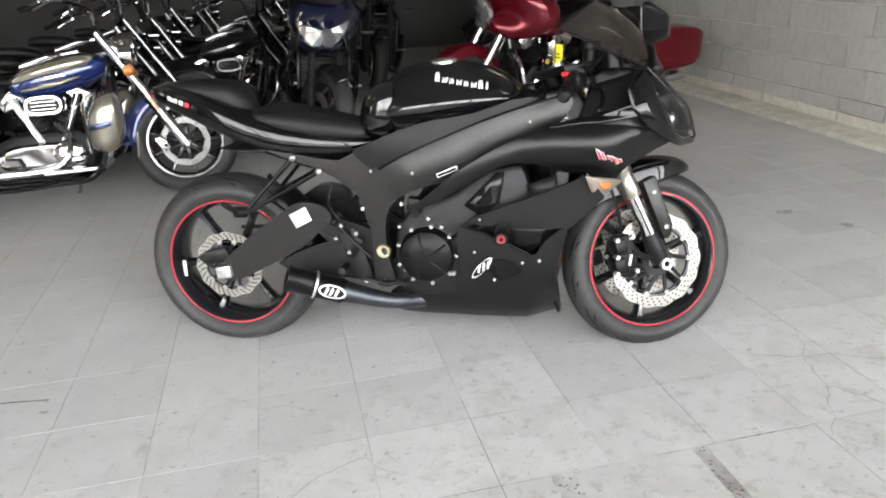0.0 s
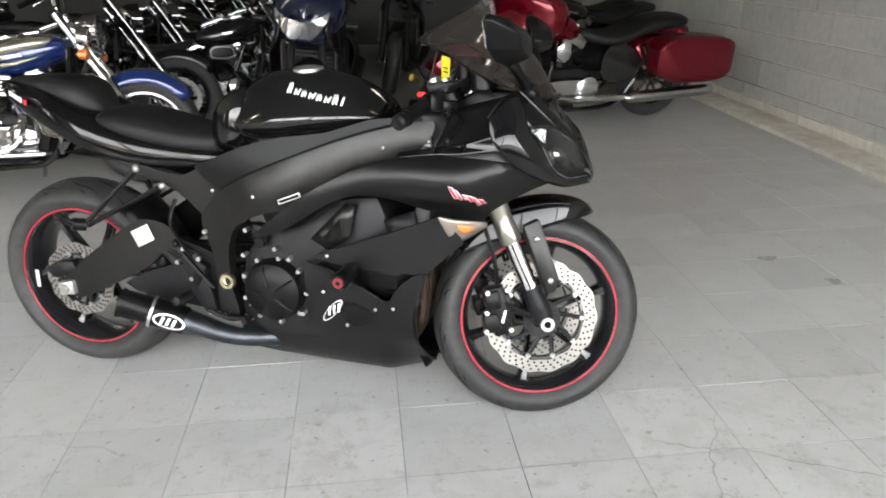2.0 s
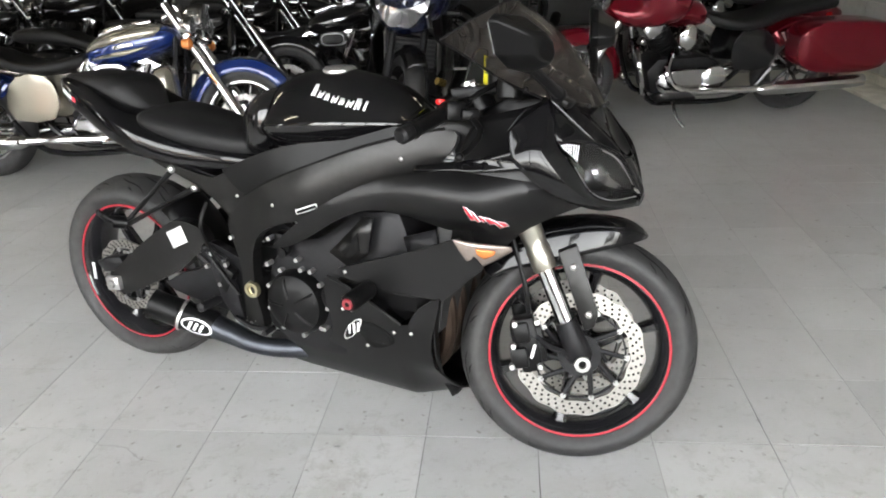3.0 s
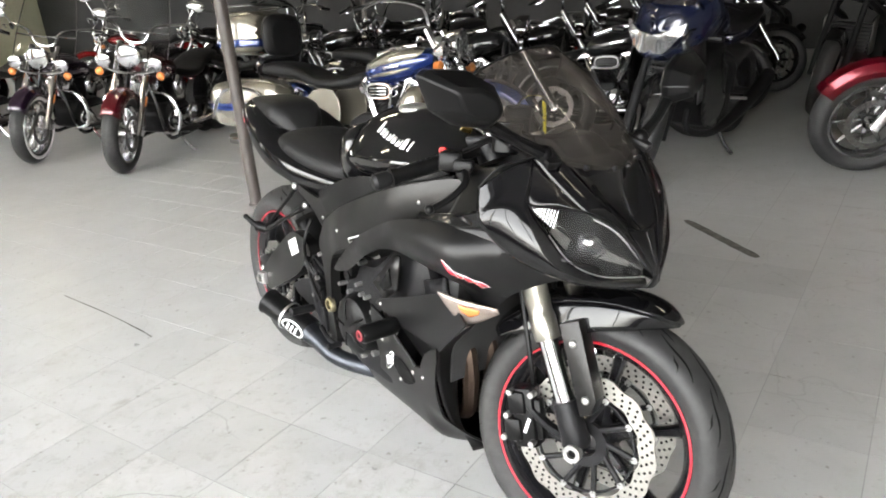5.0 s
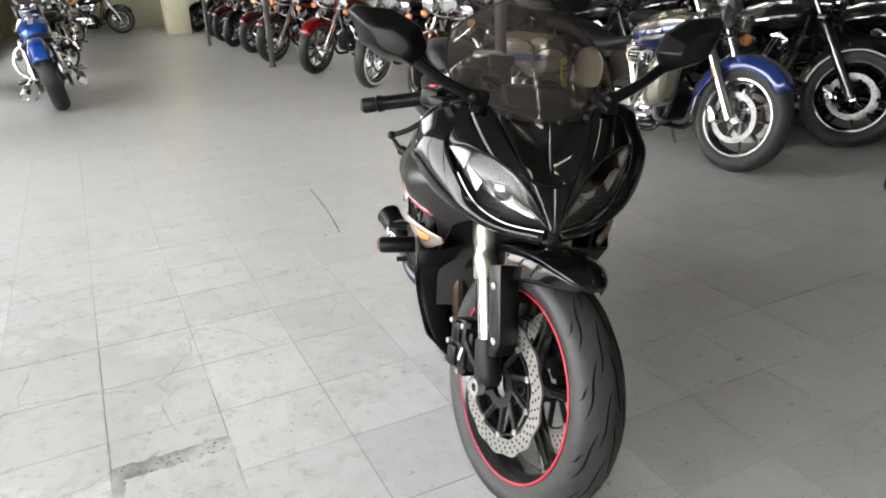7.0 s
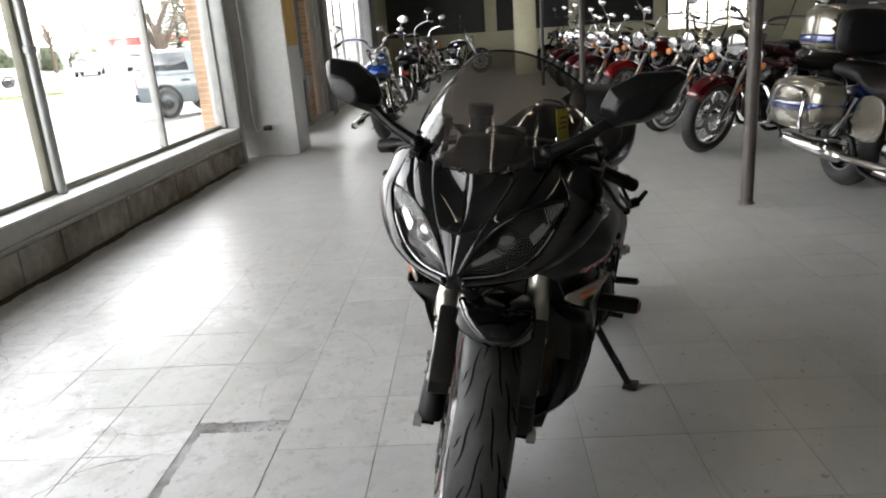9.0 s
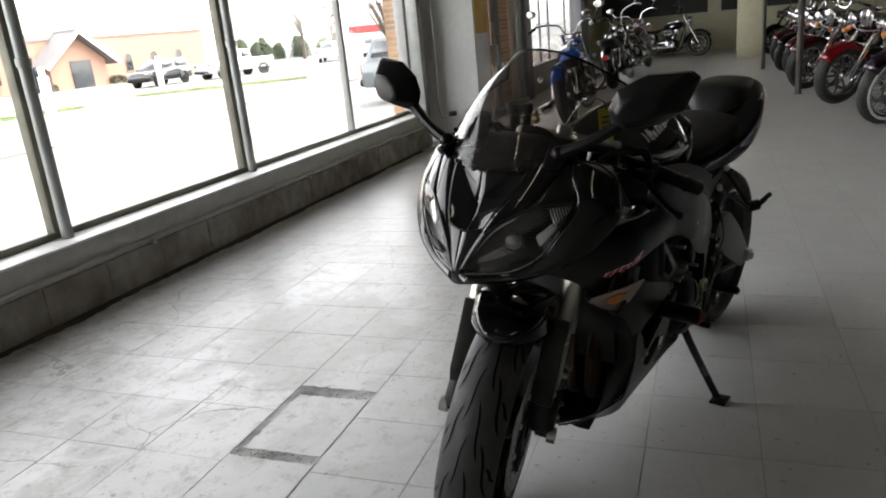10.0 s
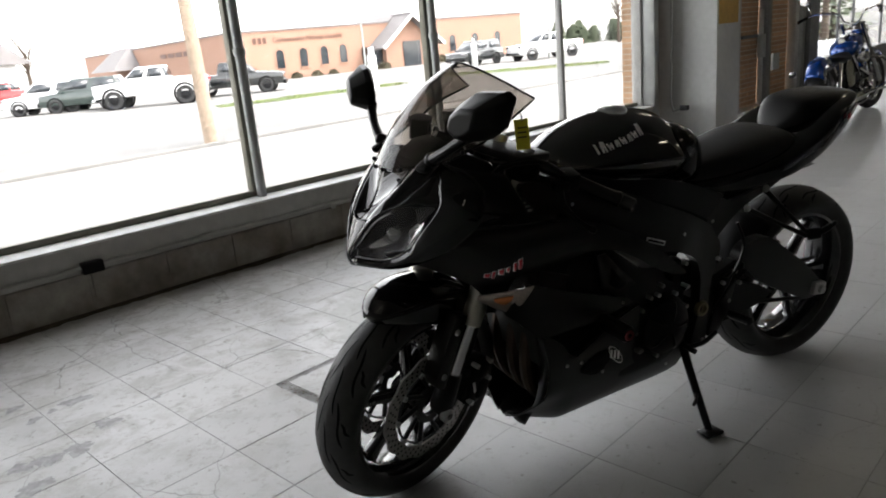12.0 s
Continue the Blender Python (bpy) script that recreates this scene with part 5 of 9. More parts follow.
    part("reflector", patch(deep(lt, 0.008), deep(lf, 0.008), 12, 5, -0.01, f=(0.26, 0.46), g=(0.62, 0.95)), REFLECTOR, lamp, "bright faceted reflector")
    fan = part("reflector", patch(deep(lt, 0.007), deep(lf, 0.007), 10, 6, -0.004, f=(0.08, 0.3), g=(0.12, 0.72)), LAMP_SHELL, lamp, "ribbed position lamp")
    bm = B()
    for k in range(8):
        f = 0.1 + k * 0.026
        a, b = along(lt, f), along(lf, f)
        if (a - b).length > 0.01:
            tube(bm, [a.lerp(b, t) - Vector((0.004, 0, 0)) for t in (0.15, 0.4, 0.68)], 0.0013, 6, 2)
    pieces("lamp_rib", bm, CHROME, fan, "chrome rib")
    pc, pn = Vector((1.418, s * 0.083, 0.741)), Vector((0.88, s * 0.42, 0.2)).normalized()
    part("projector_ring", lathe(B(), [(0.0285, -0.012), (0.029, 0.001), (0.0272, 0.004), (0.0255, 0.001), (0.025, -0.008)], pc, pn, 36), CHROME, lamp, "thin chrome ring round the projector")
    part("projector", lathe(B(), [(0.025, -0.006), (0.0215, 0.002), (0.016, 0.007), (0.0085, 0.0098), (0.0, 0.0106)], pc, pn, 32), PROJECTOR, lamp, "round projector lens")
    part("lens", patch(lt, lf, 30, 10, 0.007), LENS_COVER, lamp, "clear headlight cover").visible_shadow = False
    part("lens_rim", tube(B(), [p + Vector((0.001, 0, 0)) for p in lf[6:]], 0.0009, 6, 1), ALUMINIUM, lamp, "thin silver lens rim")
    part("lens_gasket", tube(B(), lt, 0.0018, 6, 1), SATIN_BLACK, lamp)
    # mirror
    m0 = Vector((1.336, s * 0.125, 0.889))
    bm = B()
    box(bm, m0 + Vector((0, 0, 0.004)), (0.06, 0.032, 0.018), (0, 22, s * 20), 0.006)
    ball(bm, m0 + Vector((-0.002, s * 0.012, 0.012)), 0.017, 14, 8)
    arm_end = Vector((1.306, s * 0.255, 0.968))
    tube(bm, [m0 + Vector((0, s * 0.012, 0.012)), m0 + (arm_end - m0) * 0.55 + Vector((0.006, 0, -0.002)), arm_end], [0.013, 0.011, 0.012], 10)
    ball(bm, arm_end, 0.016, 12, 8)
    mirror = part("mirror_stalk", bm, SATIN_BLACK, sport, "black mirror arm")
    face = [(0.232, 0.972), (0.258, 0.954), (0.315, 0.966), (0.354, 0.992), (0.376, 1.05), (0.362, 1.061), (0.292, 1.056), (0.242, 1.028), (0.226, 0.992)]
    cx, cz = 0.298, 1.003
    rings = []
    for x, k in ((1.286, 0.95), (1.291, 1.0), (1.305, 0.97), (1.344, 0.58), (1.349, 0.45)):
        rings.append([(x + 0.03 * (cz - (cz + (z - cz) * k)) - 0.02 * ((y - cx) * k) / 0.08, s * (cx + (y - cx) * k), cz + (z - cz) * k - (1 - k) * 0.008) for y, z in face])
    part("mirror_housing", loft(B(), rings), SATIN_BLACK, mirror, "angular black mirror housing", bevel=0.003, sharp=24)
    part("mirror_glass", loft(B(), [[(1.2845 + 0.03 * (cz - z) * 0.9 - 0.02 * (y - cx) * 0.9 / 0.08, s * (cx + (y - cx) * 0.9), cz + (z - cz) * 0.9) for y, z in face], [(1.283 + 0.03 * (cz - z) * 0.9 - 0.02 * (y - cx) * 0.9 / 0.08, s * (cx + (y - cx) * 0.9), cz + (z - cz) * 0.9) for y, z in face]]), MIRROR, mirror)

# underside of the nose, closing the lip between its halves
lip = smooth_line(COWL_LOW[2:], 6)
part("nose_underside", sheet(B(), [[(p.x - 0.03 * (1 - abs(k)), p.y * k, p.z + 0.004 + 0.012 * (1 - abs(k))) for k in np.linspace(-0.99, 0.99, 9)] for p in lip]), SATIN_BLACK, sport, "satin black nose underside", solid=0.003)

# windscreen
rows = []
for u in np.linspace(0, 1, 13):
    mid = smooth_line([(1.40, 0, 0.866), (1.335, 0, 0.965), (1.262, 0, 1.035), (1.185, 0, 1.078)], 4)[int(round(u * 12))]
    out = smooth_line([(1.305, 0.15, 0.894), (1.225, 0.172, 0.928), (1.15, 0.17, 0.968), (1.078, 0.15, 0.998)], 4)[int(round(u * 12))]
    row = []
    for v in np.linspace(-1, 1, 17):
        k = abs(v) ** 2.2
        row.append((mid.x + (out.x - mid.x) * k, v * out.y, mid.z + (out.z - mid.z) * k))
    rows.append(row)
screen = part("windscreen", sheet(B(), rows), SMOKED, sport, "smoked tinted windscreen")
screen.visible_shadow = False
rim_line = [r[0] for r in rows] + rows[-1][1:] + [r[-1] for r in rows[::-1]][1:]
part("screen_edge", tube(B(), rim_line, 0.0026, 6, 1), SATIN_BLACK, screen, "dark screen edge")
for s in (-1, 1):
    for u, v in ((0, 9), (0, 12), (2, 16)):
        p = Vector(rows[u][v if s > 0 else 16 - v])
        bm = B()
        ball(bm, p + Vector((0.003, 0, 0.003)), 0.0055, 10, 6)
        part("screen_bolt", bm, DARK_METAL, screen)
# gauges, dash
bm = B()
prism(bm, [(1.2, 0.866), (1.34, 0.868), (1.318, 0.892), (1.285, 0.912), (1.236, 0.914), (1.206, 0.89)], -0.066, 0.066, 0.01)
gauge = part("instrument_panel", bm, SATIN_BLACK, sport, "black instrument panel")
part("dial", lathe(B(), [(0, 0.004), (0.04, 0.004), (0.045, 0.0), (0.045, -0.012)], (1.226, 0.02, 0.908), (-0.6, 0, 0.8), 28), GAUGE, gauge)
bm = B()
prism(bm, [(1.14, 0.79), (1.34, 0.8), (1.36, 0.85), (1.33, 0.882), (1.22, 0.89), (1.15, 0.85)], -0.088, 0.088, 0.012)
part("inner_cowl", bm, SATIN_BLACK, sport)

# fuel tank
TANK = [(0.545, 0.72, 0.79, 0.07), (0.555, 0.705, 0.835, 0.098), (0.585, 0.695, 0.872, 0.122), (0.635, 0.692, 0.896, 0.138), (0.7, 0.698, 0.908, 0.148), (0.78, 0.712, 0.911, 0.153), (0.855, 0.73, 0.9, 0.148), (0.915, 0.75, 0.878, 0.13), (0.96, 0.768, 0.85, 0.1), (0.982, 0.782, 0.828, 0.066)]


def tank_side(lo, hi, w, z):
    """Half width of the tank: a crease below the middle, the side above it leaning inward, the part below it tucked under."""
    zc = lo + (hi - lo) * 0.42
    if z >= zc:
        u = min(1, (z - zc) / (hi - zc))
        return w * (1 - 0.36 * u) * (1 - u ** 2.4) ** 0.5
    v = min(1, (zc - z) / (zc - lo))
    return w * (1 - 0.3 * v) * (1 - v ** 4) ** 0.5


def tank_half(x, z):
    lo, hi, w = (float(np.interp(x, [t[0] for t in TANK], [t[k] for t in TANK])) for k in (1, 2, 3))
    return sum(tank_side(lo, hi, w, min(hi, max(lo, z + d))) for d in (-0.006, -0.003, 0, 0.003, 0.006)) / 5


rings = []
for x, lo, hi, w in [tuple(v) for v in [(*smooth_line([(t[0], t[1], t[2]) for t in TANK], 3)[k], smooth_line([(t[0], t[3], 0) for t in TANK], 3)[k].y) for k in range(3 * (len(TANK) - 1) + 1)]]:
    edge = [(0.0, hi)]
    for a in np.linspace(0.06, math.pi - 0.06, 34):
        z = (lo + hi) / 2 + (hi - lo) / 2 * math.cos(a)
        near = min(0.006, hi - z, z - lo)
        edge.append((sum(tank_side(lo, hi, w, z + d * near) for d in (-1, -0.5, 0, 0.5, 1)) / 5, z))
    edge.append((0.0, lo))
    rings.append([(x, y, z) for y, z in edge] + [(x, -y, z) for y, z in edge[-2:0:-1]])
tank = part("fuel_tank", loft(B(), rings), TANK_BLACK, sport, "gloss black fuel tank with a side crease", sharp=60)
part("filler_cap", lathe(B(), [(0, 0.006), (0.02, 0.006), (0.024, 0.004), (0.036, 0.003), (0.042, -0.004), (0.042, -0.012)], (0.74, 0, 0.912), (-0.05, 0, 1), 32), ALUMINIUM, tank, "aluminium fuel filler cap")
for s in (-1, 1):
    for k in range(8):
        h = (0.024, 0.014, 0.014, 0.014, 0.014, 0.014, 0.022, 0.02)[k]
        x, z = 0.722 + 0.0215 * k, 0.868 - 0.0036 * k - (0 if k in (0, 6, 7) else 0.004)
        strokes = [(x, 0.006, 0.0)] if k == 7 else [(x, 0.0055, 0.0), (x + 0.0085, 0.0055, 0.004 if k % 2 else -0.003)]
        for x0, w, lean in strokes:
            out = [(x0, z - h / 2), (x0 + w, z - h / 2 - 0.001), (x0 + w + lean, z + h / 2 - 0.001), (x0 + lean, z + h / 2)]
            part("tank_mark", panel(out, lambda a, b: tank_half(a, b) + 0.0022, 0.01, 0, s), WHITE_DECAL, tank, "white stroke of the tank emblem", solid=0.001)
        if k < 7:
            part("tank_mark", panel([(x, z - 0.002), (x + 0.014, z - 0.003), (x + 0.014, z + 0.002), (x, z + 0.003)], lambda a, b: tank_half(a, b) + 0.0022, 0.01, 0, s), WHITE_DECAL, tank, "white stroke of the tank emblem", solid=0.001)

# seat, tail, passenger pad
def oval_loft(rows, n=24, p=2.6):
    """Loft of rounded sections: x, low z, high z, half width."""
    rings = []
    for x, lo, hi, w in rows:
        ring = []
        for a in np.linspace(0, 2 * math.pi, n + 1)[:-1]:
            c, d = math.cos(a), math.sin(a)
            ring.append((x, w * math.copysign(abs(c) ** (2 / p), c), (lo + hi) / 2 + (hi - lo) / 2 * math.copysign(abs(d) ** (2 / p), d)))
        rings.append(ring)
    return loft(B(), rings)


part("knee_panel", oval_loft([(0.478, 0.69, 0.77, 0.06), (0.492, 0.68, 0.812, 0.088), (0.525, 0.675, 0.846, 0.108), (0.57, 0.68, 0.86, 0.118), (0.61, 0.69, 0.85, 0.116)], 28, 3.0), TANK_BLACK, sport, "gloss black panel behind the tank", sub=1)
part("rider_seat", oval_loft([(0.135, 0.735, 0.765, 0.09), (0.16, 0.71, 0.79, 0.125), (0.24, 0.69, 0.785, 0.135), (0.34, 0.672, 0.765, 0.125), (0.44, 0.664, 0.745, 0.1), (0.5, 0.664, 0.735, 0.078), (0.52, 0.675, 0.725, 0.06)]), SEAT_VINYL, sport, "black vinyl rider seat", sub=1)
part("tail_fairing", oval_loft([(-0.197, 0.842, 0.866, 0.026), (-0.18, 0.834, 0.874, 0.05), (-0.12, 0.81, 0.878, 0.096), (-0.04, 0.775, 0.868, 0.13), (0.05, 0.734, 0.838, 0.155), (0.15, 0.692, 0.785, 0.168), (0.27, 0.658, 0.745, 0.155), (0.38, 0.652, 0.72, 0.125), (0.5, 0.655, 0.705, 0.1), (0.56, 0.665, 0.695, 0.08)], 28, 4.5), GLOSS_BLACK, sport, "gloss black tail fairing", sub=1)


def pad_ring(x, lo, hi, w):
    half = [(0.0, lo), (w * 0.82, lo), (w, lo + (hi - lo) * 0.3), (w * 0.9, hi - (hi - lo) * 0.22), (w * 0.66, hi - 0.003), (0.0, hi)]
    return [(x, y, z) for y, z in half] + [(x, -y, z) for y, z in half[-2:0:-1]]


part("passenger_pad", loft(B(), [pad_ring(*r) for r in ((-0.172, 0.862, 0.872, 0.035), (-0.158, 0.858, 0.882, 0.055), (-0.1, 0.85, 0.891, 0.078), (-0.02, 0.834, 0.893, 0.093), (0.06, 0.806, 0.889, 0.098), (0.1, 0.79, 0.875, 0.086), (0.135, 0.772, 0.826, 0.052), (0.15, 0.764, 0.786, 0.02))]), SEAT_VINYL, sport, "black passenger seat pad with a pointed front", sub=2, sharp=180)
for s in (-1, 1):
    for k in range(4):
        x = -0.1 + 0.021 * k
        part("tail_mark", panel([(x, 0.838 - 0.006 * k), (x + 0.017, 0.833 - 0.006 * k), (x + 0.019, 0.846 - 0.006 * k), (x + 0.002, 0.851 - 0.006 * k)],
                                lambda a, b: lerp_table([(-0.182, 0.055), (-0.12, 0.102), (-0.04, 0.137), (0.05, 0.164)], a) * 0.985, 0.01, 0, s), RED_DECAL if k == 3 else WHITE_DECAL, sport, solid=0.001)
part("tail_light", box(B(), (-0.188, 0, 0.846), (0.02, 0.06, 0.02), bevel=0.006), RED_LENS, sport, "red tail light")

# rear: swingarm, hugger, footrests, chain
SWING = [(0.05, 0.259), (0.005, 0.266), (-0.012, 0.295), (0.018, 0.318), (0.045, 0.342), (0.139, 0.418), (0.254, 0.496), (0.293, 0.516), (0.344, 0.515), (0.384, 0.497), (0.396, 0.455), (0.352, 0.422), (0.301, 0.377), (0.172, 0.308), (0.085, 0.267)]
BRACE = [(0.32, 0.45), (0.41, 0.466), (0.5, 0.435), (0.57, 0.39), (0.57, 0.32), (0.457, 0.352), (0.417, 0.347), (0.376, 0.39)]
for s in (-1, 1):
    part("swingarm", panel(SWING, lambda x, z: 0.122 + 0.012 * math.sin(max(0, min(1, x / 0.55)) * math.pi), 0.03, 2, s), MATTE_GREY, sport, "dark grey braced swingarm", solid=0.034, bevel=0.004)
    web = part("swingarm_web", panel(BRACE, lambda x, z: 0.128, 0.03, 0, s), DARK_METAL, sport, "dark webbed swingarm casting", solid=0.03, bevel=0.003)
    for x0, z0, x1, z1 in ((0.34, 0.44, 0.45, 0.37), (0.37, 0.452, 0.46, 0.4), (0.41, 0.455, 0.47, 0.425)):
        part("web_rib", tube(B(), [(x0, s * 0.145, z0), ((x0 + x1) / 2, s * 0.147, (z0 + z1) / 2), (x1, s * 0.145, z1)], 0.005, 6, 2), DARK_METAL, web)
    part("rear_axle_block", box(B(), (0.026, s * 0.148, 0.29), (0.05, 0.02, 0.04), (0, -8, 0), 0.004), ALUMINIUM, sport, "pale axle adjuster block")
    part("rear_axle_nut", cyl(B(), (0.026, s * 0.15, 0.29), (0.026, s * 0.168, 0.29), 0.013, seg=6), BOLT, sport)
    for k, (a, b) in enumerate((((0.36, 0.128, 0.592), (0.135, 0.165, 0.468)), ((0.277, 0.118, 0.632), (0.125, 0.165, 0.47)))):
        peg_arm = part("footrest_strut", tube(B(), [(a[0], s * a[1], a[2]), ((a[0] + b[0]) / 2, s * (a[1] + b[1]) / 2, (a[2] + b[2]) / 2), (b[0], s * b[1], b[2])], [0.009, 0.006, 0.008], 8), SATIN_BLACK, sport, "black passenger footrest strut")
        bm = B()
        ball(bm, (a[0], s * (a[1] + 0.008), a[2]), (0.011, 0.009, 0.011), 12, 8)
        part("strut_bolt", bm, BOLT, peg_arm)
    bm = cyl(B(), (0.125, s * 0.16, 0.468), (0.1, s * 0.185, 0.475), 0.018, seg=14)
    tube(bm, [(0.115, s * 0.175, 0.47), (0.095, s * 0.195, 0.485), (0.072, s * 0.208, 0.505)], [0.012, 0.009, 0.007], 8)
    for k in range(5):
        ball(bm, (0.1 - 0.006 * k, s * (0.19 + 0.005 * k), 0.482 + 0.006 * k), 0.0085, 8, 6)
    part("passenger_footrest", bm, SATIN_BLACK, sport, "folded black passenger footrest")
    # rider footrest and heel plate
    bm = B()
    prism(bm, [(0.42, 0.4), (0.47, 0.42), (0.5, 0.34), (0.52, 0.25), (0.49, 0.245), (0.45, 0.3)], s * 0.165 - 0.006, s * 0.165 + 0.006, 0.002)
    plate = part("footrest_plate", bm, DARK_METAL, sport, "black footrest hanger plate")
    part("footrest", lathe(B(), [(0, 0), (0.011, 0)] + [(0.0115 + 0.0015 * (k % 2), 0.006 + 0.006 * k) for k in range(12)] + [(0, 0.08)], (0.44, s * 0.172, 0.3), (0, s, 0.05), 14), DARK_METAL, plate, "knurled footrest")
    bm = tube(B(), [(0.5, s * 0.18, 0.262), (0.56, s * 0.19, 0.25), (0.63, s * 0.2, 0.262)], 0.007, 8)
    cyl(bm, (0.63, s * 0.19, 0.262), (0.63, s * 0.23, 0.262), 0.008, seg=10)
    part("brake_pedal" if s < 0 else "gear_pedal", bm, DARK_METAL, sport)
    bm = B()
    for x, z in ((0.5, 0.25), (0.545, 0.25), (0.45, 0.345), (0.475, 0.405), (0.41, 0.39), (0.5, 0.485), (0.43, 0.43), (0.565, 0.26)):
        cyl(bm, (x, s * 0.165, z), (x, s * 0.176, z), 0.006, seg=10)
    pieces("hanger_bolt", bm, BOLT, plate)
    part("pivot_bolt", lathe(B(), [(0.007, 0.002), (0.013, 0.004), (0.013, 0.012), (0.02, 0.012), (0.023, 0.004), (0.023, 0)], (0.56, s * 0.172, 0.352), (0, s, 0), 24), material("brass_ring", (0.42, 0.38, 0.25), 0.35, metal=1), sport, "pale ring of the swingarm pivot")
for s in (-1, 1):
    part("swingarm_brace", panel([(0.2, 0.31), (0.36, 0.38), (0.5, 0.365), (0.57, 0.335), (0.57, 0.25), (0.42, 0.26), (0.3, 0.275)], lambda x, z: 0.11, 0.06, 2, s), DARK_METAL, sport, "dark lower swingarm brace", solid=0.02, bevel=0.0015)
    bm = tube(B(), [(0.405, s * 0.165, 0.44), (0.45, s * 0.178, 0.4), (0.52, s * 0.18, 0.33)], 0.005, 6)
    box(bm, (0.47, s * 0.16, 0.36), (0.03, 0.03, 0.07), (0, 28, 0), 0.005)
    tube(bm, [(0.46, s * 0.165, 0.395), (0.43, s * 0.18, 0.45), (0.39, s * 0.16, 0.5), (0.4, s * 0.14, 0.56)], 0.005, 6)
    ball(bm, (0.405, s * 0.165, 0.44), 0.012, 10, 6)
    part("pedal_linkage", bm, SATIN_BLACK, sport, "black pedal linkage and hose")
rows = []
for k in range(12):
    a = radians(2 + k * 4.6)
    row = []
    for v in np.linspace(-1, 1, 9):
        r = R_R + 0.02 - 0.035 * abs(v) ** 3
        row.append((AX_R.x + r * math.cos(a), v * 0.09, AX_R.z + r * math.sin(a)))
    rows.append(row)
part("rear_hugger", sheet(B(), rows), SATIN_BLACK, sport, "black rear tyre hugger", solid=0.004)
bm = B()
prism(bm, [(0.02, 0.655), (0.24, 0.655), (0.42, 0.62), (0.45, 0.56), (0.3, 0.6), (0.18, 0.64)], -0.1, 0.1, 0.01)
part("under_tray", bm, SATIN_BLACK, sport)
part("price_label", panel([(0.283, 0.436), (0.336, 0.462), (0.318, 0.505), (0.263, 0.48)], lambda x, z: 0.154, 0.05, 0, -1), PAPER, sport, "white paper sticker on the swingarm", solid=0.001)
part("rim_sticker", panel([(-0.15, 0.25), (-0.138, 0.25), (-0.138, 0.305), (-0.15, 0.305)], lambda x, z: 0.0745, 0.05, 0, -1), PAPER, sport, solid=0.001)
bm = B()
for z0, z1 in ((0.372, 0.385), (0.236, 0.33)):
    tube(bm, [(0.0, 0.1, z0), (0.55, 0.1, z1)], 0.007, 8, 1)
part("drive_chain", bm, DARK_METAL, sport, "dark drive chain")
bm = B()
prism(bm, [(-0.08, 0.33), (-0.04, 0.35), (0.02, 0.36), (0.04, 0.33), (0.0, 0.31), (-0.05, 0.3)], -0.115, -0.075, 0.006)
part("rear_caliper", bm, DARK_METAL, sport)

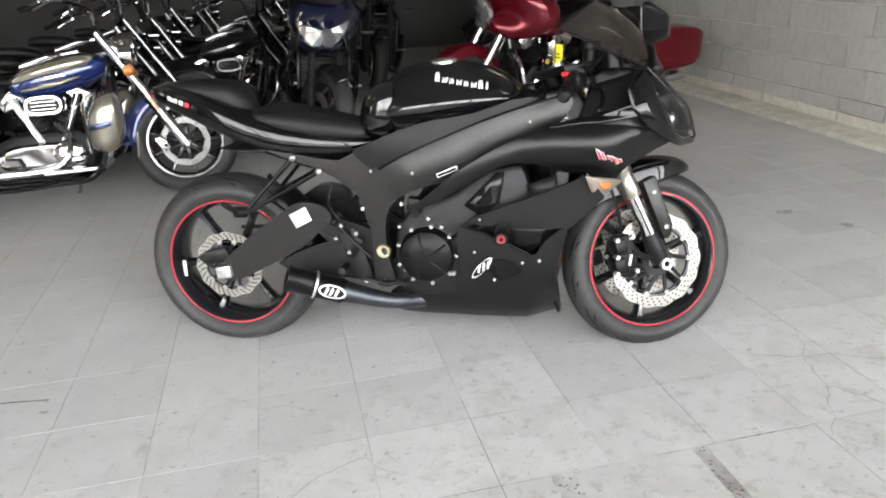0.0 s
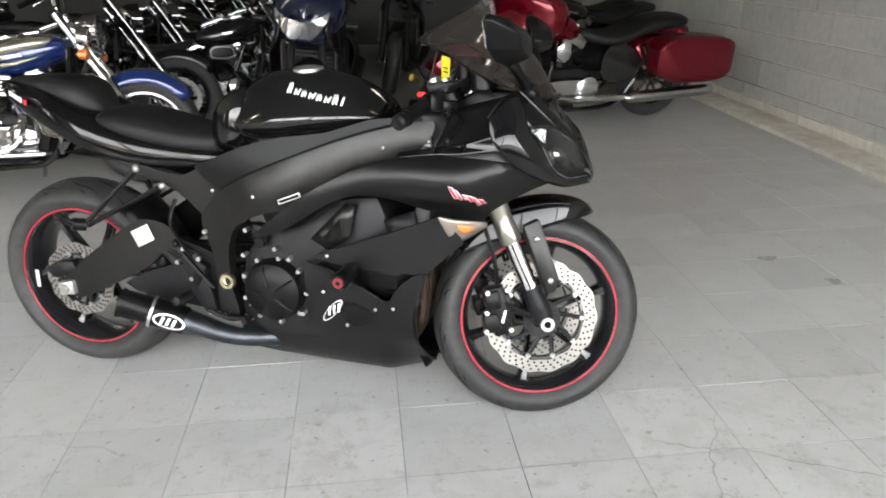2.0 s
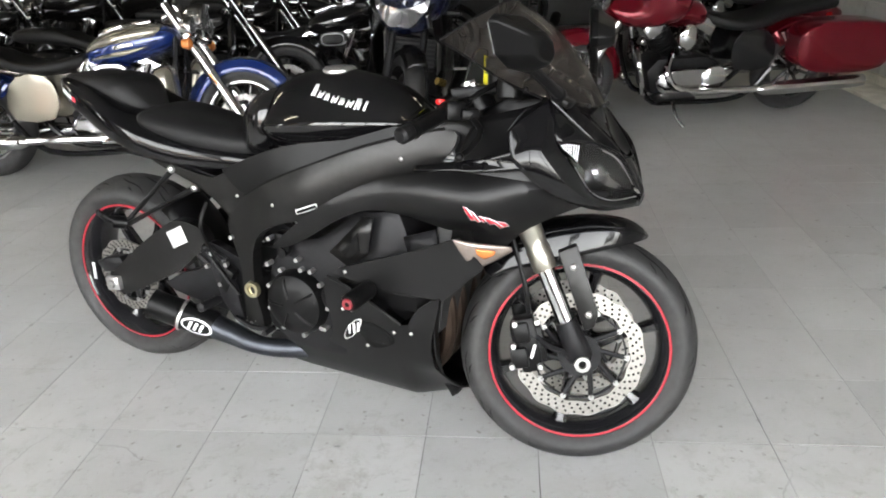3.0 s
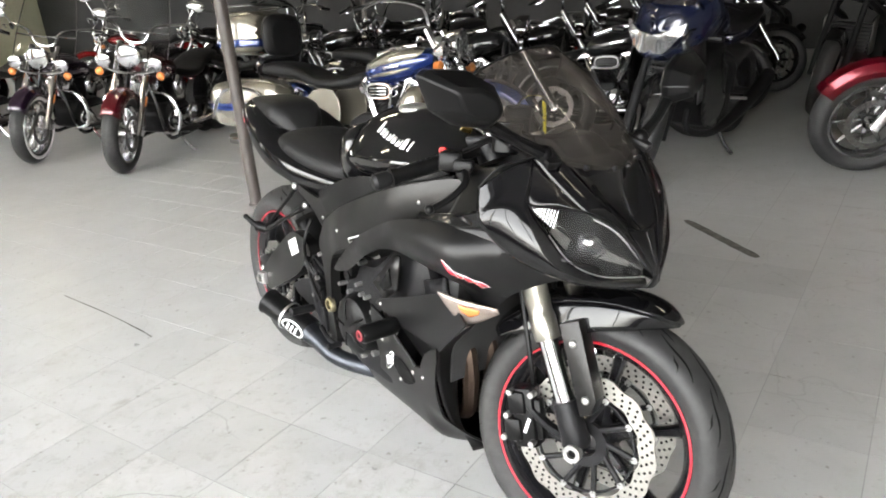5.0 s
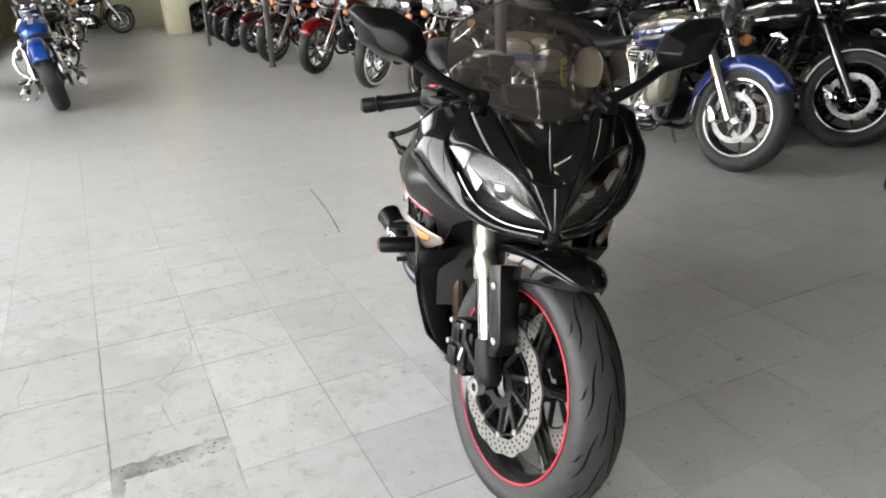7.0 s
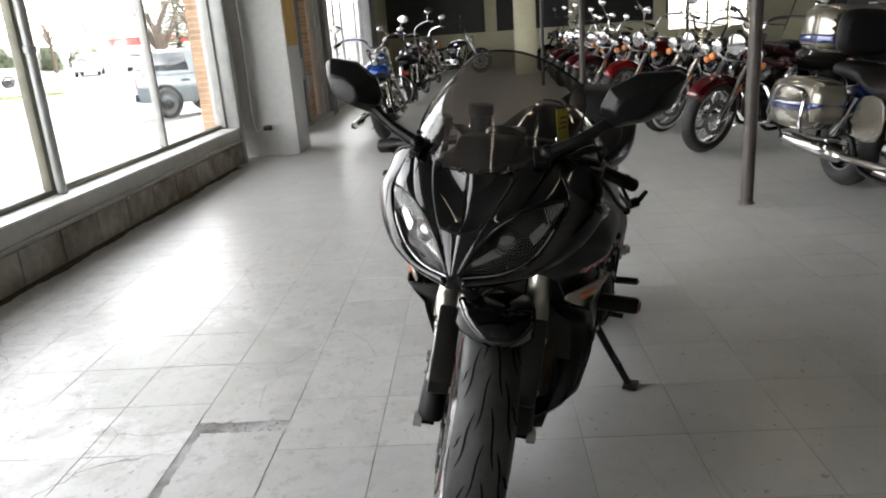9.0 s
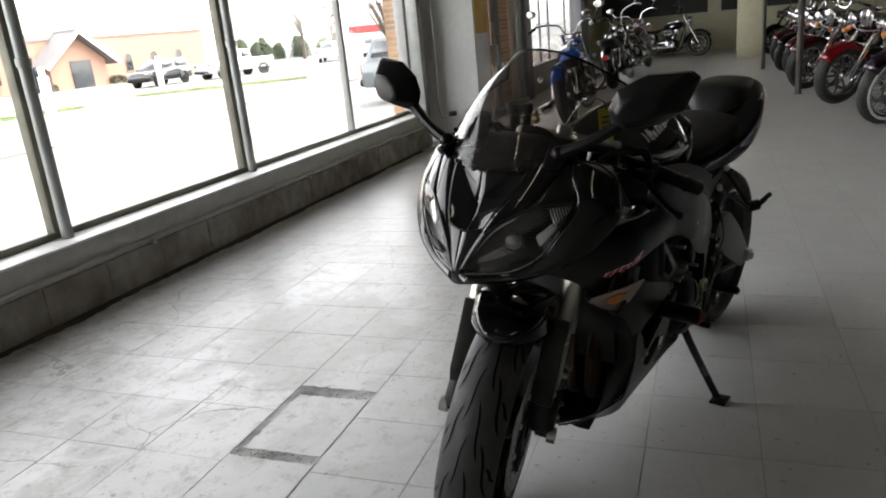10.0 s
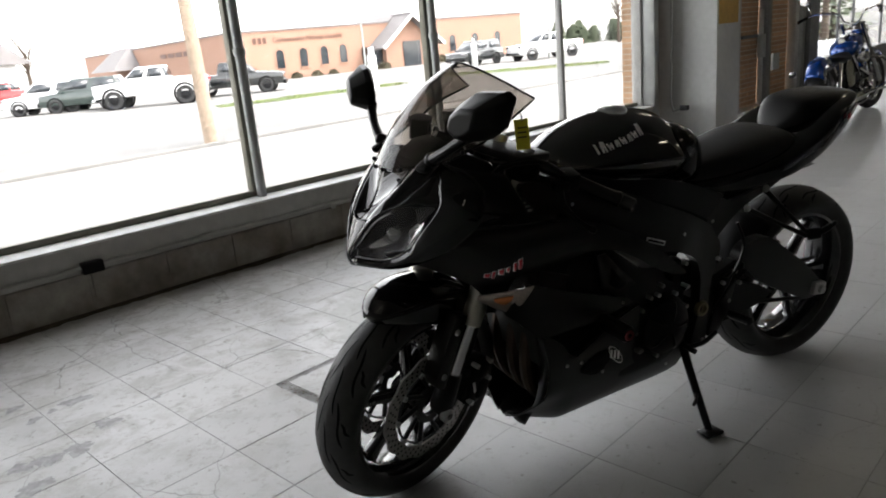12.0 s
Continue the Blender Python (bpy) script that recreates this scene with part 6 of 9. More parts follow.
# engine, radiator, exhaust
bm = B()
prism(bm, [(0.58, 0.25), (0.6, 0.42), (0.66, 0.5), (0.76, 0.52), (0.86, 0.6), (0.98, 0.62), (1.03, 0.5), (0.96, 0.4), (0.92, 0.26), (0.82, 0.2), (0.66, 0.2)], -0.155, 0.155, 0.02)
part("engine_block", bm, DARK_METAL, sport, "black engine cases")
for s in (-1, 1):
    bm = lathe(B(), [(0.0, 0.045), (0.03, 0.045), (0.06, 0.04), (0.078, 0.03), (0.085, 0.014), (0.088, 0.0)], (0.692, s * 0.155, 0.337), (0, s, 0), 40)
    cover = part("clutch_cover" if s < 0 else "generator_cover", bm, SATIN_BLACK, sport, "round black engine cover")
    bm = B()
    for k in range(5):
        a = 0.6 + k * 2 * math.pi / 5
        tube(bm, [(0.692 + 0.02 * math.cos(a), s * 0.2, 0.337 + 0.02 * math.sin(a)), (0.692 + 0.06 * math.cos(a), s * 0.196, 0.337 + 0.06 * math.sin(a)), (0.692 + 0.082 * math.cos(a), s * 0.172, 0.337 + 0.082 * math.sin(a))], 0.0035, 6)
    pieces("cover_rib", bm, SATIN_BLACK, cover)
    bm = B()
    for k in range(9):
        a = k * 2 * math.pi / 9
        cyl(bm, (0.692 + 0.092 * math.cos(a), s * 0.153, 0.337 + 0.092 * math.sin(a)), (0.692 + 0.092 * math.cos(a), s * 0.17, 0.337 + 0.092 * math.sin(a)), 0.0062, seg=8)
    pieces("cover_bolt", bm, BOLT, cover)
    part("small_cover", lathe(B(), [(0, 0.02), (0.025, 0.02), (0.038, 0.012), (0.042, 0)], (0.805, s * 0.157, 0.37), (0, s, 0), 28), SATIN_BLACK, sport)
    bm = B()
    box(bm, (0.66, s * 0.155, 0.495), (0.05, 0.04, 0.045), (0, 10, 0), 0.008)
    cyl(bm, (0.66, s * 0.15, 0.47), (0.66, s * 0.178, 0.47), 0.014, seg=14)
    part("starter_housing", bm, SATIN_BLACK, sport)
    bm = B()
    for x, z in ((0.61, 0.43), (0.625, 0.29), (0.62, 0.5), (0.7, 0.455), (0.74, 0.43), (0.775, 0.28), (0.72, 0.52)):
        cyl(bm, (x, s * 0.15, z), (x, s * 0.175, z), 0.006, seg=8)
    pieces("engine_bolt", bm, BOLT, sport)
    part("coolant_hose", tube(B(), [(0.8, s * 0.14, 0.4), (0.87, s * 0.165, 0.43), (0.95, s * 0.16, 0.46), (1.06, s * 0.14, 0.5)], 0.016, 10), SATIN_BLACK, sport)
    part("duct_fin", panel([(0.81, 0.5), (0.905, 0.6), (0.93, 0.6), (0.915, 0.51), (0.86, 0.47)], lambda x, z: 0.185, 0.05, 0, s), MATTE_GREY, sport, solid=0.006)
    part("duct_mesh", panel([(0.845, 0.505), (0.89, 0.56), (0.895, 0.515), (0.865, 0.495)], lambda x, z: 0.19, 0.05, 0, s), GROOVE, sport, solid=0.003)
    part("radiator_side", panel([(1.0, 0.56), (1.08, 0.59), (1.1, 0.48), (1.03, 0.46)], lambda x, z: 0.165, 0.05, 0, s), DARK_METAL, sport, solid=0.01)
bm = B()
prism(bm, [(1.08, 0.6), (1.12, 0.6), (1.09, 0.33), (1.05, 0.33)], -0.16, 0.16, 0.006)
part("radiator", bm, RADIATOR, sport, "black radiator core")
for k, y in enumerate((-0.1, -0.036, 0.036, 0.1)):
    part("exhaust_header", tube(B(), [(0.96, y, 0.47), (1.06, y * 1.02, 0.44), (1.09, y, 0.33), (1.05, y * 0.8, 0.21), (0.92, y * 0.5, 0.175), (0.78, y * 0.3 - 0.03, 0.17)], 0.02, 10), HEADER_PIPE, sport, "heat-stained exhaust header pipe")
bm = tube(B(), [(0.78, -0.03, 0.17), (0.66, -0.1, 0.18), (0.57, -0.165, 0.2), (0.47, -0.175, 0.225), (0.408, -0.182, 0.242)], [0.03, 0.027, 0.025, 0.031, 0.038], 18)
pipe = part("exhaust_pipe", bm, PIPE_STEEL, sport, "dark blued tapered exhaust pipe")
d = Vector((-0.15, -0.055, 0.06)).normalized()
e0 = Vector((0.408, -0.182, 0.242))
part("muffler", lathe(B(), [(0.0, 0.0), (0.037, 0.0), (0.04, 0.01), (0.04, 0.085), (0.043, 0.09), (0.043, 0.1), (0.039, 0.105), (0.039, 0.175), (0.042, 0.18), (0.042, 0.186), (0.027, 0.187), (0.025, 0.15), (0, 0.15)], e0 - d * 0.02, d, 32), SATIN_BLACK, pipe, "short black muffler")
part("muffler_band", lathe(B(), [(0.0435, 0), (0.0445, 0.002), (0.0445, 0.006), (0.0435, 0.008)], e0 + d * 0.072, d, 32), ALUMINIUM, pipe, "silver muffler band")
u, v = frame_along(d)
side_dir = Vector((0.0, -1, 0.15))
side_dir = (side_dir - d * side_dir.dot(d)).normalized()
tang = d.cross(side_dir)


def on_muffler(a, b, lift):
    """A point on the muffler's outer side: a along it, b round it in metres."""
    ang = b / 0.0405
    return e0 - d * 0.02 + d * a + (side_dir * math.cos(ang) + tang * math.sin(ang)) * (0.0405 + lift)


for name, ra, rb, mat, lift in (("oval_sticker", 0.044, 0.022, WHITE_DECAL, 0.001), ("sticker_field", 0.038, 0.017, SATIN_BLACK, 0.0018)):
    bm = B()
    ring = [bm.verts.new(on_muffler(0.044 + ra * math.cos(t), rb * math.sin(t), lift)) for t in np.linspace(0, 2 * math.pi, 33)[:-1]]
    mid = bm.verts.new(on_muffler(0.044, 0, lift))
    for i in range(32):
        bm.faces.new((mid, ring[i], ring[(i + 1) % 32]))
    part(name, bm, mat, pipe)
for k in range(3):
    bm = sheet(B(), [[on_muffler(0.026 + 0.016 * k - q * 0.18, q, 0.0026), on_muffler(0.034 + 0.016 * k - q * 0.18, q, 0.0026)] for q in (-0.011, -0.0055, 0, 0.0055, 0.011)])
    part("sticker_bar", bm, WHITE_DECAL, pipe)

# side stand: foot on the floor to the left
bm = tube(B(), [(0.57, 0.11, 0.27), (0.575, 0.16, 0.18), (0.585, 0.25, 0.045), (0.588, 0.262, 0.03)], [0.014, 0.012, 0.011, 0.011], 10)
box(bm, (0.588, 0.268, 0.0275), (0.06, 0.045, 0.007), (5, 0, 0), 0.002)
tube(bm, [(0.58, 0.2, 0.12), (0.6, 0.22, 0.115), (0.625, 0.235, 0.11)], 0.005, 8)
part("side_stand", bm, DARK_METAL, sport, "black side stand leg with flat foot")


# the body sits a touch higher at the tail than the wheels' line
BODY = about(AX_F, (0, 1, 0), 1.1)
for ob in sport.children:
    if not ob.name.startswith(("tyre", "wheel_rim", "brake_disc", "tread_pattern", "side_stand", "fork", "swingarm", "rear_axle", "price_label", "rim_sticker", "rear_hugger", "drive_chain", "rear_caliper", "exhaust_pipe", "tail_", "passenger_pad", "seat_trim", "axle", "front_mudguard", "handlebar", "brake_lever", "clutch_lever", "brake_caliper", "brake_hose", "triple_clamp", "control_cable", "key", "ignition", "gold_nut", "fluid")):
        ob.matrix_basis = BODY
# ---------------------------------------------------------------- the other motorcycles
def paint(name, color, metal=0.35):
    return material(name, color, 0.2, metal=metal, coat=1.0, vary=0.06, scale=300, rough_vary=0.03)


P_BLUE = paint("deep_blue_paint", (0.006, 0.022, 0.12))
P_SILVER = paint("champagne_silver_paint", (0.2, 0.185, 0.15), 0.6)
P_RED = material("candy_red_paint", (0.13, 0.002, 0.01), 0.22, metal=0.6, coat=0.35, vary=0.06, scale=300, rough_vary=0.03)
P_MAROON = paint("maroon_paint", (0.07, 0.003, 0.007))
P_PURPLE = paint("dark_purple_paint", (0.016, 0.006, 0.02))
P_BLACK = material("black_cruiser_paint", (0.005, 0.005, 0.0055), 0.16, coat=0.3, spec=0.4, vary=0.06, scale=300, rough_vary=0.03)
P_NAVY = paint("navy_paint", (0.004, 0.007, 0.024))
P_BRIGHT_BLUE = paint("bright_blue_paint", (0.008, 0.065, 0.32))
CAST_WHEEL = material("cast_wheel_alloy", (0.24, 0.24, 0.245), 0.2, metal=0.95, vary=0.12, scale=40)
# chrome with weaker reflections put into its colour, for the dark row
DIMMED_CHROME = material("dimmed_chrome", (0.2, 0.2, 0.205), 0.16, metal=1.0, vary=0.2, scale=20)
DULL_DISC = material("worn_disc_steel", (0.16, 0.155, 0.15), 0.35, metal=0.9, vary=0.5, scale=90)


def cruiser_wheel(owner, c, R, w, rim, spokes, mat_rim, whitewall=False, xf=None, disc=True, wire=False):
    part("tyre", lathe(B(), tyre_profile(R, w, rim), c, seg=48), RUBBER, owner, "black cruiser tyre", xf=xf, sharp=60)
    if whitewall:
        for y in (-1, 1):
            h = R - rim
            part("whitewall", lathe(B(), [(rim + h * 0.2, y * w * 0.955), (rim + h * 0.5, y * w * 1.01)], c, seg=48), WHITE_DECAL, owner, solid=0.002, xf=xf)
    rimob = part("wheel_rim", lathe(B(), [(rim + 0.004, -w * 0.75), (rim - 0.012, -w * 0.75), (rim - 0.026, -w * 0.45), (rim - 0.03, 0), (rim - 0.026, w * 0.45), (rim - 0.012, w * 0.75), (rim + 0.004, w * 0.75), (rim - 0.008, 0)], c, closed=True, seg=48), mat_rim, owner, xf=xf)
    part("hub", lathe(B(), [(0, -w), (0.03, -w), (0.045, -w * 0.6), (0.03, 0), (0.045, w * 0.6), (0.03, w), (0, w)], c, seg=20), CHROME, rimob, xf=xf)
    bm = B()
    n = 28 if wire else spokes
    for i in range(n):
        a = 2 * math.pi * i / n
        b = a + (0.35 if i % 2 else -0.35) * wire
        p0 = Vector(c) + Vector((0.04 * math.cos(b), w * 0.4 * (1 if i % 2 else -1) * wire, 0.04 * math.sin(b)))
        p1 = Vector(c) + Vector(((rim - 0.02) * math.cos(a), 0, (rim - 0.02) * math.sin(a)))
        cyl(bm, p0, p1, 0.003 if wire else 0.014, 0.003 if wire else 0.009, seg=5 if wire else 8)
    part("spoke_set", bm, CHROME if wire else mat_rim, rimob, xf=xf, kind="stuff" if wire else "")
    if disc:
        for y in (-w - 0.012, w + 0.012):
            part("brake_disc", lathe(B(), [(0.112, y - 0.002), (0.145, y - 0.002), (0.145, y + 0.002), (0.112, y + 0.002)], (c[0], 0, c[2]), closed=True, seg=36), DULL_DISC, owner, "steel brake disc", xf=xf)


def arc_fender(c, r, w, a0, a1, drop, n=14, lip=0.0):
    rows = []
    for k in range(n):
        a = radians(a0 + (a1 - a0) * k / (n - 1))
        row = []
        for v in np.linspace(-1, 1, 11):
            rr = r + 0.02 * (1 - v * v) - drop * max(0, abs(v) - 0.55) ** 1.3 * 2.4
            row.append((c[0] + rr * math.cos(a), v * w, c[2] + rr * math.sin(a)))
        rows.append(row)
    return sheet(B(), rows)


def finned_cylinder(owner, base, top, r):
    """One finned cylinder with its head and rocker cover."""
    base, top = Vector(base), Vector(top)
    d = top - base
    L = d.length
    prof = [(0, 0)]
    for k in range(9):
        s = L * (0.05 + 0.065 * k)
        prof += [(r * 0.82, s), (r, s + 0.004), (r, s + 0.01), (r * 0.82, s + 0.014)]
    prof += [(r * 0.8, L * 0.7), (0, L * 0.7)]
    c = part("cylinder", lathe(B(), prof, base, d, 20), DARK_METAL, owner, "finned black cylinder")
    ang = math.degrees(math.atan2(d.x, d.z))
    part("rocker_cover", box(B(), base + d * 0.84, (r * 2.1, r * 1.9, L * 0.3), (0, ang, 0), 0.018), CHROME, c, "chrome rocker cover")


def cruiser(name, label, m, main, second=None, bags=False, screen=False, fairing=False, box_top=False, wire=False, whitewall=False, seat=SEAT_VINYL, steer=0.0,
            spots=True, wide_bar=False, floor_wheel=(0.32, 0.3), amber=True, solo=False, guards=True, lowers=False):
    """A heavy V-twin cruiser; x forward from the rear axle."""
    bike = thing(name, label, "motorcycle", m)
    second = second or main
    # black bikes get the darkened chrome, so their bright parts look less lit
    shine = DIMMED_CHROME if main is P_BLACK else CHROME
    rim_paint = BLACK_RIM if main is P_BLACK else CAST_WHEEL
    RF, RR = floor_wheel
    af, ar = Vector((1.62, 0, RF)), Vector((0, 0, RR))
    rake = radians(30)
    axis = Vector((-math.sin(rake), 0, math.cos(rake)))
    turn = about(af - Vector((math.cos(rake), 0, math.sin(rake))) * 0.04, axis, steer)
    leg = lambda z, y, fore=0.0: af + axis * ((z - RF) / math.cos(rake)) + Vector((math.cos(rake) * fore, y, math.sin(rake) * fore))
    cruiser_wheel(bike, af, RF, 0.062, RF - 0.09, 9, CHROME if wire else rim_paint, whitewall, turn, True, wire)
    cruiser_wheel(bike, ar, RR, 0.075, RR - 0.1, 9, CHROME if wire else rim_paint, whitewall, None, False, wire)
    # front end
    fend = part("front_fender", arc_fender(af, RF + 0.02, 0.082, 35, 178, 0.07), main, bike, "painted front fender", solid=0.004, xf=turn)
    if second is not main:
        part("fender_panel", arc_fender(af, RF + 0.025, 0.05, 40, 150, 0.0), second, fend, "contrasting fender panel", solid=0.003, xf=turn)
    part("fender_tip", tube(B(), [leg(RF + 0.2, y, 0.19 - abs(y) * 0.4) for y in (-0.07, -0.03, 0.03, 0.07)], 0.01, 6), CHROME, fend, xf=turn)
    for s in (-1, 1):
        f = part("fork_leg", cyl(B(), leg(RF - 0.01, s * 0.115), leg(RF + 0.36, s * 0.115), 0.034, 0.03, seg=18), shine, bike, "chrome fork leg", xf=turn)
        part("fork_tube", cyl(B(), leg(RF + 0.34, s * 0.115), leg(RF + 0.66, s * 0.115), 0.026 if not fairing else 0.03, seg=16), shine, f, xf=turn)
        if amber:
            part("reflector", box(B(), leg(RF + 0.24, s * 0.148), (0.012, 0.01, 0.08), (0, -30, 0), 0.003), AMBER, f, "amber reflector", xf=turn)
        bm = B()
        box(bm, leg(RF + 0.06, s * 0.095, -0.11), (0.05, 0.05, 0.1), (0, -30, 0), 0.01)
        part("brake_caliper", bm, CHROME, bike, xf=turn)
    # headlight and spot lamps
    hc = leg(RF + 0.52, 0, 0.11)
    fwd = Vector((1, 0, -0.05))
    if not fairing:
        hl = part("headlight", lathe(B(), [(0, -0.12), (0.05, -0.11), (0.085, -0.06), (0.092, 0.0), (0.096, 0.01), (0.088, 0.016)], hc, fwd, 28), shine, bike, "round chrome headlight", xf=turn)
        part("lens", lathe(B(), [(0.088, 0.012), (0.06, 0.022), (0, 0.028)], hc, fwd, 28), LAMP_GLASS, hl, "clear headlight lens", xf=turn)
        if spots:
            part("lamp_bar", tube(B(), [hc + Vector((-0.03, -0.24, -0.09)), hc + Vector((0.0, -0.12, -0.12)), hc + Vector((0.02, 0, -0.13)), hc + Vector((0.0, 0.12, -0.12)), hc + Vector((-0.03, 0.24, -0.09))], 0.012, 8), shine, bike, "chrome lamp bar", xf=turn)
            for s in (-1, 1):
                sc = hc + Vector((-0.01, s * 0.2, -0.05))
                sp = part("spot_lamp", lathe(B(), [(0, -0.07), (0.04, -0.06), (0.056, -0.01), (0.058, 0.004), (0.052, 0.008)], sc, fwd, 22), shine, bike, "chrome spot lamp", xf=turn)
                part("lens", lathe(B(), [(0.053, 0.006), (0.03, 0.014), (0, 0.017)], sc, fwd, 22), LAMP_GLASS, sp, xf=turn)
                tc = hc + Vector((-0.02, s * 0.24, -0.14))
                part("turn_signal", lathe(B(), [(0, -0.045), (0.025, -0.04), (0.034, 0.0), (0.02, 0.014), (0, 0.018)], tc, fwd, 16), AMBER if amber else DIMMED_CHROME, bike, "round turn signal", xf=turn)
        bm = B()
        box(bm, leg(RF + 0.56, 0, 0.02), (0.06, 0.26, 0.1), (0, -30, 0), 0.02)
        part("fork_shroud", bm, CHROME, bike, xf=turn)
    else:
        rings = []
        for x, k in ((0.17, 0.35), (0.15, 0.62), (0.1, 0.85), (0.02, 1.0), (-0.1, 0.98), (-0.16, 0.9)):
            o = leg(RF + 0.55, 0) + Vector((x, 0, 0.02))
            rings.append([o + Vector((-0.25 * max(0, abs(math.cos(a)) - 0.4), 0.4 * k * math.copysign(abs(math.cos(a)) ** 0.75, math.cos(a)), 0.2 * k * math.copysign(abs(math.sin(a)) ** 0.8, math.sin(a)) + 0.05 * (1 - k))) for a in np.linspace(0, 2 * math.pi, 29)[:-1]])
        fr = part("fork_fairing", loft(B(), rings), main, bike, "painted fork-mounted fairing", sub=1, xf=turn)
        part("headlight", lathe(B(), [(0.1, -0.02), (0.1, 0.01), (0.09, 0.018), (0, 0.03)], leg(RF + 0.54, 0) + Vector((0.165, 0, 0.02)), fwd, 28), LAMP_GLASS, fr, xf=turn)
    # handlebar, mirrors, levers
    top = leg(RF + 0.68, 0, -0.01)
    rise = 0.22 if wide_bar else 0.14
    bar = part("handlebar", tube(B(), [top + Vector((-0.3, -0.44, rise - 0.06)), top + Vector((-0.14, -0.36, rise)), top + Vector((0.0, -0.15, rise * 0.8)), top + Vector((0.02, -0.07, 0)), top + Vector((0.02, 0.07, 0)), top + Vector((0.0, 0.15, rise * 0.8)), top + Vector((-0.14, 0.36, rise)), top + Vector((-0.3, 0.44, rise - 0.06))], 0.0125, 8), shine, bike, "chrome handlebar", xf=turn)
    for s in (-1, 1):
        g0, g1 = top + Vector((-0.3, s * 0.44, rise - 0.06)), top + Vector((-0.19, s * 0.39, rise - 0.02))
        part("grip", cyl(B(), g0, g1, 0.018, seg=12), SATIN_BLACK, bar, xf=turn)
        part("lever", tube(B(), [g1 + Vector((0.06, 0, 0)), g1 + Vector((0.04, s * 0.05, 0)), g0 + Vector((0.07, s * 0.02, 0.0))], 0.006, 6), CHROME, bar, xf=turn)
        mc = top + Vector((-0.12, s * 0.45, rise + 0.16))
        bm = tube(B(), [top + Vector((-0.15, s * 0.36, rise)), top + Vector((-0.12, s * 0.4, rise + 0.07)), mc], 0.006, 6)
        ball(bm, mc, (0.025, 0.075, 0.048), 16, 8)
        mir = part("mirror", bm, CHROME, bar, "chrome oval mirror", xf=turn)
        part("mirror_glass", lathe(B(), [(0.04, 0), (0, 0.002)], mc + Vector((-0.026, 0, 0)), (-1, 0, 0), 18), MIRROR, bar, xf=turn)
    if screen:
        rows = []
        for u in np.linspace(0, 1, 9):
            rows.append([(hc.x - 0.02 - 0.26 * u - 0.1 * v * v, v * (0.27 - 0.05 * u * u), hc.z - 0.02 + 0.52 * u) for v in np.linspace(-1, 1, 13)])
        ws = part("windshield", sheet(B(), rows), CLEAR_PLASTIC, bike, "tall clear windshield", xf=turn)
        ws.visible_shadow = False
        part("windshield_trim", tube(B(), [r[0] for r in rows] + rows[-1][1:] + [r[-1] for r in rows[::-1]][1:], 0.005, 6, 1), CHROME, ws, xf=turn)
        part("windshield_brace", tube(B(), [Vector(rows[3][0]) + Vector((0.012, 0, 0)), Vector(rows[3][6]) + Vector((0.014, 0, 0)), Vector(rows[3][12]) + Vector((0.012, 0, 0))], 0.008, 6), CHROME, ws, xf=turn)
    # tank, seat, rear fender
    tank_rows = [(0.72, 0.66, 0.74, 0.06), (0.76, 0.645, 0.79, 0.12), (0.86, 0.635, 0.835, 0.155), (1.0, 0.645, 0.87, 0.165), (1.12, 0.68, 0.885, 0.15), (1.22, 0.73, 0.87, 0.11), (1.27, 0.76, 0.84, 0.07)]
    tk = part("fuel_tank", oval_loft(tank_rows, 28, 2.3), main, bike, "teardrop fuel tank", sub=1)
    if second is not main:
        part("tank_panel", oval_loft([(x + 0.004, lo + (hi - lo) * 0.42, hi + 0.004, w * 0.995 + 0.004) for x, lo, hi, w in tank_rows[:-1]], 28, 2.6), second, tk, "contrasting tank top", sub=1)
        for s in (-1, 1):
            part("tank_swoosh", panel([(0.78, 0.69), (0.95, 0.7), (1.08, 0.73), (1.14, 0.755), (1.02, 0.74), (0.88, 0.715)], lambda x, z: lerp_table([(0.76, 0.122), (0.86, 0.157), (1.0, 0.168), (1.12, 0.153), (1.2, 0.12)], x) * 1.005, 0.04, 2, s), P_SILVER if main is P_BLUE else second, tk, solid=0.002)
    part("tank_console", oval_loft([(0.8, 0.8, 0.85, 0.03), (0.95, 0.85, 0.89, 0.04), (1.12, 0.87, 0.905, 0.035)], 16), CHROME, tk, "chrome tank console")
    part("filler_cap", lathe(B(), [(0, 0.012), (0.03, 0.01), (0.034, 0)], (1.0, -0.07, 0.872), (0, -0.2, 1), 18), CHROME, tk)
    for s in (-1, 1):
        bm = box(B(), (1.0, s * 0.166, 0.76), (0.12, 0.006, 0.022), (0, -8, 0), 0.003)
        part("tank_badge", bm, CHROME, tk, "chrome tank badge")
    if solo:
        part("seat", oval_loft([(0.2, 0.63, 0.69, 0.1), (0.26, 0.61, 0.68, 0.15), (0.45, 0.59, 0.655, 0.17), (0.6, 0.6, 0.68, 0.14), (0.74, 0.65, 0.73, 0.08)], 24, 2.8), seat, bike, "low black solo saddle", sub=1)
    else:
        part("seat", oval_loft([(-0.22, 0.71, 0.78, 0.1), (-0.12, 0.7, 0.81, 0.14), (0.05, 0.685, 0.8, 0.15), (0.2, 0.66, 0.775, 0.14), (0.28, 0.63, 0.715, 0.17), (0.45, 0.6, 0.685, 0.19), (0.6, 0.61, 0.7, 0.15), (0.74, 0.66, 0.745, 0.08)], 24, 2.8), seat, bike, "stepped black saddle", sub=1)
    rf = part("rear_fender", arc_fender(ar, RR + 0.035, 0.1, 45, 148 if solo else 190, 0.1), main, bike, "painted rear fender", solid=0.005)
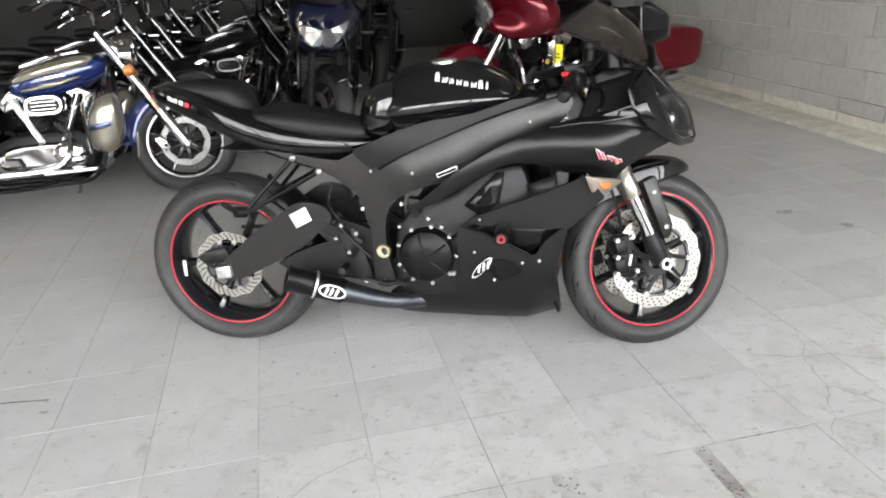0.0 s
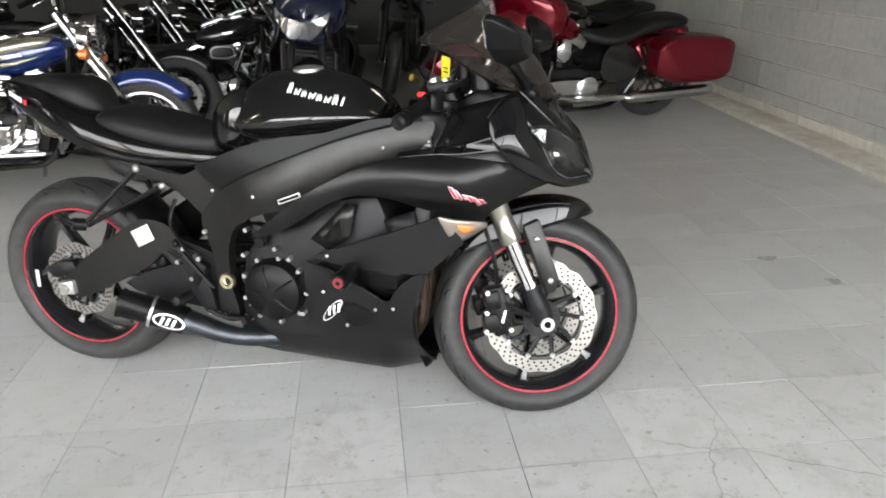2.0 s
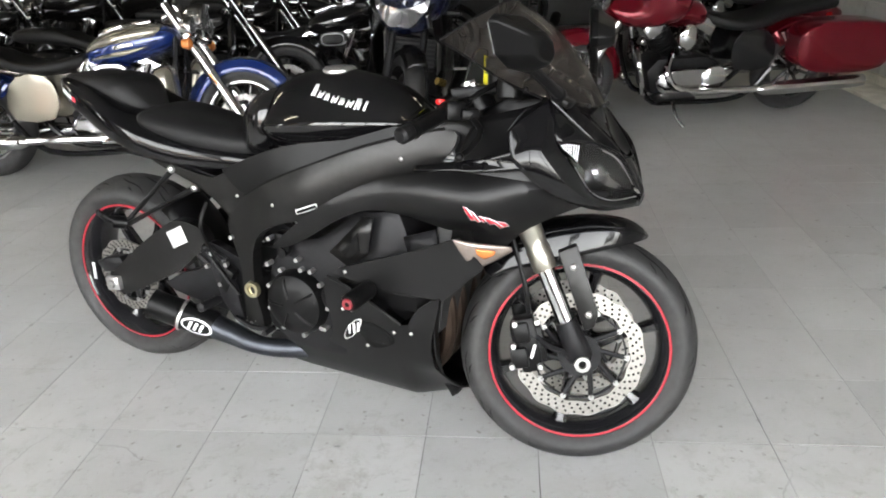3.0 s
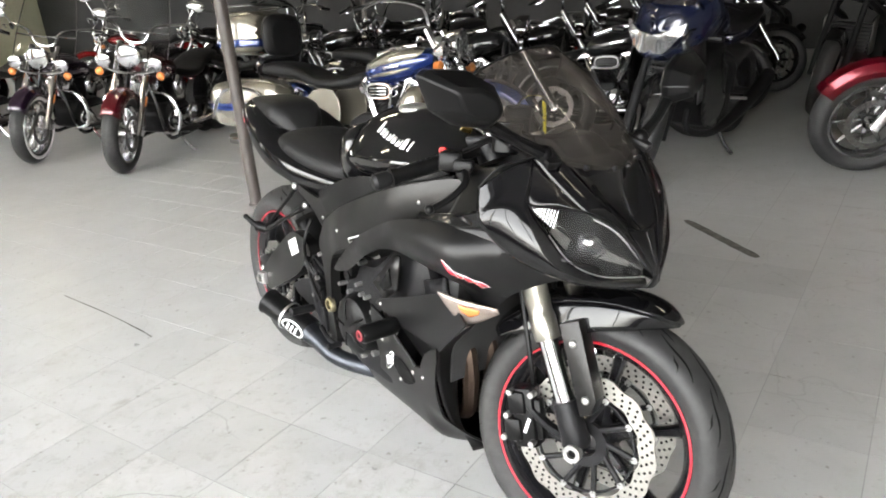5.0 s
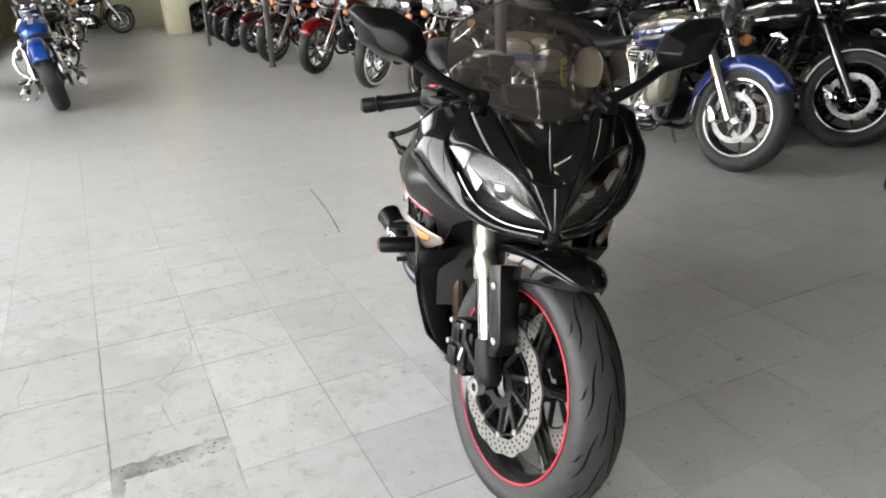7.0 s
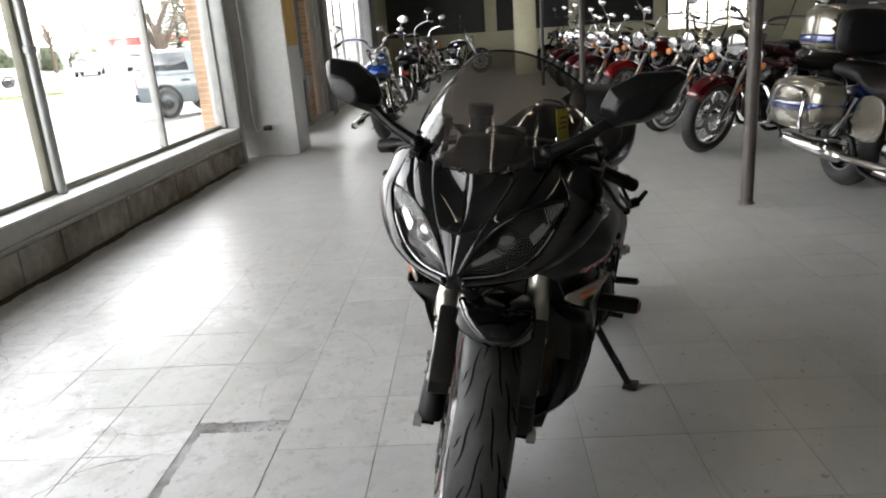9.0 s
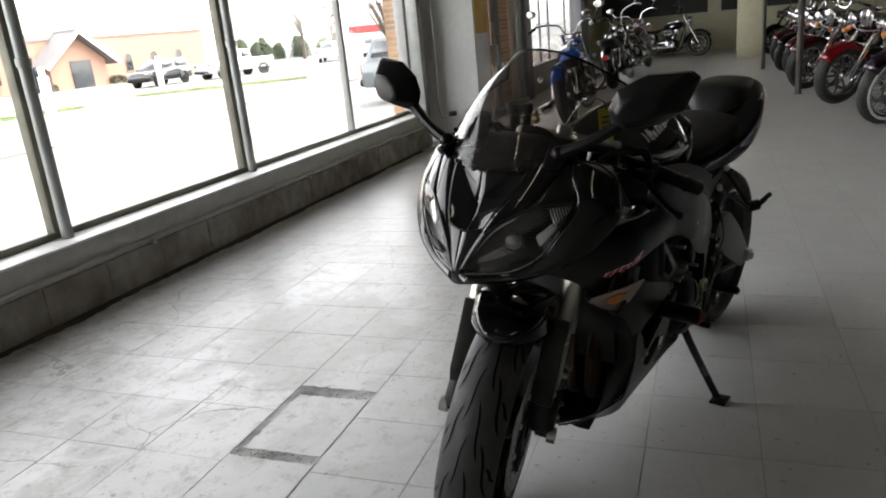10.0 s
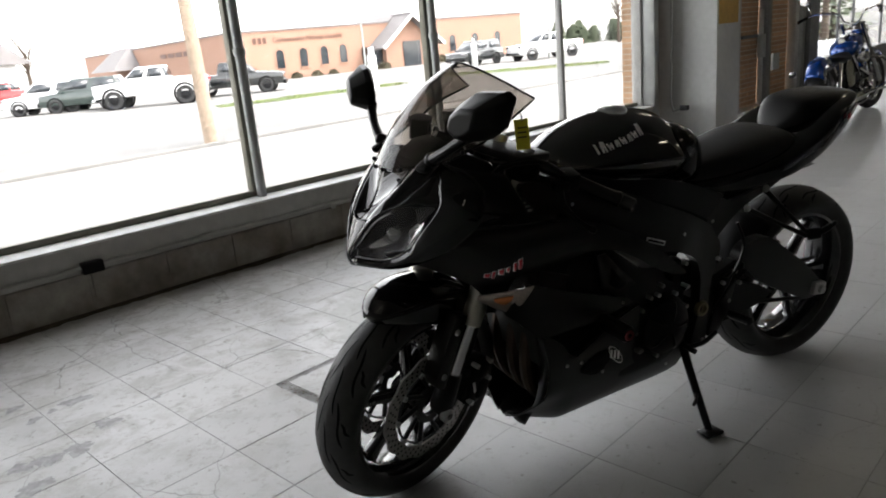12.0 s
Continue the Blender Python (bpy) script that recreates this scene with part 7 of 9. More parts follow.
    if not solo:
        part("tail_light", box(B(), (-0.36, 0, 0.52), (0.04, 0.1, 0.06), (0, -20, 0), 0.012), RED_LENS, rf, "red tail light")
    for s in (-1, 1):
        part("side_cover", panel([(0.28, 0.36), (0.52, 0.36), (0.56, 0.5), (0.5, 0.61), (0.33, 0.61), (0.25, 0.5)], lambda x, z: 0.15, 0.06, 2, s), second if second is P_SILVER else P_BLACK, bike, "painted side cover", solid=0.012, bevel=0.004)
        part("shock_absorber", cyl(B(), (0.02, s * 0.13, 0.34), (0.2, s * 0.13, 0.6), 0.024, seg=12), CHROME, bike, "chrome shock absorber")
        part("frame_tube", tube(B(), [(1.27, s * 0.05, 0.8), (1.24, s * 0.12, 0.5), (1.12, s * 0.14, 0.2), (0.9, s * 0.15, 0.16), (0.45, s * 0.15, 0.17), (0.25, s * 0.14, 0.35)], 0.018, 8), P_BLACK, bike)
        part("floorboard", box(B(), (1.02, s * 0.3, 0.25), (0.28, 0.11, 0.025), (s * -3, 0, 0), 0.01), CHROME if s < 0 else SATIN_BLACK, bike, "footboard")
        part("engine_guard", tube(B(), [(1.25, s * 0.08, 0.6), (1.28, s * 0.26, 0.56), (1.27, s * 0.33, 0.42), (1.22, s * 0.28, 0.28), (1.17, s * 0.13, 0.23)], 0.016, 8), shine, bike, "chrome engine guard")
        # exhaust
        ex = tube(B(), [(0.95, s * 0.1, 0.5), (1.02, s * 0.19, 0.38), (0.92, s * 0.22, 0.26), (0.6, s * 0.24, 0.25), (0.35, s * 0.26, 0.25)], 0.024, 10)
        exh = part("exhaust_pipe", ex, shine, bike, "chrome exhaust pipe")
        part("muffler", lathe(B(), [(0.02, 0), (0.042, 0.05), (0.046, 0.2), (0.046, 0.7), (0.04, 0.78), (0.036, 0.78), (0.03, 0.7), (0, 0.7)], (0.4, s * 0.26, 0.245), (-1, 0, 0.02), 22), shine, exh, "long chrome muffler")
        part("rear_signal", lathe(B(), [(0, -0.03), (0.03, -0.02), (0.032, 0.01), (0, 0.02)], (-0.33, s * 0.17, 0.6), (-1, 0, 0), 14), (AMBER if amber else DIMMED_CHROME) if not bags else RED_LENS, bike)
    # engine
    bm = B()
    prism(bm, [(0.62, 0.2), (0.6, 0.4), (0.72, 0.46), (1.06, 0.46), (1.14, 0.38), (1.1, 0.22), (0.9, 0.17)], -0.13, 0.13, 0.03)
    eng = part("engine_block", bm, DARK_METAL, bike, "V-twin engine cases")
    finned_cylinder(eng, (0.86, 0, 0.42), (0.72, 0, 0.7), 0.085)
    finned_cylinder(eng, (0.92, 0, 0.42), (1.1, 0, 0.7), 0.085)
    for s in (-1, 1):
        part("primary_cover" if s > 0 else "cam_cover", oval_cover(0.62, 1.08, 0.22, 0.4, s * 0.135, s * 0.19), shine, eng, "polished engine side cover")
        part("round_cover", lathe(B(), [(0, 0.03), (0.06, 0.028), (0.085, 0.015), (0.09, 0)], (0.68 if s > 0 else 1.0, s * 0.185, 0.32), (0, s, 0), 28), CHROME, eng)
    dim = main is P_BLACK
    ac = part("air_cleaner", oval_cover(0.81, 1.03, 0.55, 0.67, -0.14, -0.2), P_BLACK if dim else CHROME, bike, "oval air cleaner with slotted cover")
    part("air_cleaner_inset", oval_cover(0.835, 1.005, 0.572, 0.648, -0.198, -0.2035), SATIN_BLACK, ac, "black inset of the air cleaner")
    bm = B()
    for k in range(3):
        box(bm, (0.92, -0.205, 0.59 + 0.02 * k), (0.13, 0.006, 0.008), (0, 0, 0), 0.002)
    pieces("air_cleaner_bar", bm, DARK_METAL if dim else CHROME, ac)
    if lowers:
        for s in (-1, 1):
            bm = oval_loft([(1.14, 0.36, 0.5, 0.05), (1.18, 0.33, 0.6, 0.085), (1.25, 0.32, 0.66, 0.1), (1.31, 0.36, 0.66, 0.085), (1.34, 0.44, 0.62, 0.05)], 24, 3.2)
            bmesh.ops.translate(bm, vec=(0, s * 0.29, 0), verts=bm.verts)
            lw = part("leg_fairing", bm, second, bike, "silver and blue lower leg fairing", sub=1)
            bm = oval_loft([(1.155, 0.45, 0.5, 0.07), (1.18, 0.45, 0.5, 0.089), (1.25, 0.46, 0.51, 0.104), (1.31, 0.47, 0.52, 0.089)], 24, 4)
            bmesh.ops.translate(bm, vec=(0, s * 0.29, 0), verts=bm.verts)
            part("colour_band", bm, main, lw, sub=1)
            part("leg_fairing_guard", tube(B(), [(1.16, s * 0.4, 0.34), (1.16, s * 0.41, 0.6), (1.22, s * 0.4, 0.66)], 0.009, 8), CHROME, lw)
        part("mud_flap", box(B(), (1.36, -0.02, 0.33), (0.012, 0.2, 0.16), (0, 8, 0), 0.004), second, bike, "flat silver panel behind the front wheel")
    for k in range(2):
        part("push_rod_tube", cyl(B(), (0.87 - 0.02 * k, -0.13, 0.4), (0.76 - 0.03 * k, -0.11, 0.66), 0.012, seg=10), CHROME, eng)
        part("push_rod_tube", cyl(B(), (0.97 + 0.02 * k, -0.13, 0.4), (1.08 + 0.03 * k, -0.11, 0.66), 0.012, seg=10), CHROME, eng)
    part("horn_cover", ball(B(), (0.9, 0.17, 0.6), (0.07, 0.04, 0.09), 18, 10), second if second is P_SILVER else CHROME, bike)
    part("kickstand", tube(B(), [(0.95, 0.15, 0.2), (0.93, 0.22, 0.08), (0.9, 0.28, 0.025)], 0.012, 8), CHROME, bike)
    if bags:
        for s in (-1, 1):
            rows = [(-0.46, 0.44, 0.62, 0.1), (-0.42, 0.36, 0.67, 0.115), (-0.2, 0.34, 0.7, 0.125), (0.1, 0.36, 0.7, 0.12), (0.2, 0.42, 0.66, 0.1), (0.22, 0.48, 0.6, 0.08)]
            bm = oval_loft(rows, 28, 4.0 if guards else 6.5)
            bmesh.ops.translate(bm, vec=(0, s * 0.28, 0), verts=bm.verts)
            bag = part("saddlebag", bm, second, bike, "painted hard saddlebag", sub=1)
            if not guards:
                continue
            bm = oval_loft([(x, lo + (hi - lo) * 0.34, lo + (hi - lo) * 0.56, w + 0.004) for x, lo, hi, w in rows], 24, 5.0)
            bmesh.ops.translate(bm, vec=(0, s * 0.28, 0), verts=bm.verts)
            part("colour_band", bm, main, bag, "blue stripe round the saddlebag", sub=1)
            if guards:
                part("bag_guard", tube(B(), [(0.22, s * 0.2, 0.32), (0.12, s * 0.4, 0.36), (0.1, s * 0.41, 0.58), (-0.1, s * 0.41, 0.63), (-0.3, s * 0.4, 0.6), (-0.42, s * 0.39, 0.42)], 0.012, 8), CHROME, bike, "chrome saddlebag guard")
    if box_top:
        tb = part("top_box", oval_loft([(-0.52, 0.86, 1.1, 0.2), (-0.48, 0.84, 1.15, 0.24), (-0.25, 0.84, 1.17, 0.25), (-0.1, 0.86, 1.14, 0.22)], 28, 4.5), second, bike, "silver and blue top box with backrest", sub=1)
        part("lower_shell", oval_loft([(-0.53, 0.9, 0.97, 0.2), (-0.48, 0.9, 0.97, 0.246), (-0.25, 0.9, 0.97, 0.256), (-0.09, 0.9, 0.97, 0.225)], 28, 6), main, tb, "blue stripe round the top box", sub=1)
        part("backrest", oval_loft([(-0.1, 0.84, 1.12, 0.19), (-0.05, 0.83, 1.14, 0.2), (0.0, 0.84, 1.1, 0.17)], 20, 3.5), SEAT_VINYL, tb, "black backrest pad", sub=1)
        part("rack", tube(B(), [(-0.45, -0.2, 1.18), (-0.15, -0.2, 1.19), (-0.15, 0.2, 1.19), (-0.45, 0.2, 1.18)], 0.009, 8, 2), CHROME, tb)
    return bike


def oval_cover(x0, x1, z0, z1, y0, y1):
    bm = B()
    cx, cz, a, b = (x0 + x1) / 2, (z0 + z1) / 2, (x1 - x0) / 2, (z1 - z0) / 2
    rings = []
    for y, k in ((y0, 1.0), (y0 + (y1 - y0) * 0.7, 0.98), (y1, 0.86)):
        rings.append([(cx + a * k * math.copysign(abs(math.cos(t)) ** 0.6, math.cos(t)), y, cz + b * k * math.copysign(abs(math.sin(t)) ** 0.7, math.sin(t))) for t in np.linspace(0, 2 * math.pi, 29)[:-1]])
    return loft(bm, rings)


def facing(fx, fy, heading, lean=6.0, wheelbase=1.62):
    """The pose of a bike whose front wheel touches the floor at (fx, fy)."""
    k = 0.94 if wheelbase == 1.62 else 1.0
    w = wheelbase * k
    return stand_at(fx - w * math.cos(radians(heading)), fy - w * math.sin(radians(heading)), heading, lean) @ Matrix.Scale(k, 4)


ROW = "row of parked cruisers"
cruiser("touring_motorcycle", "blue and silver touring cruiser with hard bags and top box", facing(-0.44, 4.17, 2.5), P_BLUE, P_SILVER, bags=True, lowers=True, box_top=True, fairing=False, spots=True, steer=6, floor_wheel=(0.315, 0.3))
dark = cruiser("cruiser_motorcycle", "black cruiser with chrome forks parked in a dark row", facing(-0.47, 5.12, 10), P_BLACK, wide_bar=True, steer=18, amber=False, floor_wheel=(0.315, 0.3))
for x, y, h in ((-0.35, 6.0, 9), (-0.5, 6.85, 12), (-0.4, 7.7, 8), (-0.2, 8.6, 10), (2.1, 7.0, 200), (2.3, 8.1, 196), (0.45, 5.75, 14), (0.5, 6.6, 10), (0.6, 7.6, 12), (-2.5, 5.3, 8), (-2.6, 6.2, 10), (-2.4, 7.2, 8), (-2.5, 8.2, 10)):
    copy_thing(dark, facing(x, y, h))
cruiser("touring_motorcycle", "dark red touring motorcycle with fork fairing and hard saddlebags", stand_at(2.94, 5.47, 194, 6) @ Matrix.Scale(0.96, 4), P_RED, P_RED, bags=True, guards=False, fairing=True, floor_wheel=(0.315, 0.3), spots=False, steer=10, amber=False)
tagged(cruiser("cruiser_motorcycle", "maroon cruiser with tall windshield and chrome spot lamps", facing(-3.33, 3.66, -62), P_MAROON, screen=True, wire=True, steer=8), group=ROW)
tagged(cruiser("cruiser_motorcycle", "purple cruiser with windshield and whitewall tyres", facing(-4.53, 3.62, -62), P_PURPLE, screen=True, wire=True, whitewall=True, steer=8), group=ROW)
red = tagged(cruiser("cruiser_motorcycle", "bright red cruiser with chrome forks and headlight", facing(-5.92, 3.46, -62), paint("bright_red_paint", (0.2, 0.006, 0.008)), wide_bar=True, steer=8), group=ROW)
pale = tagged(cruiser("cruiser_motorcycle", "black and chrome cruiser in the row", facing(-7.4, 3.33, -64), P_MAROON, spots=True, steer=8), group=ROW)
for k, (x, y) in enumerate(((-8.7, 3.3), (-9.85, 3.25), (-11.0, 3.3), (-12.1, 3.35))):
    tagged(copy_thing(dark if k % 2 else pale, facing(x, y, -66 + k)), group=ROW)
for x, y, h in ((-13.9, 3.3, -70), (-14.9, 3.8, -80), (-3.6, 6.6, -120), (-5.2, 6.9, -118), (-6.9, 6.8, -120)):
    copy_thing(dark, facing(x, y, h))
copy_thing(red, facing(-8.6, 6.6, -118))
# low bikes by the windows
cruiser("cruiser_motorcycle", "bright blue custom cruiser seen from behind by the entrance", stand_at(-5.3, 0.82, 181, 10) @ Matrix.Scale(0.94, 4), P_BRIGHT_BLUE, spots=False, floor_wheel=(0.33, 0.33), amber=False, solo=True, steer=-12)
copy_thing(dark, stand_at(-8.9, 0.85, 177, 7))
copy_thing(pale, stand_at(-11.2, 0.8, 170, 7))
copy_thing(dark, facing(-14.9, 2.05, 75))


def naked_bike(name, label, m, main, steer=0.0, half_fairing=True):
    """A road bike with a half fairing and a wide headlight; x forward from the rear axle."""
    bike = thing(name, label, "motorcycle", m)
    af, ar, RF = Vector((1.43, 0, 0.3)), Vector((0, 0, 0.31)), 0.3
    rake = radians(25)
    axis = Vector((-math.sin(rake), 0, math.cos(rake)))
    turn = about(af - Vector((math.cos(rake), 0, math.sin(rake))) * 0.03, axis, steer)
    leg = lambda z, y, fore=0.0: af + axis * ((z - RF) / math.cos(rake)) + Vector((math.cos(rake) * fore, y, math.sin(rake) * fore))
    sport_wheel_plain(bike, af, RF, 0.06, turn, (-0.07, 0.07))
    sport_wheel_plain(bike, ar, 0.31, 0.085, None, (-0.09,))
    for s in (-1, 1):
        f = part("fork_leg", cyl(B(), leg(0.29, s * 0.1), leg(0.55, s * 0.1), 0.028, seg=16), DARK_METAL, bike, "dark fork leg", xf=turn)
        part("fork_tube", cyl(B(), leg(0.54, s * 0.1), leg(0.95, s * 0.1), 0.021, seg=16), DARK_METAL, f, xf=turn)
        bm = box(B(), leg(0.36, s * 0.085, -0.09), (0.05, 0.05, 0.12), (0, -15, 0), 0.01)
        part("brake_caliper", bm, SATIN_BLACK, bike, xf=turn)
    part("front_mudguard", arc_fender(af, 0.325, 0.07, 55, 150, 0.06), P_BLACK, bike, solid=0.004, xf=turn)
    if half_fairing:
        for s in (-1, 1):
            part("side_fairing", panel([(1.3, 0.86), (1.33, 0.72), (1.2, 0.6), (1.14, 0.42), (1.0, 0.28), (0.8, 0.26), (0.72, 0.36), (0.86, 0.5), (0.92, 0.66), (0.9, 0.8), (1.05, 0.88)], lambda x, z: 0.2 + 0.03 * math.sin(max(0, min(1, (z - 0.3) / 0.5)) * math.pi) - 0.5 * max(0, x - 1.2), 0.05, 2, s), P_BLACK, bike, "dark side fairing", solid=0.006)
        rings = []
        for x, k, dz in ((1.42, 0.25, -0.04), (1.4, 0.55, -0.02), (1.34, 0.82, 0.0), (1.24, 1.0, 0.03), (1.1, 1.0, 0.05), (0.95, 0.9, 0.02)):
            rings.append([(x - 0.08 * abs(math.cos(a)) + 0.05 * math.sin(a) * -1, 0.23 * k * math.copysign(abs(math.cos(a)) ** 0.8, math.cos(a)), 0.85 + dz + 0.2 * k * math.sin(a)) for a in np.linspace(0, 2 * math.pi, 29)[:-1]])
        nose = part("half_fairing", loft(B(), rings), main, bike, "dark blue half fairing", sub=1)
        hl = part("headlight", panel_front([(-0.16, 0.9), (-0.08, 0.85), (0, 0.835), (0.08, 0.85), (0.16, 0.9), (0.15, 0.85), (0.1, 0.775), (0.06, 0.74), (-0.06, 0.74), (-0.1, 0.775), (-0.15, 0.85)], lambda y, z: 1.432 - 1.6 * y * y - 0.25 * max(0, z - 0.84)), LAMP_GLASS, nose, "wide bright V-shaped headlight", solid=0.02, bevel=0.004)
        rows = [[(1.33 - 0.2 * u - 0.12 * v * v, v * 0.15, 0.98 + 0.2 * u) for v in np.linspace(-1, 1, 11)] for u in np.linspace(0, 1, 7)]
        part("windscreen", sheet(B(), rows), SMOKED, bike, "small tinted screen").visible_shadow = False
    part("handlebar", tube(B(), [(0.95, -0.36, 1.0), (1.08, -0.2, 1.02), (1.12, 0, 0.98), (1.08, 0.2, 1.02), (0.95, 0.36, 1.0)], 0.012, 8), SATIN_BLACK, bike, xf=turn)
    for s in (-1, 1):
        bm = tube(B(), [(1.2, s * 0.2, 1.0), (1.18, s * 0.28, 1.08), (1.16, s * 0.32, 1.12)], 0.009, 8)
        ball(bm, (1.16, s * 0.34, 1.13), (0.03, 0.07, 0.045), 16, 8)
        part("mirror", bm, SATIN_BLACK, bike, "black mirror")
        part("turn_signal", box(B(), (1.25, s * 0.28, 0.82), (0.05, 0.08, 0.03), (0, 0, 0), 0.01), SATIN_BLACK, bike)
        part("frame_spar", tube(B(), [(1.15, s * 0.06, 0.85), (0.95, s * 0.16, 0.72), (0.6, s * 0.17, 0.6), (0.5, s * 0.15, 0.4)], 0.03, 8), DARK_METAL, bike)
        part("exhaust_pipe", tube(B(), [(0.95, s * 0.08, 0.4), (1.0, s * 0.1, 0.25), (0.7, s * 0.16, 0.18), (0.3, s * 0.2, 0.28), (-0.1, s * 0.21, 0.42)], [0.02, 0.02, 0.025, 0.045, 0.05], 12), DARK_METAL, bike)
        part("footrest", cyl(B(), (0.5, s * 0.17, 0.36), (0.5, s * 0.27, 0.37), 0.01, seg=10), ALUMINIUM, bike)
        part("swingarm", tube(B(), [(0, s * 0.12, 0.31), (0.3, s * 0.12, 0.37), (0.52, s * 0.1, 0.42)], 0.026, 8), DARK_METAL, bike)
        part("radiator_guard", panel([(1.02, 0.7), (1.12, 0.66), (1.08, 0.42), (0.98, 0.44)], lambda x, z: 0.17, 0.06, 0, s), ALUMINIUM, bike, solid=0.008)
    part("fuel_tank", oval_loft([(0.5, 0.74, 0.83, 0.09), (0.58, 0.73, 0.9, 0.13), (0.75, 0.74, 0.97, 0.16), (0.92, 0.78, 0.97, 0.15), (1.04, 0.82, 0.93, 0.09)], 26, 2.5), main, bike, "painted fuel tank", sub=1)
    part("seat", oval_loft([(-0.2, 0.8, 0.88, 0.09), (0.0, 0.77, 0.86, 0.13), (0.25, 0.72, 0.8, 0.14), (0.5, 0.73, 0.8, 0.1)], 22, 3), SEAT_VINYL, bike, sub=1)
    part("tail_fairing", oval_loft([(-0.3, 0.8, 0.85, 0.05), (-0.15, 0.72, 0.83, 0.1), (0.15, 0.66, 0.76, 0.12), (0.4, 0.64, 0.74, 0.1)], 22, 3), main, bike, sub=1)
    bm = B()
    prism(bm, [(0.55, 0.25), (0.58, 0.55), (0.75, 0.62), (1.0, 0.62), (1.05, 0.45), (0.9, 0.24)], -0.16, 0.16, 0.03)
    part("engine_block", bm, DARK_METAL, bike)
    bm = B()
    for k in range(9):
        box(bm, (1.09 - 0.006 * k, 0, 0.44 + 0.026 * k), (0.03, 0.3, 0.012), (0, -10, 0))
    pieces("radiator_fin", bm, RADIATOR, bike)
    part("side_stand", tube(B(), [(0.6, 0.12, 0.26), (0.6, 0.2, 0.1), (0.6, 0.27, 0.03)], 0.012, 8), DARK_METAL, bike)
    return bike


def panel_front(outline, xf):
    """A plate facing forward: an outline in y and z, bulged to x = xf(y, z)."""
    bm = bmesh.new()
    bm.faces.new([bm.verts.new((0, y, z)) for y, z in outline])
    for axis, k in ((1, 0), (2, 1)):
        lo, hi = min(p[k] for p in outline), max(p[k] for p in outline)
        for i in range(1, 9):
            co, no = [0, 0, 0], [0, 0, 0]
            co[axis], no[axis] = lo + (hi - lo) * i / 9, 1
            bmesh.ops.bisect_plane(bm, geom=bm.verts[:] + bm.edges[:] + bm.faces[:], plane_co=co, plane_no=no, dist=1e-5)
    bmesh.ops.triangulate(bm, faces=[f for f in bm.faces if len(f.verts) > 4])
    for v in bm.verts:
        v.co.x = xf(v.co.y, v.co.z)
    return bm


def sport_wheel_plain(owner, c, R, w, xf, discs):
    rim = R - 0.09
    part("tyre", lathe(B(), tyre_profile(R, w, rim), c, seg=56), RUBBER, owner, xf=xf, sharp=60)
    r = part("wheel_rim", lathe(B(), [(rim + 0.004, -w * 0.8), (rim - 0.01, -w * 0.8), (rim - 0.026, 0), (rim - 0.01, w * 0.8), (rim + 0.004, w * 0.8), (rim - 0.006, 0)], c, closed=True, seg=48), BLACK_RIM, owner, xf=xf)
    bm = lathe(B(), [(0, -w * 0.8), (0.035, -w * 0.8), (0.035, w * 0.8), (0, w * 0.8)], c, seg=20)
    for i in range(5):
        a = 2 * math.pi * i / 5 + 0.3
        cyl(bm, Vector(c), Vector(c) + Vector(((rim - 0.02) * math.cos(a), 0, (rim - 0.02) * math.sin(a))), 0.02, 0.014, seg=8)
    part("spoke_set", bm, BLACK_RIM, r, xf=xf)
    for y in discs:
        part("brake_disc", lathe(B(), [(0.1, y - 0.003), (0.15, y - 0.003), (0.15, y + 0.003), (0.1, y + 0.003)], (c[0], 0, c[2]), closed=True, seg=40), DISC_STEEL, owner, xf=xf)


def front_at(fx, fy, heading, wheelbase, lean=6.0):
    return facing(fx, fy, heading, lean, wheelbase)


naked_bike("road_motorcycle", "dark blue road motorcycle with half fairing and wide headlight", front_at(0.34, 4.5, -96, 1.43), P_NAVY, steer=32)
black_naked = naked_bike("road_motorcycle", "black road motorcycle parked in the dark row", front_at(1.0, 6.6, -100, 1.43), P_BLACK, steer=10, half_fairing=False)
copy_thing(black_naked, front_at(0.1, 7.6, -95, 1.43))

# ---------------------------------------------------------------- outside the windows
LOW = -0.8
ASPHALT = material("pale_dry_asphalt", (0.135, 0.134, 0.13), 0.9, vary=0.1, scale=3, stain=(0.1, 0.098, 0.094), stain_amount=0.6, stain_scale=0.35, bump=0.2, bump_scale=60, where="world")
PAVING = material("pale_concrete_paving", (0.18, 0.176, 0.168), 0.9, vary=0.08, scale=2, stain=(0.12, 0.116, 0.108), stain_amount=0.6, stain_scale=0.3, bump=0.2, where="world")
GRASS = material("dry_spring_grass", (0.11, 0.15, 0.045), 0.95, vary=0.3, scale=6, stain=(0.2, 0.17, 0.08), stain_amount=0.6, stain_scale=0.6, bump=0.6, bump_scale=30, where="world")
FAR_BRICK = material("orange_brick_wall", (0.3, 0.175, 0.125), 0.85, vary=0.14, scale=9, stain=(0.3, 0.17, 0.12), stain_amount=0.4, stain_scale=0.3, bump=0.3, bump_scale=20, where="world")
SHINGLE = material("grey_shingle", (0.17, 0.16, 0.16), 0.9, vary=0.2, scale=8, where="world")
WHITE_TRIM = material("white_trim", (0.7, 0.7, 0.68), 0.6)
DARK_GLASS = material("dark_window_glass", (0.02, 0.025, 0.03), 0.06, spec=0.8)
WOOD_POLE = material("weathered_pole_wood", (0.3, 0.23, 0.17), 0.9, vary=0.25, scale=14, bump=0.5, bump_scale=40)
BARK = material("bark", (0.08, 0.06, 0.045), 0.95, vary=0.3)
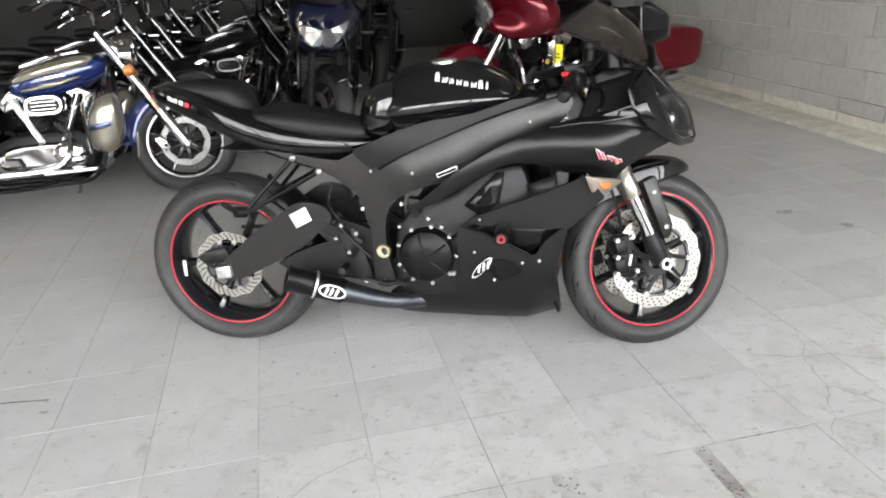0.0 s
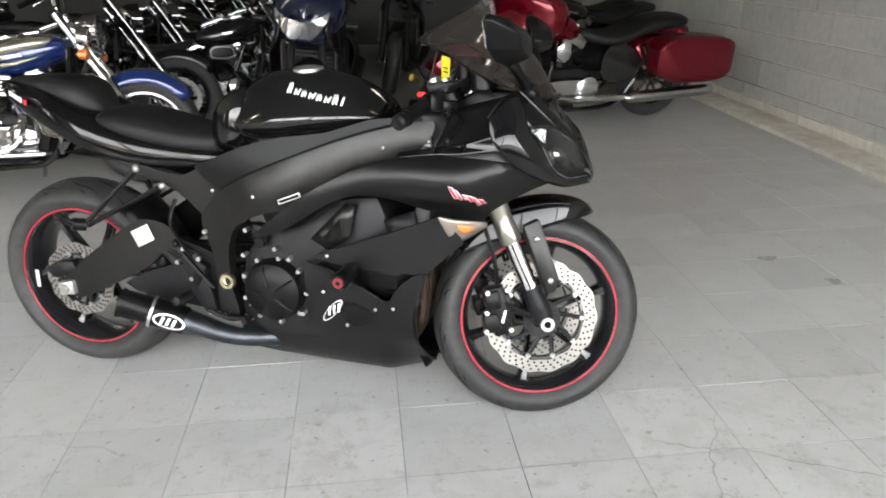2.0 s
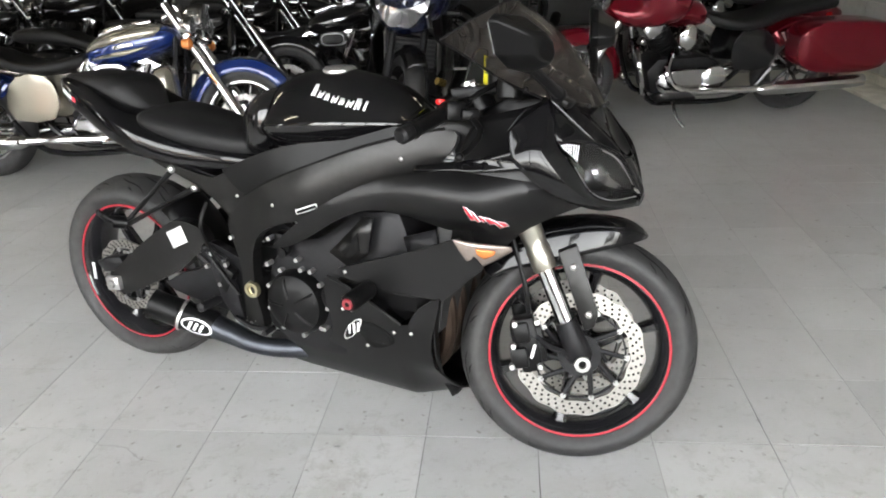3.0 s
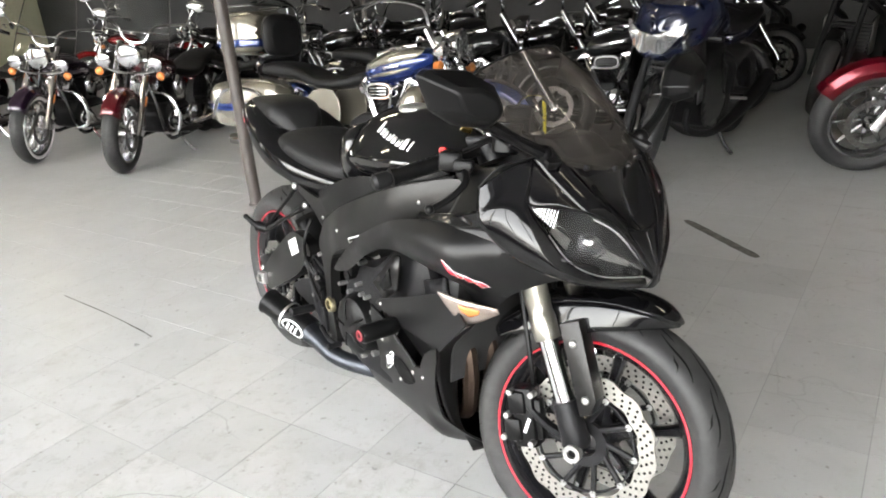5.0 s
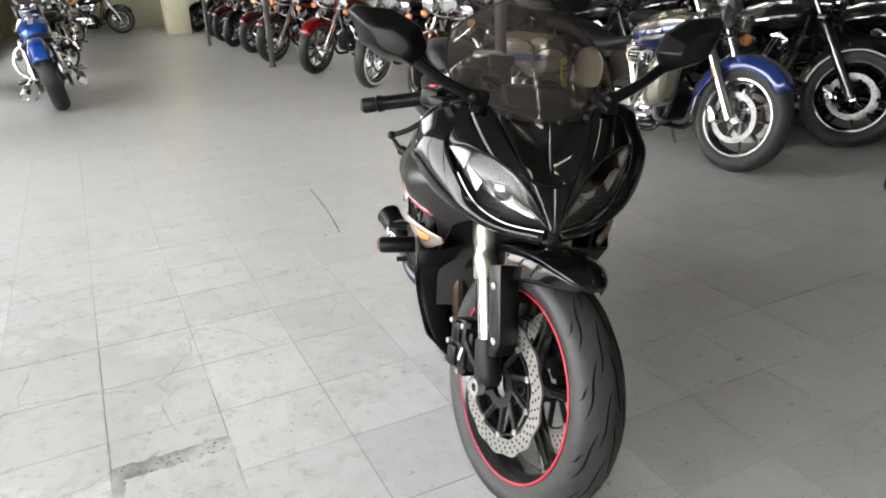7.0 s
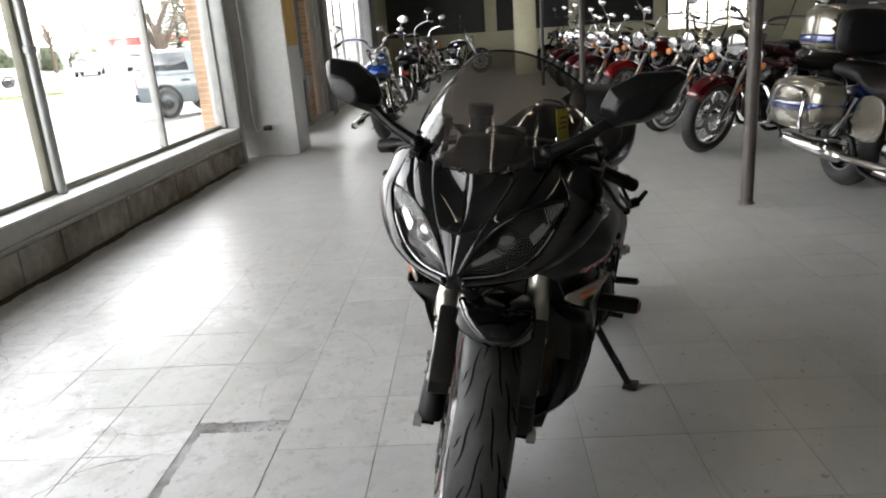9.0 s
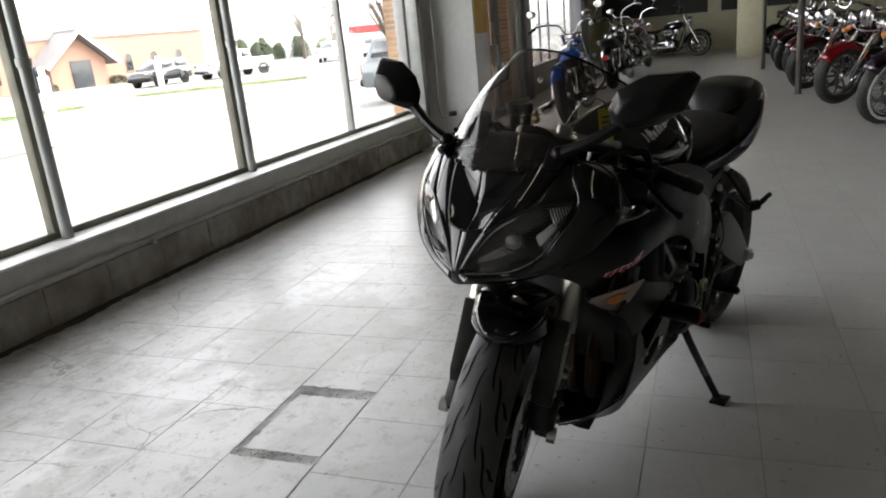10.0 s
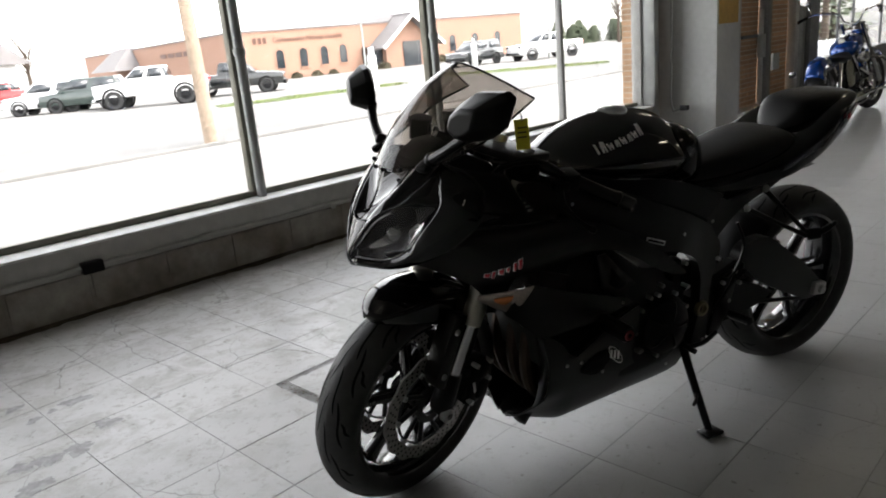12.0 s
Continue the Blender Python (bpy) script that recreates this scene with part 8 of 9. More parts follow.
NEEDLES = material("evergreen_leaf", (0.13, 0.16, 0.1), 0.9, vary=0.3, scale=4)
CAR_WHITE, CAR_BLACK, CAR_RED, CAR_GREY, CAR_GREEN = (paint(n, c, 0.1) for n, c in (("white_car_paint", (0.7, 0.7, 0.7)), ("black_car_paint", (0.012, 0.014, 0.014)), ("red_car_paint", (0.35, 0.02, 0.02)), ("grey_blue_car_paint", (0.07, 0.09, 0.1)), ("dark_green_car_paint", (0.02, 0.035, 0.03))))


def ground_z(y):
    return lerp_table([(-500, LOW), (-6.5, LOW), (-1.2, -0.15), (20, -0.15)], y)


rows = []
for y in (40, 12, -1.2, -2.5, -4, -5.2, -6.5, -9, -14, -20, -30, -60, -120, -300):
    rows.append([(x, y, ground_z(y) - (0.25 if y > -1 else 0)) for x in (-300, -120, -60, -40, -20, -10, 0, 10, 40, 120, 300)])
tagged(part("ground", sheet(B(), rows), PAVING), "pale dry pavement and parking ground outside the shop", "ground", kind="structure")
tagged(part("road", sheet(B(), [[(-160, -14.5, LOW + 0.004), (160, -12.0, LOW + 0.004)], [(-160, -25.0, LOW + 0.004), (160, -22.0, LOW + 0.004)]]), ASPHALT), "pale dry road in front of the shop", "road", kind="structure")
bm = B()
for a, b in (((-160, -14.4), (160, -11.9)),):
    box(bm, ((a[0] + b[0]) / 2, (a[1] + b[1]) / 2, LOW + 0.02), (320, 0.18, 0.1), (0, 0, math.degrees(math.atan2(b[1] - a[1], b[0] - a[0]))), 0.02)
tagged(part("kerb", bm, PAVING), "pale concrete kerb along the road", "kerb", kind="structure")


def verge(x0, y0, x1, y1, w):
    bm = B()
    d = Vector((x1 - x0, y1 - y0, 0))
    ln = d.length
    rows = []
    for k in range(25):
        p = Vector((x0, y0, LOW)) + d * k / 24
        n = Vector((-d.y, d.x, 0)).normalized()
        e = w * math.sin(math.pi * min(1, max(0.02, k / 24))) ** 0.4
        rows.append([p + n * e * q + Vector((0, 0, 0.02 + 0.05 * (1 - q * q))) for q in (-1, -0.5, 0, 0.5, 1)])
    sheet(bm, rows)
    rnd = random.Random(7)
    for k in range(1600):
        p = Vector((x0, y0, LOW + 0.04)) + d * rnd.random() + Vector((-d.y, d.x, 0)).normalized() * w * rnd.uniform(-0.9, 0.9)
        h, q = rnd.uniform(0.05, 0.14), rnd.uniform(0, 6.28)
        a = Vector((math.cos(q), math.sin(q), 0)) * 0.02
        bm.faces.new([bm.verts.new(p - a), bm.verts.new(p + a), bm.verts.new(p + Vector((a.y * 2, -a.x * 2, h)))])
    return tagged(part("grass", bm, GRASS, flat=True), "strip of short spring grass by the road", "grass", kind="stuff")


verge(-14.0, -26.3, -23.5, -24.6, 0.7)
verge(-28.5, -26.2, -33.0, -18.4, 0.7)

# utility pole, lamp posts
pole = thing("utility_pole", "weathered wooden utility pole beside the road", "utility pole", pose(-6.7, -13.8, LOW))
part("shaft", lathe(B(), [(0, 0), (0.17, 0), (0.165, 2), (0.15, 5), (0.12, 10), (0, 10)], (0, 0, 0), (0.02, 0, 1), 18), WOOD_POLE, pole)
part("crossarm", box(B(), (0.2, 0, 9.2), (0.12, 2.4, 0.12), (0, 0, 30), 0.01), WOOD_POLE, pole)
for x, y, h in ((-31.0, -36.2, 6.5), (-43.0, -29.5, 6.5), (-26, -44, 7)):
    lp = thing("street_lamp", "thin grey street lamp with two heads", "street lamp", pose(x, y, LOW), "street lamps")
    part("shaft", cyl(B(), (0, 0, 0), (0, 0, h), 0.07, 0.05, seg=10), GREY_METAL, lp)
    for s in (-1, 1):
        part("lamp_head", box(B(), (0.5 * s, 0, h), (0.6, 0.22, 0.12), (0, -8 * s, 0), 0.03), GREY_METAL, lp)
for x, y in ((-20.2, -23.0), (-37.5, -32.0)):
    bp = thing("sign_post", "short white post sign by the road", "sign", pose(x, y, LOW))
    part("post", box(B(), (0, 0, 0.8), (0.3, 0.3, 1.6), bevel=0.02), WHITE_TRIM, bp)
    part("board", box(B(), (0, 0, 1.75), (1.0, 0.12, 0.4), (0, 0, 40), 0.02), WHITE_TRIM, bp)

# low brick office building with a gabled entrance
COR, END = Vector((-29.9, -51.3, LOW)), Vector((-61.4, -46.2, LOW))
dirv = (END - COR).normalized()
ang = math.degrees(math.atan2(dirv.y, dirv.x))
Lf = (END - COR).length
HB = 4.0
office = thing("office_building", "long single-storey orange brick office building with gabled entrance", "building", Matrix.Translation(COR) @ Matrix.Rotation(radians(ang), 4, "Z"))
part("wall", box(B(), (Lf / 2, 27, HB / 2), (Lf, 54, HB)), FAR_BRICK, office, "orange brick wall")
part("parapet", box(B(), (Lf / 2, 27, HB + 0.06), (Lf + 0.2, 54.2, 0.14)), SHINGLE, office)


def arch_window(x, z0, w, h):
    win = part("window", prism(B(), [(x - w / 2, z0), (x + w / 2, z0)] + [(x + w / 2 * math.cos(a), z0 + h - w / 2 + w / 2 * math.sin(a)) for a in np.linspace(0, math.pi, 9)], -0.03, 0.04), DARK_GLASS, office, "dark arched window")
    part("frame", tube(B(), [(x - w / 2, -0.05, z0), (x - w / 2, -0.05, z0 + h - w / 2)] + [(x + w / 2 * math.cos(a), -0.05, z0 + h - w / 2 + w / 2 * math.sin(a)) for a in np.linspace(math.pi, 0, 7)] + [(x + w / 2, -0.05, z0)], 0.025, 6, 1), FAR_BRICK, win)
    part("sill", box(B(), (x, -0.08, z0 - 0.05), (w + 0.1, 0.14, 0.1)), FAR_BRICK, win)


for x in (4.1, 6.3, 8.3, 10.2, 22.6, 25.5, 28.5):
    arch_window(x, 0.9, 0.75, 1.55)
gx = 16.2
entry = part("entrance_gable", prism(B(), [(gx - 2.6, 0), (gx + 2.6, 0), (gx + 2.6, 2.2), (gx, 4.3), (gx - 2.6, 2.2)], -1.8, 0.1), FAR_BRICK, office, "gabled brick entrance")
for s in (-1, 1):
    part("gable_roof", box(B(), (gx + s * 1.65, -1.0, 3.2), (4.6, 3.4, 0.16), (0, s * 39, 0)), SHINGLE, entry, "grey shingle roof slope")
    part("gable_trim", box(B(), (gx + s * 1.65, -2.75, 3.16), (4.5, 0.12, 0.26), (0, s * 39, 0)), WHITE_TRIM, entry, "white gable board")
part("roof_valley", loft(B(), [[(gx - 3.4, 0.2, 1.9), (gx, 0.2, 4.75), (gx + 0.4, 0.2, 4.75)], [(gx - 3.4, 3.5, 4.0), (gx, 3.5, 4.9), (gx + 0.4, 3.5, 4.9)]]), SHINGLE, office)
part("entrance_door", box(B(), (gx + 0.2, -1.84, 1.1), (1.9, 0.1, 2.2)), DARK_GLASS, entry, "dark glass entrance doors")
part("side_porch", box(B(), (gx - 3.3, -0.6, 1.0), (1.5, 1.2, 2.0)), DARK_GLASS, entry)
arch_window(gx, 2.5, 0.8, 0.9)
part("side_roof", loft(B(), [[(-3.0, 27, 1.9), (-3.0, 38, 1.9), (-0.4, 35.5, 4.3), (-0.4, 29.5, 4.3)], [(0.1, 27, 1.9), (0.1, 38, 1.9), (0.1, 35.5, 4.3), (0.1, 29.5, 4.3)]]), SHINGLE, office, "grey roof over the side door")
SIGN = material("brown_sign_letters", (0.1, 0.045, 0.03), 0.6)


def sign(words, x, z, size):
    """Raised wall letters."""
    cu = bpy.data.curves.new("sign", "FONT")
    cu.body, cu.size, cu.extrude = words, size, 0.02
    cu.align_x = "LEFT"
    tmp = bpy.data.objects.new("tmp", cu)
    scene.collection.objects.link(tmp)
    me = bpy.data.meshes.new_from_object(tmp.evaluated_get(bpy.context.evaluated_depsgraph_get()))
    bpy.data.objects.remove(tmp)
    me.materials.append(SIGN)
    ob = new("sign_lettering", me)
    ob.parent = office
    ob.matrix_basis = pose(x, -0.03, z, 90, 0, 0)
    tagged(ob, "brown raised wall lettering")


sign("Community Mental Health", 3.6, 3.05, 0.62)
for k in range(3):
    part("sign_bar", box(B(), (2.0 + 0.45 * k, -0.03, 3.25), (0.3, 0.05, 0.5)), SIGN, office)
for k in range(4):
    part("sign_bar", box(B(), (-0.04, 11.0 + 2.4 * k, 2.9), (0.05, 1.9, 0.45)), SIGN, office)
rnd = random.Random(3)
SHRUB = material("clipped_shrub", (0.07, 0.06, 0.035), 0.95, vary=0.3, scale=5)
for x, y, r in ((5.0, -0.9, 0.5), (6.9, -0.9, 0.5), (8.5, -0.9, 0.45), (gx - 3.0, -1.9, 0.7), (gx + 3.2, -1.9, 0.8), (gx + 4.3, -1.2, 0.7), (3.0, -0.9, 0.5)):
    sh = thing("shrub", "round clipped brown-green shrub by the wall", "shrub", office.matrix_basis @ pose(x, y, 0), "shrubs")
    bm = B()
    for k in range(320):
        v = Vector((rnd.gauss(0, 1), rnd.gauss(0, 1), rnd.gauss(0, 1))).normalized() * r * rnd.uniform(0.6, 1.05)
        p = Vector((v.x, v.y, abs(v.z) * 0.95))
        a, b = frame_along(v + Vector((rnd.uniform(-0.5, 0.5), rnd.uniform(-0.5, 0.5), 0.2)))
        bm.faces.new([bm.verts.new(p + a * 0.09), bm.verts.new(p + b * 0.07), bm.verts.new(p - a * 0.09), bm.verts.new(p - b * 0.07)])
    part("leaves", bm, SHRUB, sh, flat=True, kind="stuff")

CAR_GLASS = DARK_GLASS


def vehicle(name, label, m, body, L, W, profile, cabin, wheels, r, wheel_mat=DARK_METAL):
    """A parked car or pickup: side profile drawn across its width, a tapered cabin with panes, four wheels, lights and bumpers."""
    car = thing(name, label, "car" if "pickup" not in name else "pickup truck", m)
    bm = B()
    prism(bm, profile, -W / 2, W / 2, 0.06)
    part("body", bm, body, car)
    (x0, x1, x2, x3), z0, z1 = cabin
    low = [(x0, -W / 2 + 0.06), (x3, -W / 2 + 0.06), (x3, W / 2 - 0.06), (x0, W / 2 - 0.06)]
    top = [(x1, -W / 2 + 0.2), (x2, -W / 2 + 0.2), (x2, W / 2 - 0.2), (x1, W / 2 - 0.2)]
    cab = part("cabin", loft(B(), [[(x, y, z0) for x, y in low], [(x, y, z1) for x, y in top]]), body, car, bevel=0.05)
    for s in (-1, 1):
        n = 2
        for k in range(n):
            a0, a1 = k / n + 0.06, (k + 1) / n - 0.04
            quad = []
            for f, g in ((a0, 0.2), (a1, 0.2), (a1, 0.85), (a0, 0.85)):
                bx0, bx1 = x0 + (x1 - x0) * g, x3 + (x2 - x3) * g
                quad.append((bx0 + (bx1 - bx0) * f, s * (W / 2 - 0.06 - 0.14 * g + 0.012), z0 + (z1 - z0) * g))
            bmq = B()
            bmq.faces.new([bmq.verts.new(q) for q in quad])
            part("side_window", bmq, CAR_GLASS, cab, solid=0.01)
        for wx in wheels:
            wh = part("wheel", lathe(B(), [(r * 0.6, -0.1), (r * 0.9, -0.11), (r, -0.07), (r, 0.07), (r * 0.9, 0.11), (r * 0.6, 0.1)], (wx, s * (W / 2 - 0.08), r), (0, 1, 0), 28), RUBBER, car)
            part("rim", lathe(B(), [(r * 0.62, 0.09), (r * 0.5, 0.06), (r * 0.18, 0.09), (0, 0.1)], (wx, s * (W / 2 - 0.08), r), (0, s, 0), 20), wheel_mat, wh)
            part("wheel_arch", lathe(B(), [(r * 1.03, 0.0), (r * 1.25, 0.0)], (wx, s * (W / 2 + 0.006), r + 0.03), (0, s, 0), 24), SATIN_BLACK, car, solid=0.01)
    for xx, (a, b) in ((x0, (x0, x1)), (x3, (x3, x2))):
        quad = [(a + (b - a) * g + (0.012 if xx == x3 else -0.012), y * (W / 2 - 0.1 - 0.14 * g), z0 + (z1 - z0) * g) for y, g in ((-1, 0.15), (1, 0.15), (1, 0.85), (-1, 0.85))]
        bmq = B()
        bmq.faces.new([bmq.verts.new(q) for q in quad])
        part("windscreen", bmq, CAR_GLASS, cab, solid=0.01)
    hi = max(z for _, z in profile)
    fx, bx = max(x for x, _ in profile), min(x for x, _ in profile)
    for s in (-1, 1):
        part("headlight", box(B(), (fx - 0.04, s * (W / 2 - 0.2), hi - 0.22), (0.12, 0.3, 0.16), bevel=0.03), LAMP_GLASS, car)
        part("tail_light", box(B(), (bx + 0.03, s * (W / 2 - 0.1), hi - 0.22), (0.1, 0.16, 0.3), bevel=0.03), RED_LENS, car)
        part("door_handle", box(B(), ((x1 + x2) / 2, s * (W / 2 + 0.01), z0 - 0.12), (0.2, 0.03, 0.04)), SATIN_BLACK, car)
        part("wing_mirror", box(B(), (x3 - 0.3, s * (W / 2 + 0.1), z0 + 0.08), (0.12, 0.22, 0.16), bevel=0.03), body, car)
    for x in (fx + 0.02, bx - 0.02):
        part("bumper", box(B(), (x, 0, 0.5), (0.16, W * 0.96, 0.22), bevel=0.04), SATIN_BLACK if body is not CAR_WHITE else CHROME, car)
    return car


def pickup(label, x, y, heading, body, lift=0.0):
    prof = [(-2.75, 0.45), (2.8, 0.42), (2.85, 0.75), (2.78, 1.08), (1.5, 1.18), (1.3, 1.2), (-2.75, 1.2), (-2.8, 0.8)]
    prof = [(a, b + lift) for a, b in prof]
    return vehicle("pickup_truck", label, pose(x, y, LOW, 0, 0, heading), body, 5.6, 1.95, prof, ((-0.9, -0.7, 0.55, 1.35), 1.18 + lift, 1.85 + lift), (-1.75, 1.85), 0.4 + lift * 0.4)


def suv(label, x, y, heading, body, z=LOW, k=1.0):
    prof = [(-2.2, 0.35), (2.2, 0.35), (2.25, 0.7), (2.1, 0.98), (1.2, 1.06), (-2.2, 1.1), (-2.25, 0.7)]
    return vehicle("car", label, pose(x, y, z, 0, 0, heading), body, 4.5, 1.85, prof, ((-2.15, -1.85, 0.4, 1.25), 1.05, 1.72), (-1.35, 1.4), 0.36)


WT = math.degrees(math.atan2(-35.8 + 33.6, -14.1 + 16.9))
pickup("tall white crew-cab pickup parked across the road", -15.4, -35.2, WT, CAR_WHITE, 0.18)
pickup("black pickup parked in front of the brick building", -20.7, -35.9, WT + 180, CAR_BLACK)
pickup("dark red pickup parked far across the road", -14.8, -58.5, WT, CAR_RED)
suv("dark green open jeep with round wheels", -13.6, -39.8, WT, CAR_GREEN)
suv("white car parked across the road", -12.2, -41.2, WT, CAR_WHITE)
suv("dark car parked by the office", -39.0, -33.2, WT + 40, CAR_BLACK)
pickup("white pickup parked by the office", -43.5, -30.2, WT + 20, CAR_WHITE)
suv("grey-blue van parked outside the shop window", -17.4, -4.9, 80, CAR_GREY, -0.68)
for x, y, c in ((-58, -30, CAR_WHITE), (-63, -28, CAR_WHITE), (-54, -22, CAR_GREY), (-66, -24, CAR_WHITE), (-50, -14, CAR_WHITE)):
    suv("car parked far off along the road", x, y, 20, c)
hs = thing("house", "small grey far-off building with a shallow roof", "house", pose(-12, -78, LOW, 0, 0, 20))
part("wall", box(B(), (0, 0, 1.7), (16, 10, 3.4)), WHITE_TRIM, hs)
part("roof", prism(B(), [(-9, 3.4), (9, 3.4), (6, 5.4), (-6, 5.4)], -6, 6), SHINGLE, hs)
sh2 = thing("shop_building", "far white building with a red sign band", "building", pose(-78, -33, LOW, 0, 0, 20))
part("wall", box(B(), (0, 0, 2.6), (9, 8, 5.2)), WHITE_TRIM, sh2)
part("sign_band", box(B(), (4.55, 0, 2.6), (0.1, 8.0, 0.8)), CAR_RED, sh2)


def conifer(x, y, h, seed):
    rnd = random.Random(seed)
    t = thing("evergreen_tree", "dark green far evergreen tree", "tree", pose(x, y, LOW), "far evergreens")
    part("trunk", cyl(B(), (0, 0, 0), (0, 0, h * 0.95), 0.2, 0.03, seg=8), BARK, t)
    bm = B()
    for k in range(700):
        f = rnd.random() ** 1.1
        z, q = h * (0.12 + 0.88 * f), rnd.uniform(0, 6.28)
        r = (1 - f) ** 0.55 * h * 0.34 * rnd.uniform(0.35, 1.1) + 0.1
        p = Vector((math.cos(q) * r, math.sin(q) * r, z - r * 0.25))
        s = rnd.uniform(0.12, 0.3)
        o = Vector((math.cos(q), math.sin(q), -0.35))
        n = Vector((-math.sin(q), math.cos(q), rnd.uniform(-0.3, 0.3)))
        bm.faces.new([bm.verts.new(p - n * s), bm.verts.new(p + o * s), bm.verts.new(p + n * s), bm.verts.new(p - o * s * 0.6)])
    part("crown", bm, NEEDLES, t, flat=True, kind="stuff")


far = random.Random(5)
for k in range(34):
    f = k / 33
    conifer(-80 - 20 * f + far.uniform(-3, 3), -55 + 20 * f + far.uniform(-2.5, 2.5), far.uniform(1.9, 3.1), k)



def bare_tree(x, y, h, seed):
    rnd = random.Random(seed)
    t = thing("bare_tree", "leafless far tree with fine branches", "tree", pose(x, y, LOW), "far bare trees")
    part("trunk", cyl(B(), (0, 0, 0), (0, 0, h * 0.5), 0.22, 0.12, seg=8), BARK, t)
    bm = B()
    for k in range(14):
        q, z = rnd.uniform(0, 6.28), h * rnd.uniform(0.25, 0.5)
        d = Vector((math.cos(q) * 0.6, math.sin(q) * 0.6, 1.0)) * h * rnd.uniform(0.25, 0.5)
        cyl(bm, (0, 0, z), Vector((0, 0, z)) + d, 0.07, 0.02, seg=5)
        for j in range(7):
            p = Vector((0, 0, z)) + d * rnd.uniform(0.3, 1)
            e = Vector((rnd.gauss(0, 1), rnd.gauss(0, 1), rnd.uniform(0.2, 1.4))) * h * 0.09
            cyl(bm, p, p + e, 0.02, 0.006, seg=4)
    part("limbs", bm, BARK, t, kind="stuff")


for k, (x, y, h) in enumerate(((-9, -70, 8), (-24, -82, 9), (-70, -36, 9), (-74, -42, 8), (-14, -88, 9))):
    bare_tree(x, y, h, k)
for k, (x, y, h) in enumerate(((-30, -8.5, 6.5), (-33, -9.8, 7.5), (-36, -12.2, 7), (-38, -9.2, 6), (-29, -11.5, 5.5), (-41, -13.5, 7.5))):
    bare_tree(x, y, h, 20 + k)
for k, (x, y, h) in enumerate(((-44, -13, 5), (-46, -15, 6), (-47, -11.5, 5.5), (-50, -16, 6.5), (-45, -17, 5.5))):
    conifer(x, y, h, 40 + k)

# ---------------------------------------------------------------- pieces of the setting
# floor marks
def blob(bm, x, y, r, rnd, z=0.0009):
    """A dried splash: a flat shape of soft uneven lobes."""
    n, ph = 64, [rnd.uniform(0, 6.28) for _ in range(5)]
    ring = []
    for a in np.linspace(0, 2 * math.pi, n + 1)[:-1]:
        q = 1 + 0.2 * math.sin(2 * a + ph[0]) + 0.17 * math.sin(3 * a + ph[1]) + 0.12 * math.sin(7 * a + ph[2]) + 0.07 * math.sin(13 * a + ph[3]) + 0.05 * math.sin(21 * a + ph[4])
        ring.append(bm.verts.new((x + r * q * math.cos(a), y + r * 0.8 * q * math.sin(a), z)))
    bm.faces.new(ring)


rnd = random.Random(11)
WET = material("grey_floor_spill", (0.225, 0.222, 0.22), 0.4, vary=0.3, scale=40, stain=(0.33, 0.33, 0.325), stain_amount=0.9, stain_scale=22, where="world")
for x, y, r in ((1.582, 0.653, 0.04), (1.799, 0.739, 0.045), (1.711, 0.753, 0.045), (1.872, 0.715, 0.035), (1.575, 0.383, 0.04), (1.61, 0.37, 0.03), (1.736, 0.41, 0.025), (1.752, 0.248, 0.03), (1.67, 0.39, 0.018), (1.398, 0.621, 0.014), (1.307, 0.252, 0.008),
                (1.882, 0.872, 0.05), (2.545, 2.417, 0.03), (2.41, 2.66, 0.035), (-0.689, 1.895, 0.012), (0.597, 1.733, 0.007)):
    bm = B()
    blob(bm, x, y, r, rnd, 0.0007 + rnd.uniform(0, 0.0007))
    tagged(part("floor_stain", bm, WET, flat=True), "dark grey dried spill on the floor", "stain", "floor stains", "structure")
d = Vector((1.19 - 0.785, 3.60 - 3.965, 0)).normalized()
n = Vector((-d.y, d.x, 0)) * 0.024
bm = B()
rows = []
for k in range(15):
    p = Vector((0.785, 3.965, 0.0012)) + d * 0.545 * k / 14
    w = 1 if 0 < k < 14 else 0.55
    rows.append([p - n * w * rnd.uniform(0.85, 1.05), p + n * w * rnd.uniform(0.85, 1.05)])
sheet(bm, rows)
tagged(part("floor_scuff", bm, SCUFF, flat=True), "dark rubber skid mark on the floor", "scuff mark", kind="structure")
for pts in (((-1.45, 2.05), (-1.1, 2.02), (-0.85, 1.99), (-0.69, 1.965)), ((-6.85, 2.0), (-6.95, 2.4), (-6.99, 2.78), (-7.02, 3.2)), ((-6.8, 0.9), (-6.82, 1.4), (-6.85, 2.0))):
    bm = B()
    line = smooth_line([(*p, 0.001) for p in pts], 5)
    sheet(bm, [[p + Vector((0, 0.004 * rnd.uniform(0.4, 1), 0)), p - Vector((0.003, 0.004 * rnd.uniform(0.4, 1), 0))] for p in line])
    tagged(part("floor_crack", bm, SCUFF, flat=True), "thin dark crack line across the floor", "crack", kind="structure")

# tiles: the nearest are pieces of their own, the rest one joined sheet
GAP = 0.0013
tile_mesh = {}


def tile_data(w, d):
    key = (round(w, 3), round(d, 3))
    if key not in tile_mesh:
        bm = box(B(), (0, 0, -0.003), (w - 2 * GAP, d - 2 * GAP, 0.006))
        me = bpy.data.meshes.new("tile")
        bm.to_mesh(me)
        bm.free()
        me.materials.append(FLOOR_PAINT)
        tile_mesh[key] = me
    return tile_mesh[key]


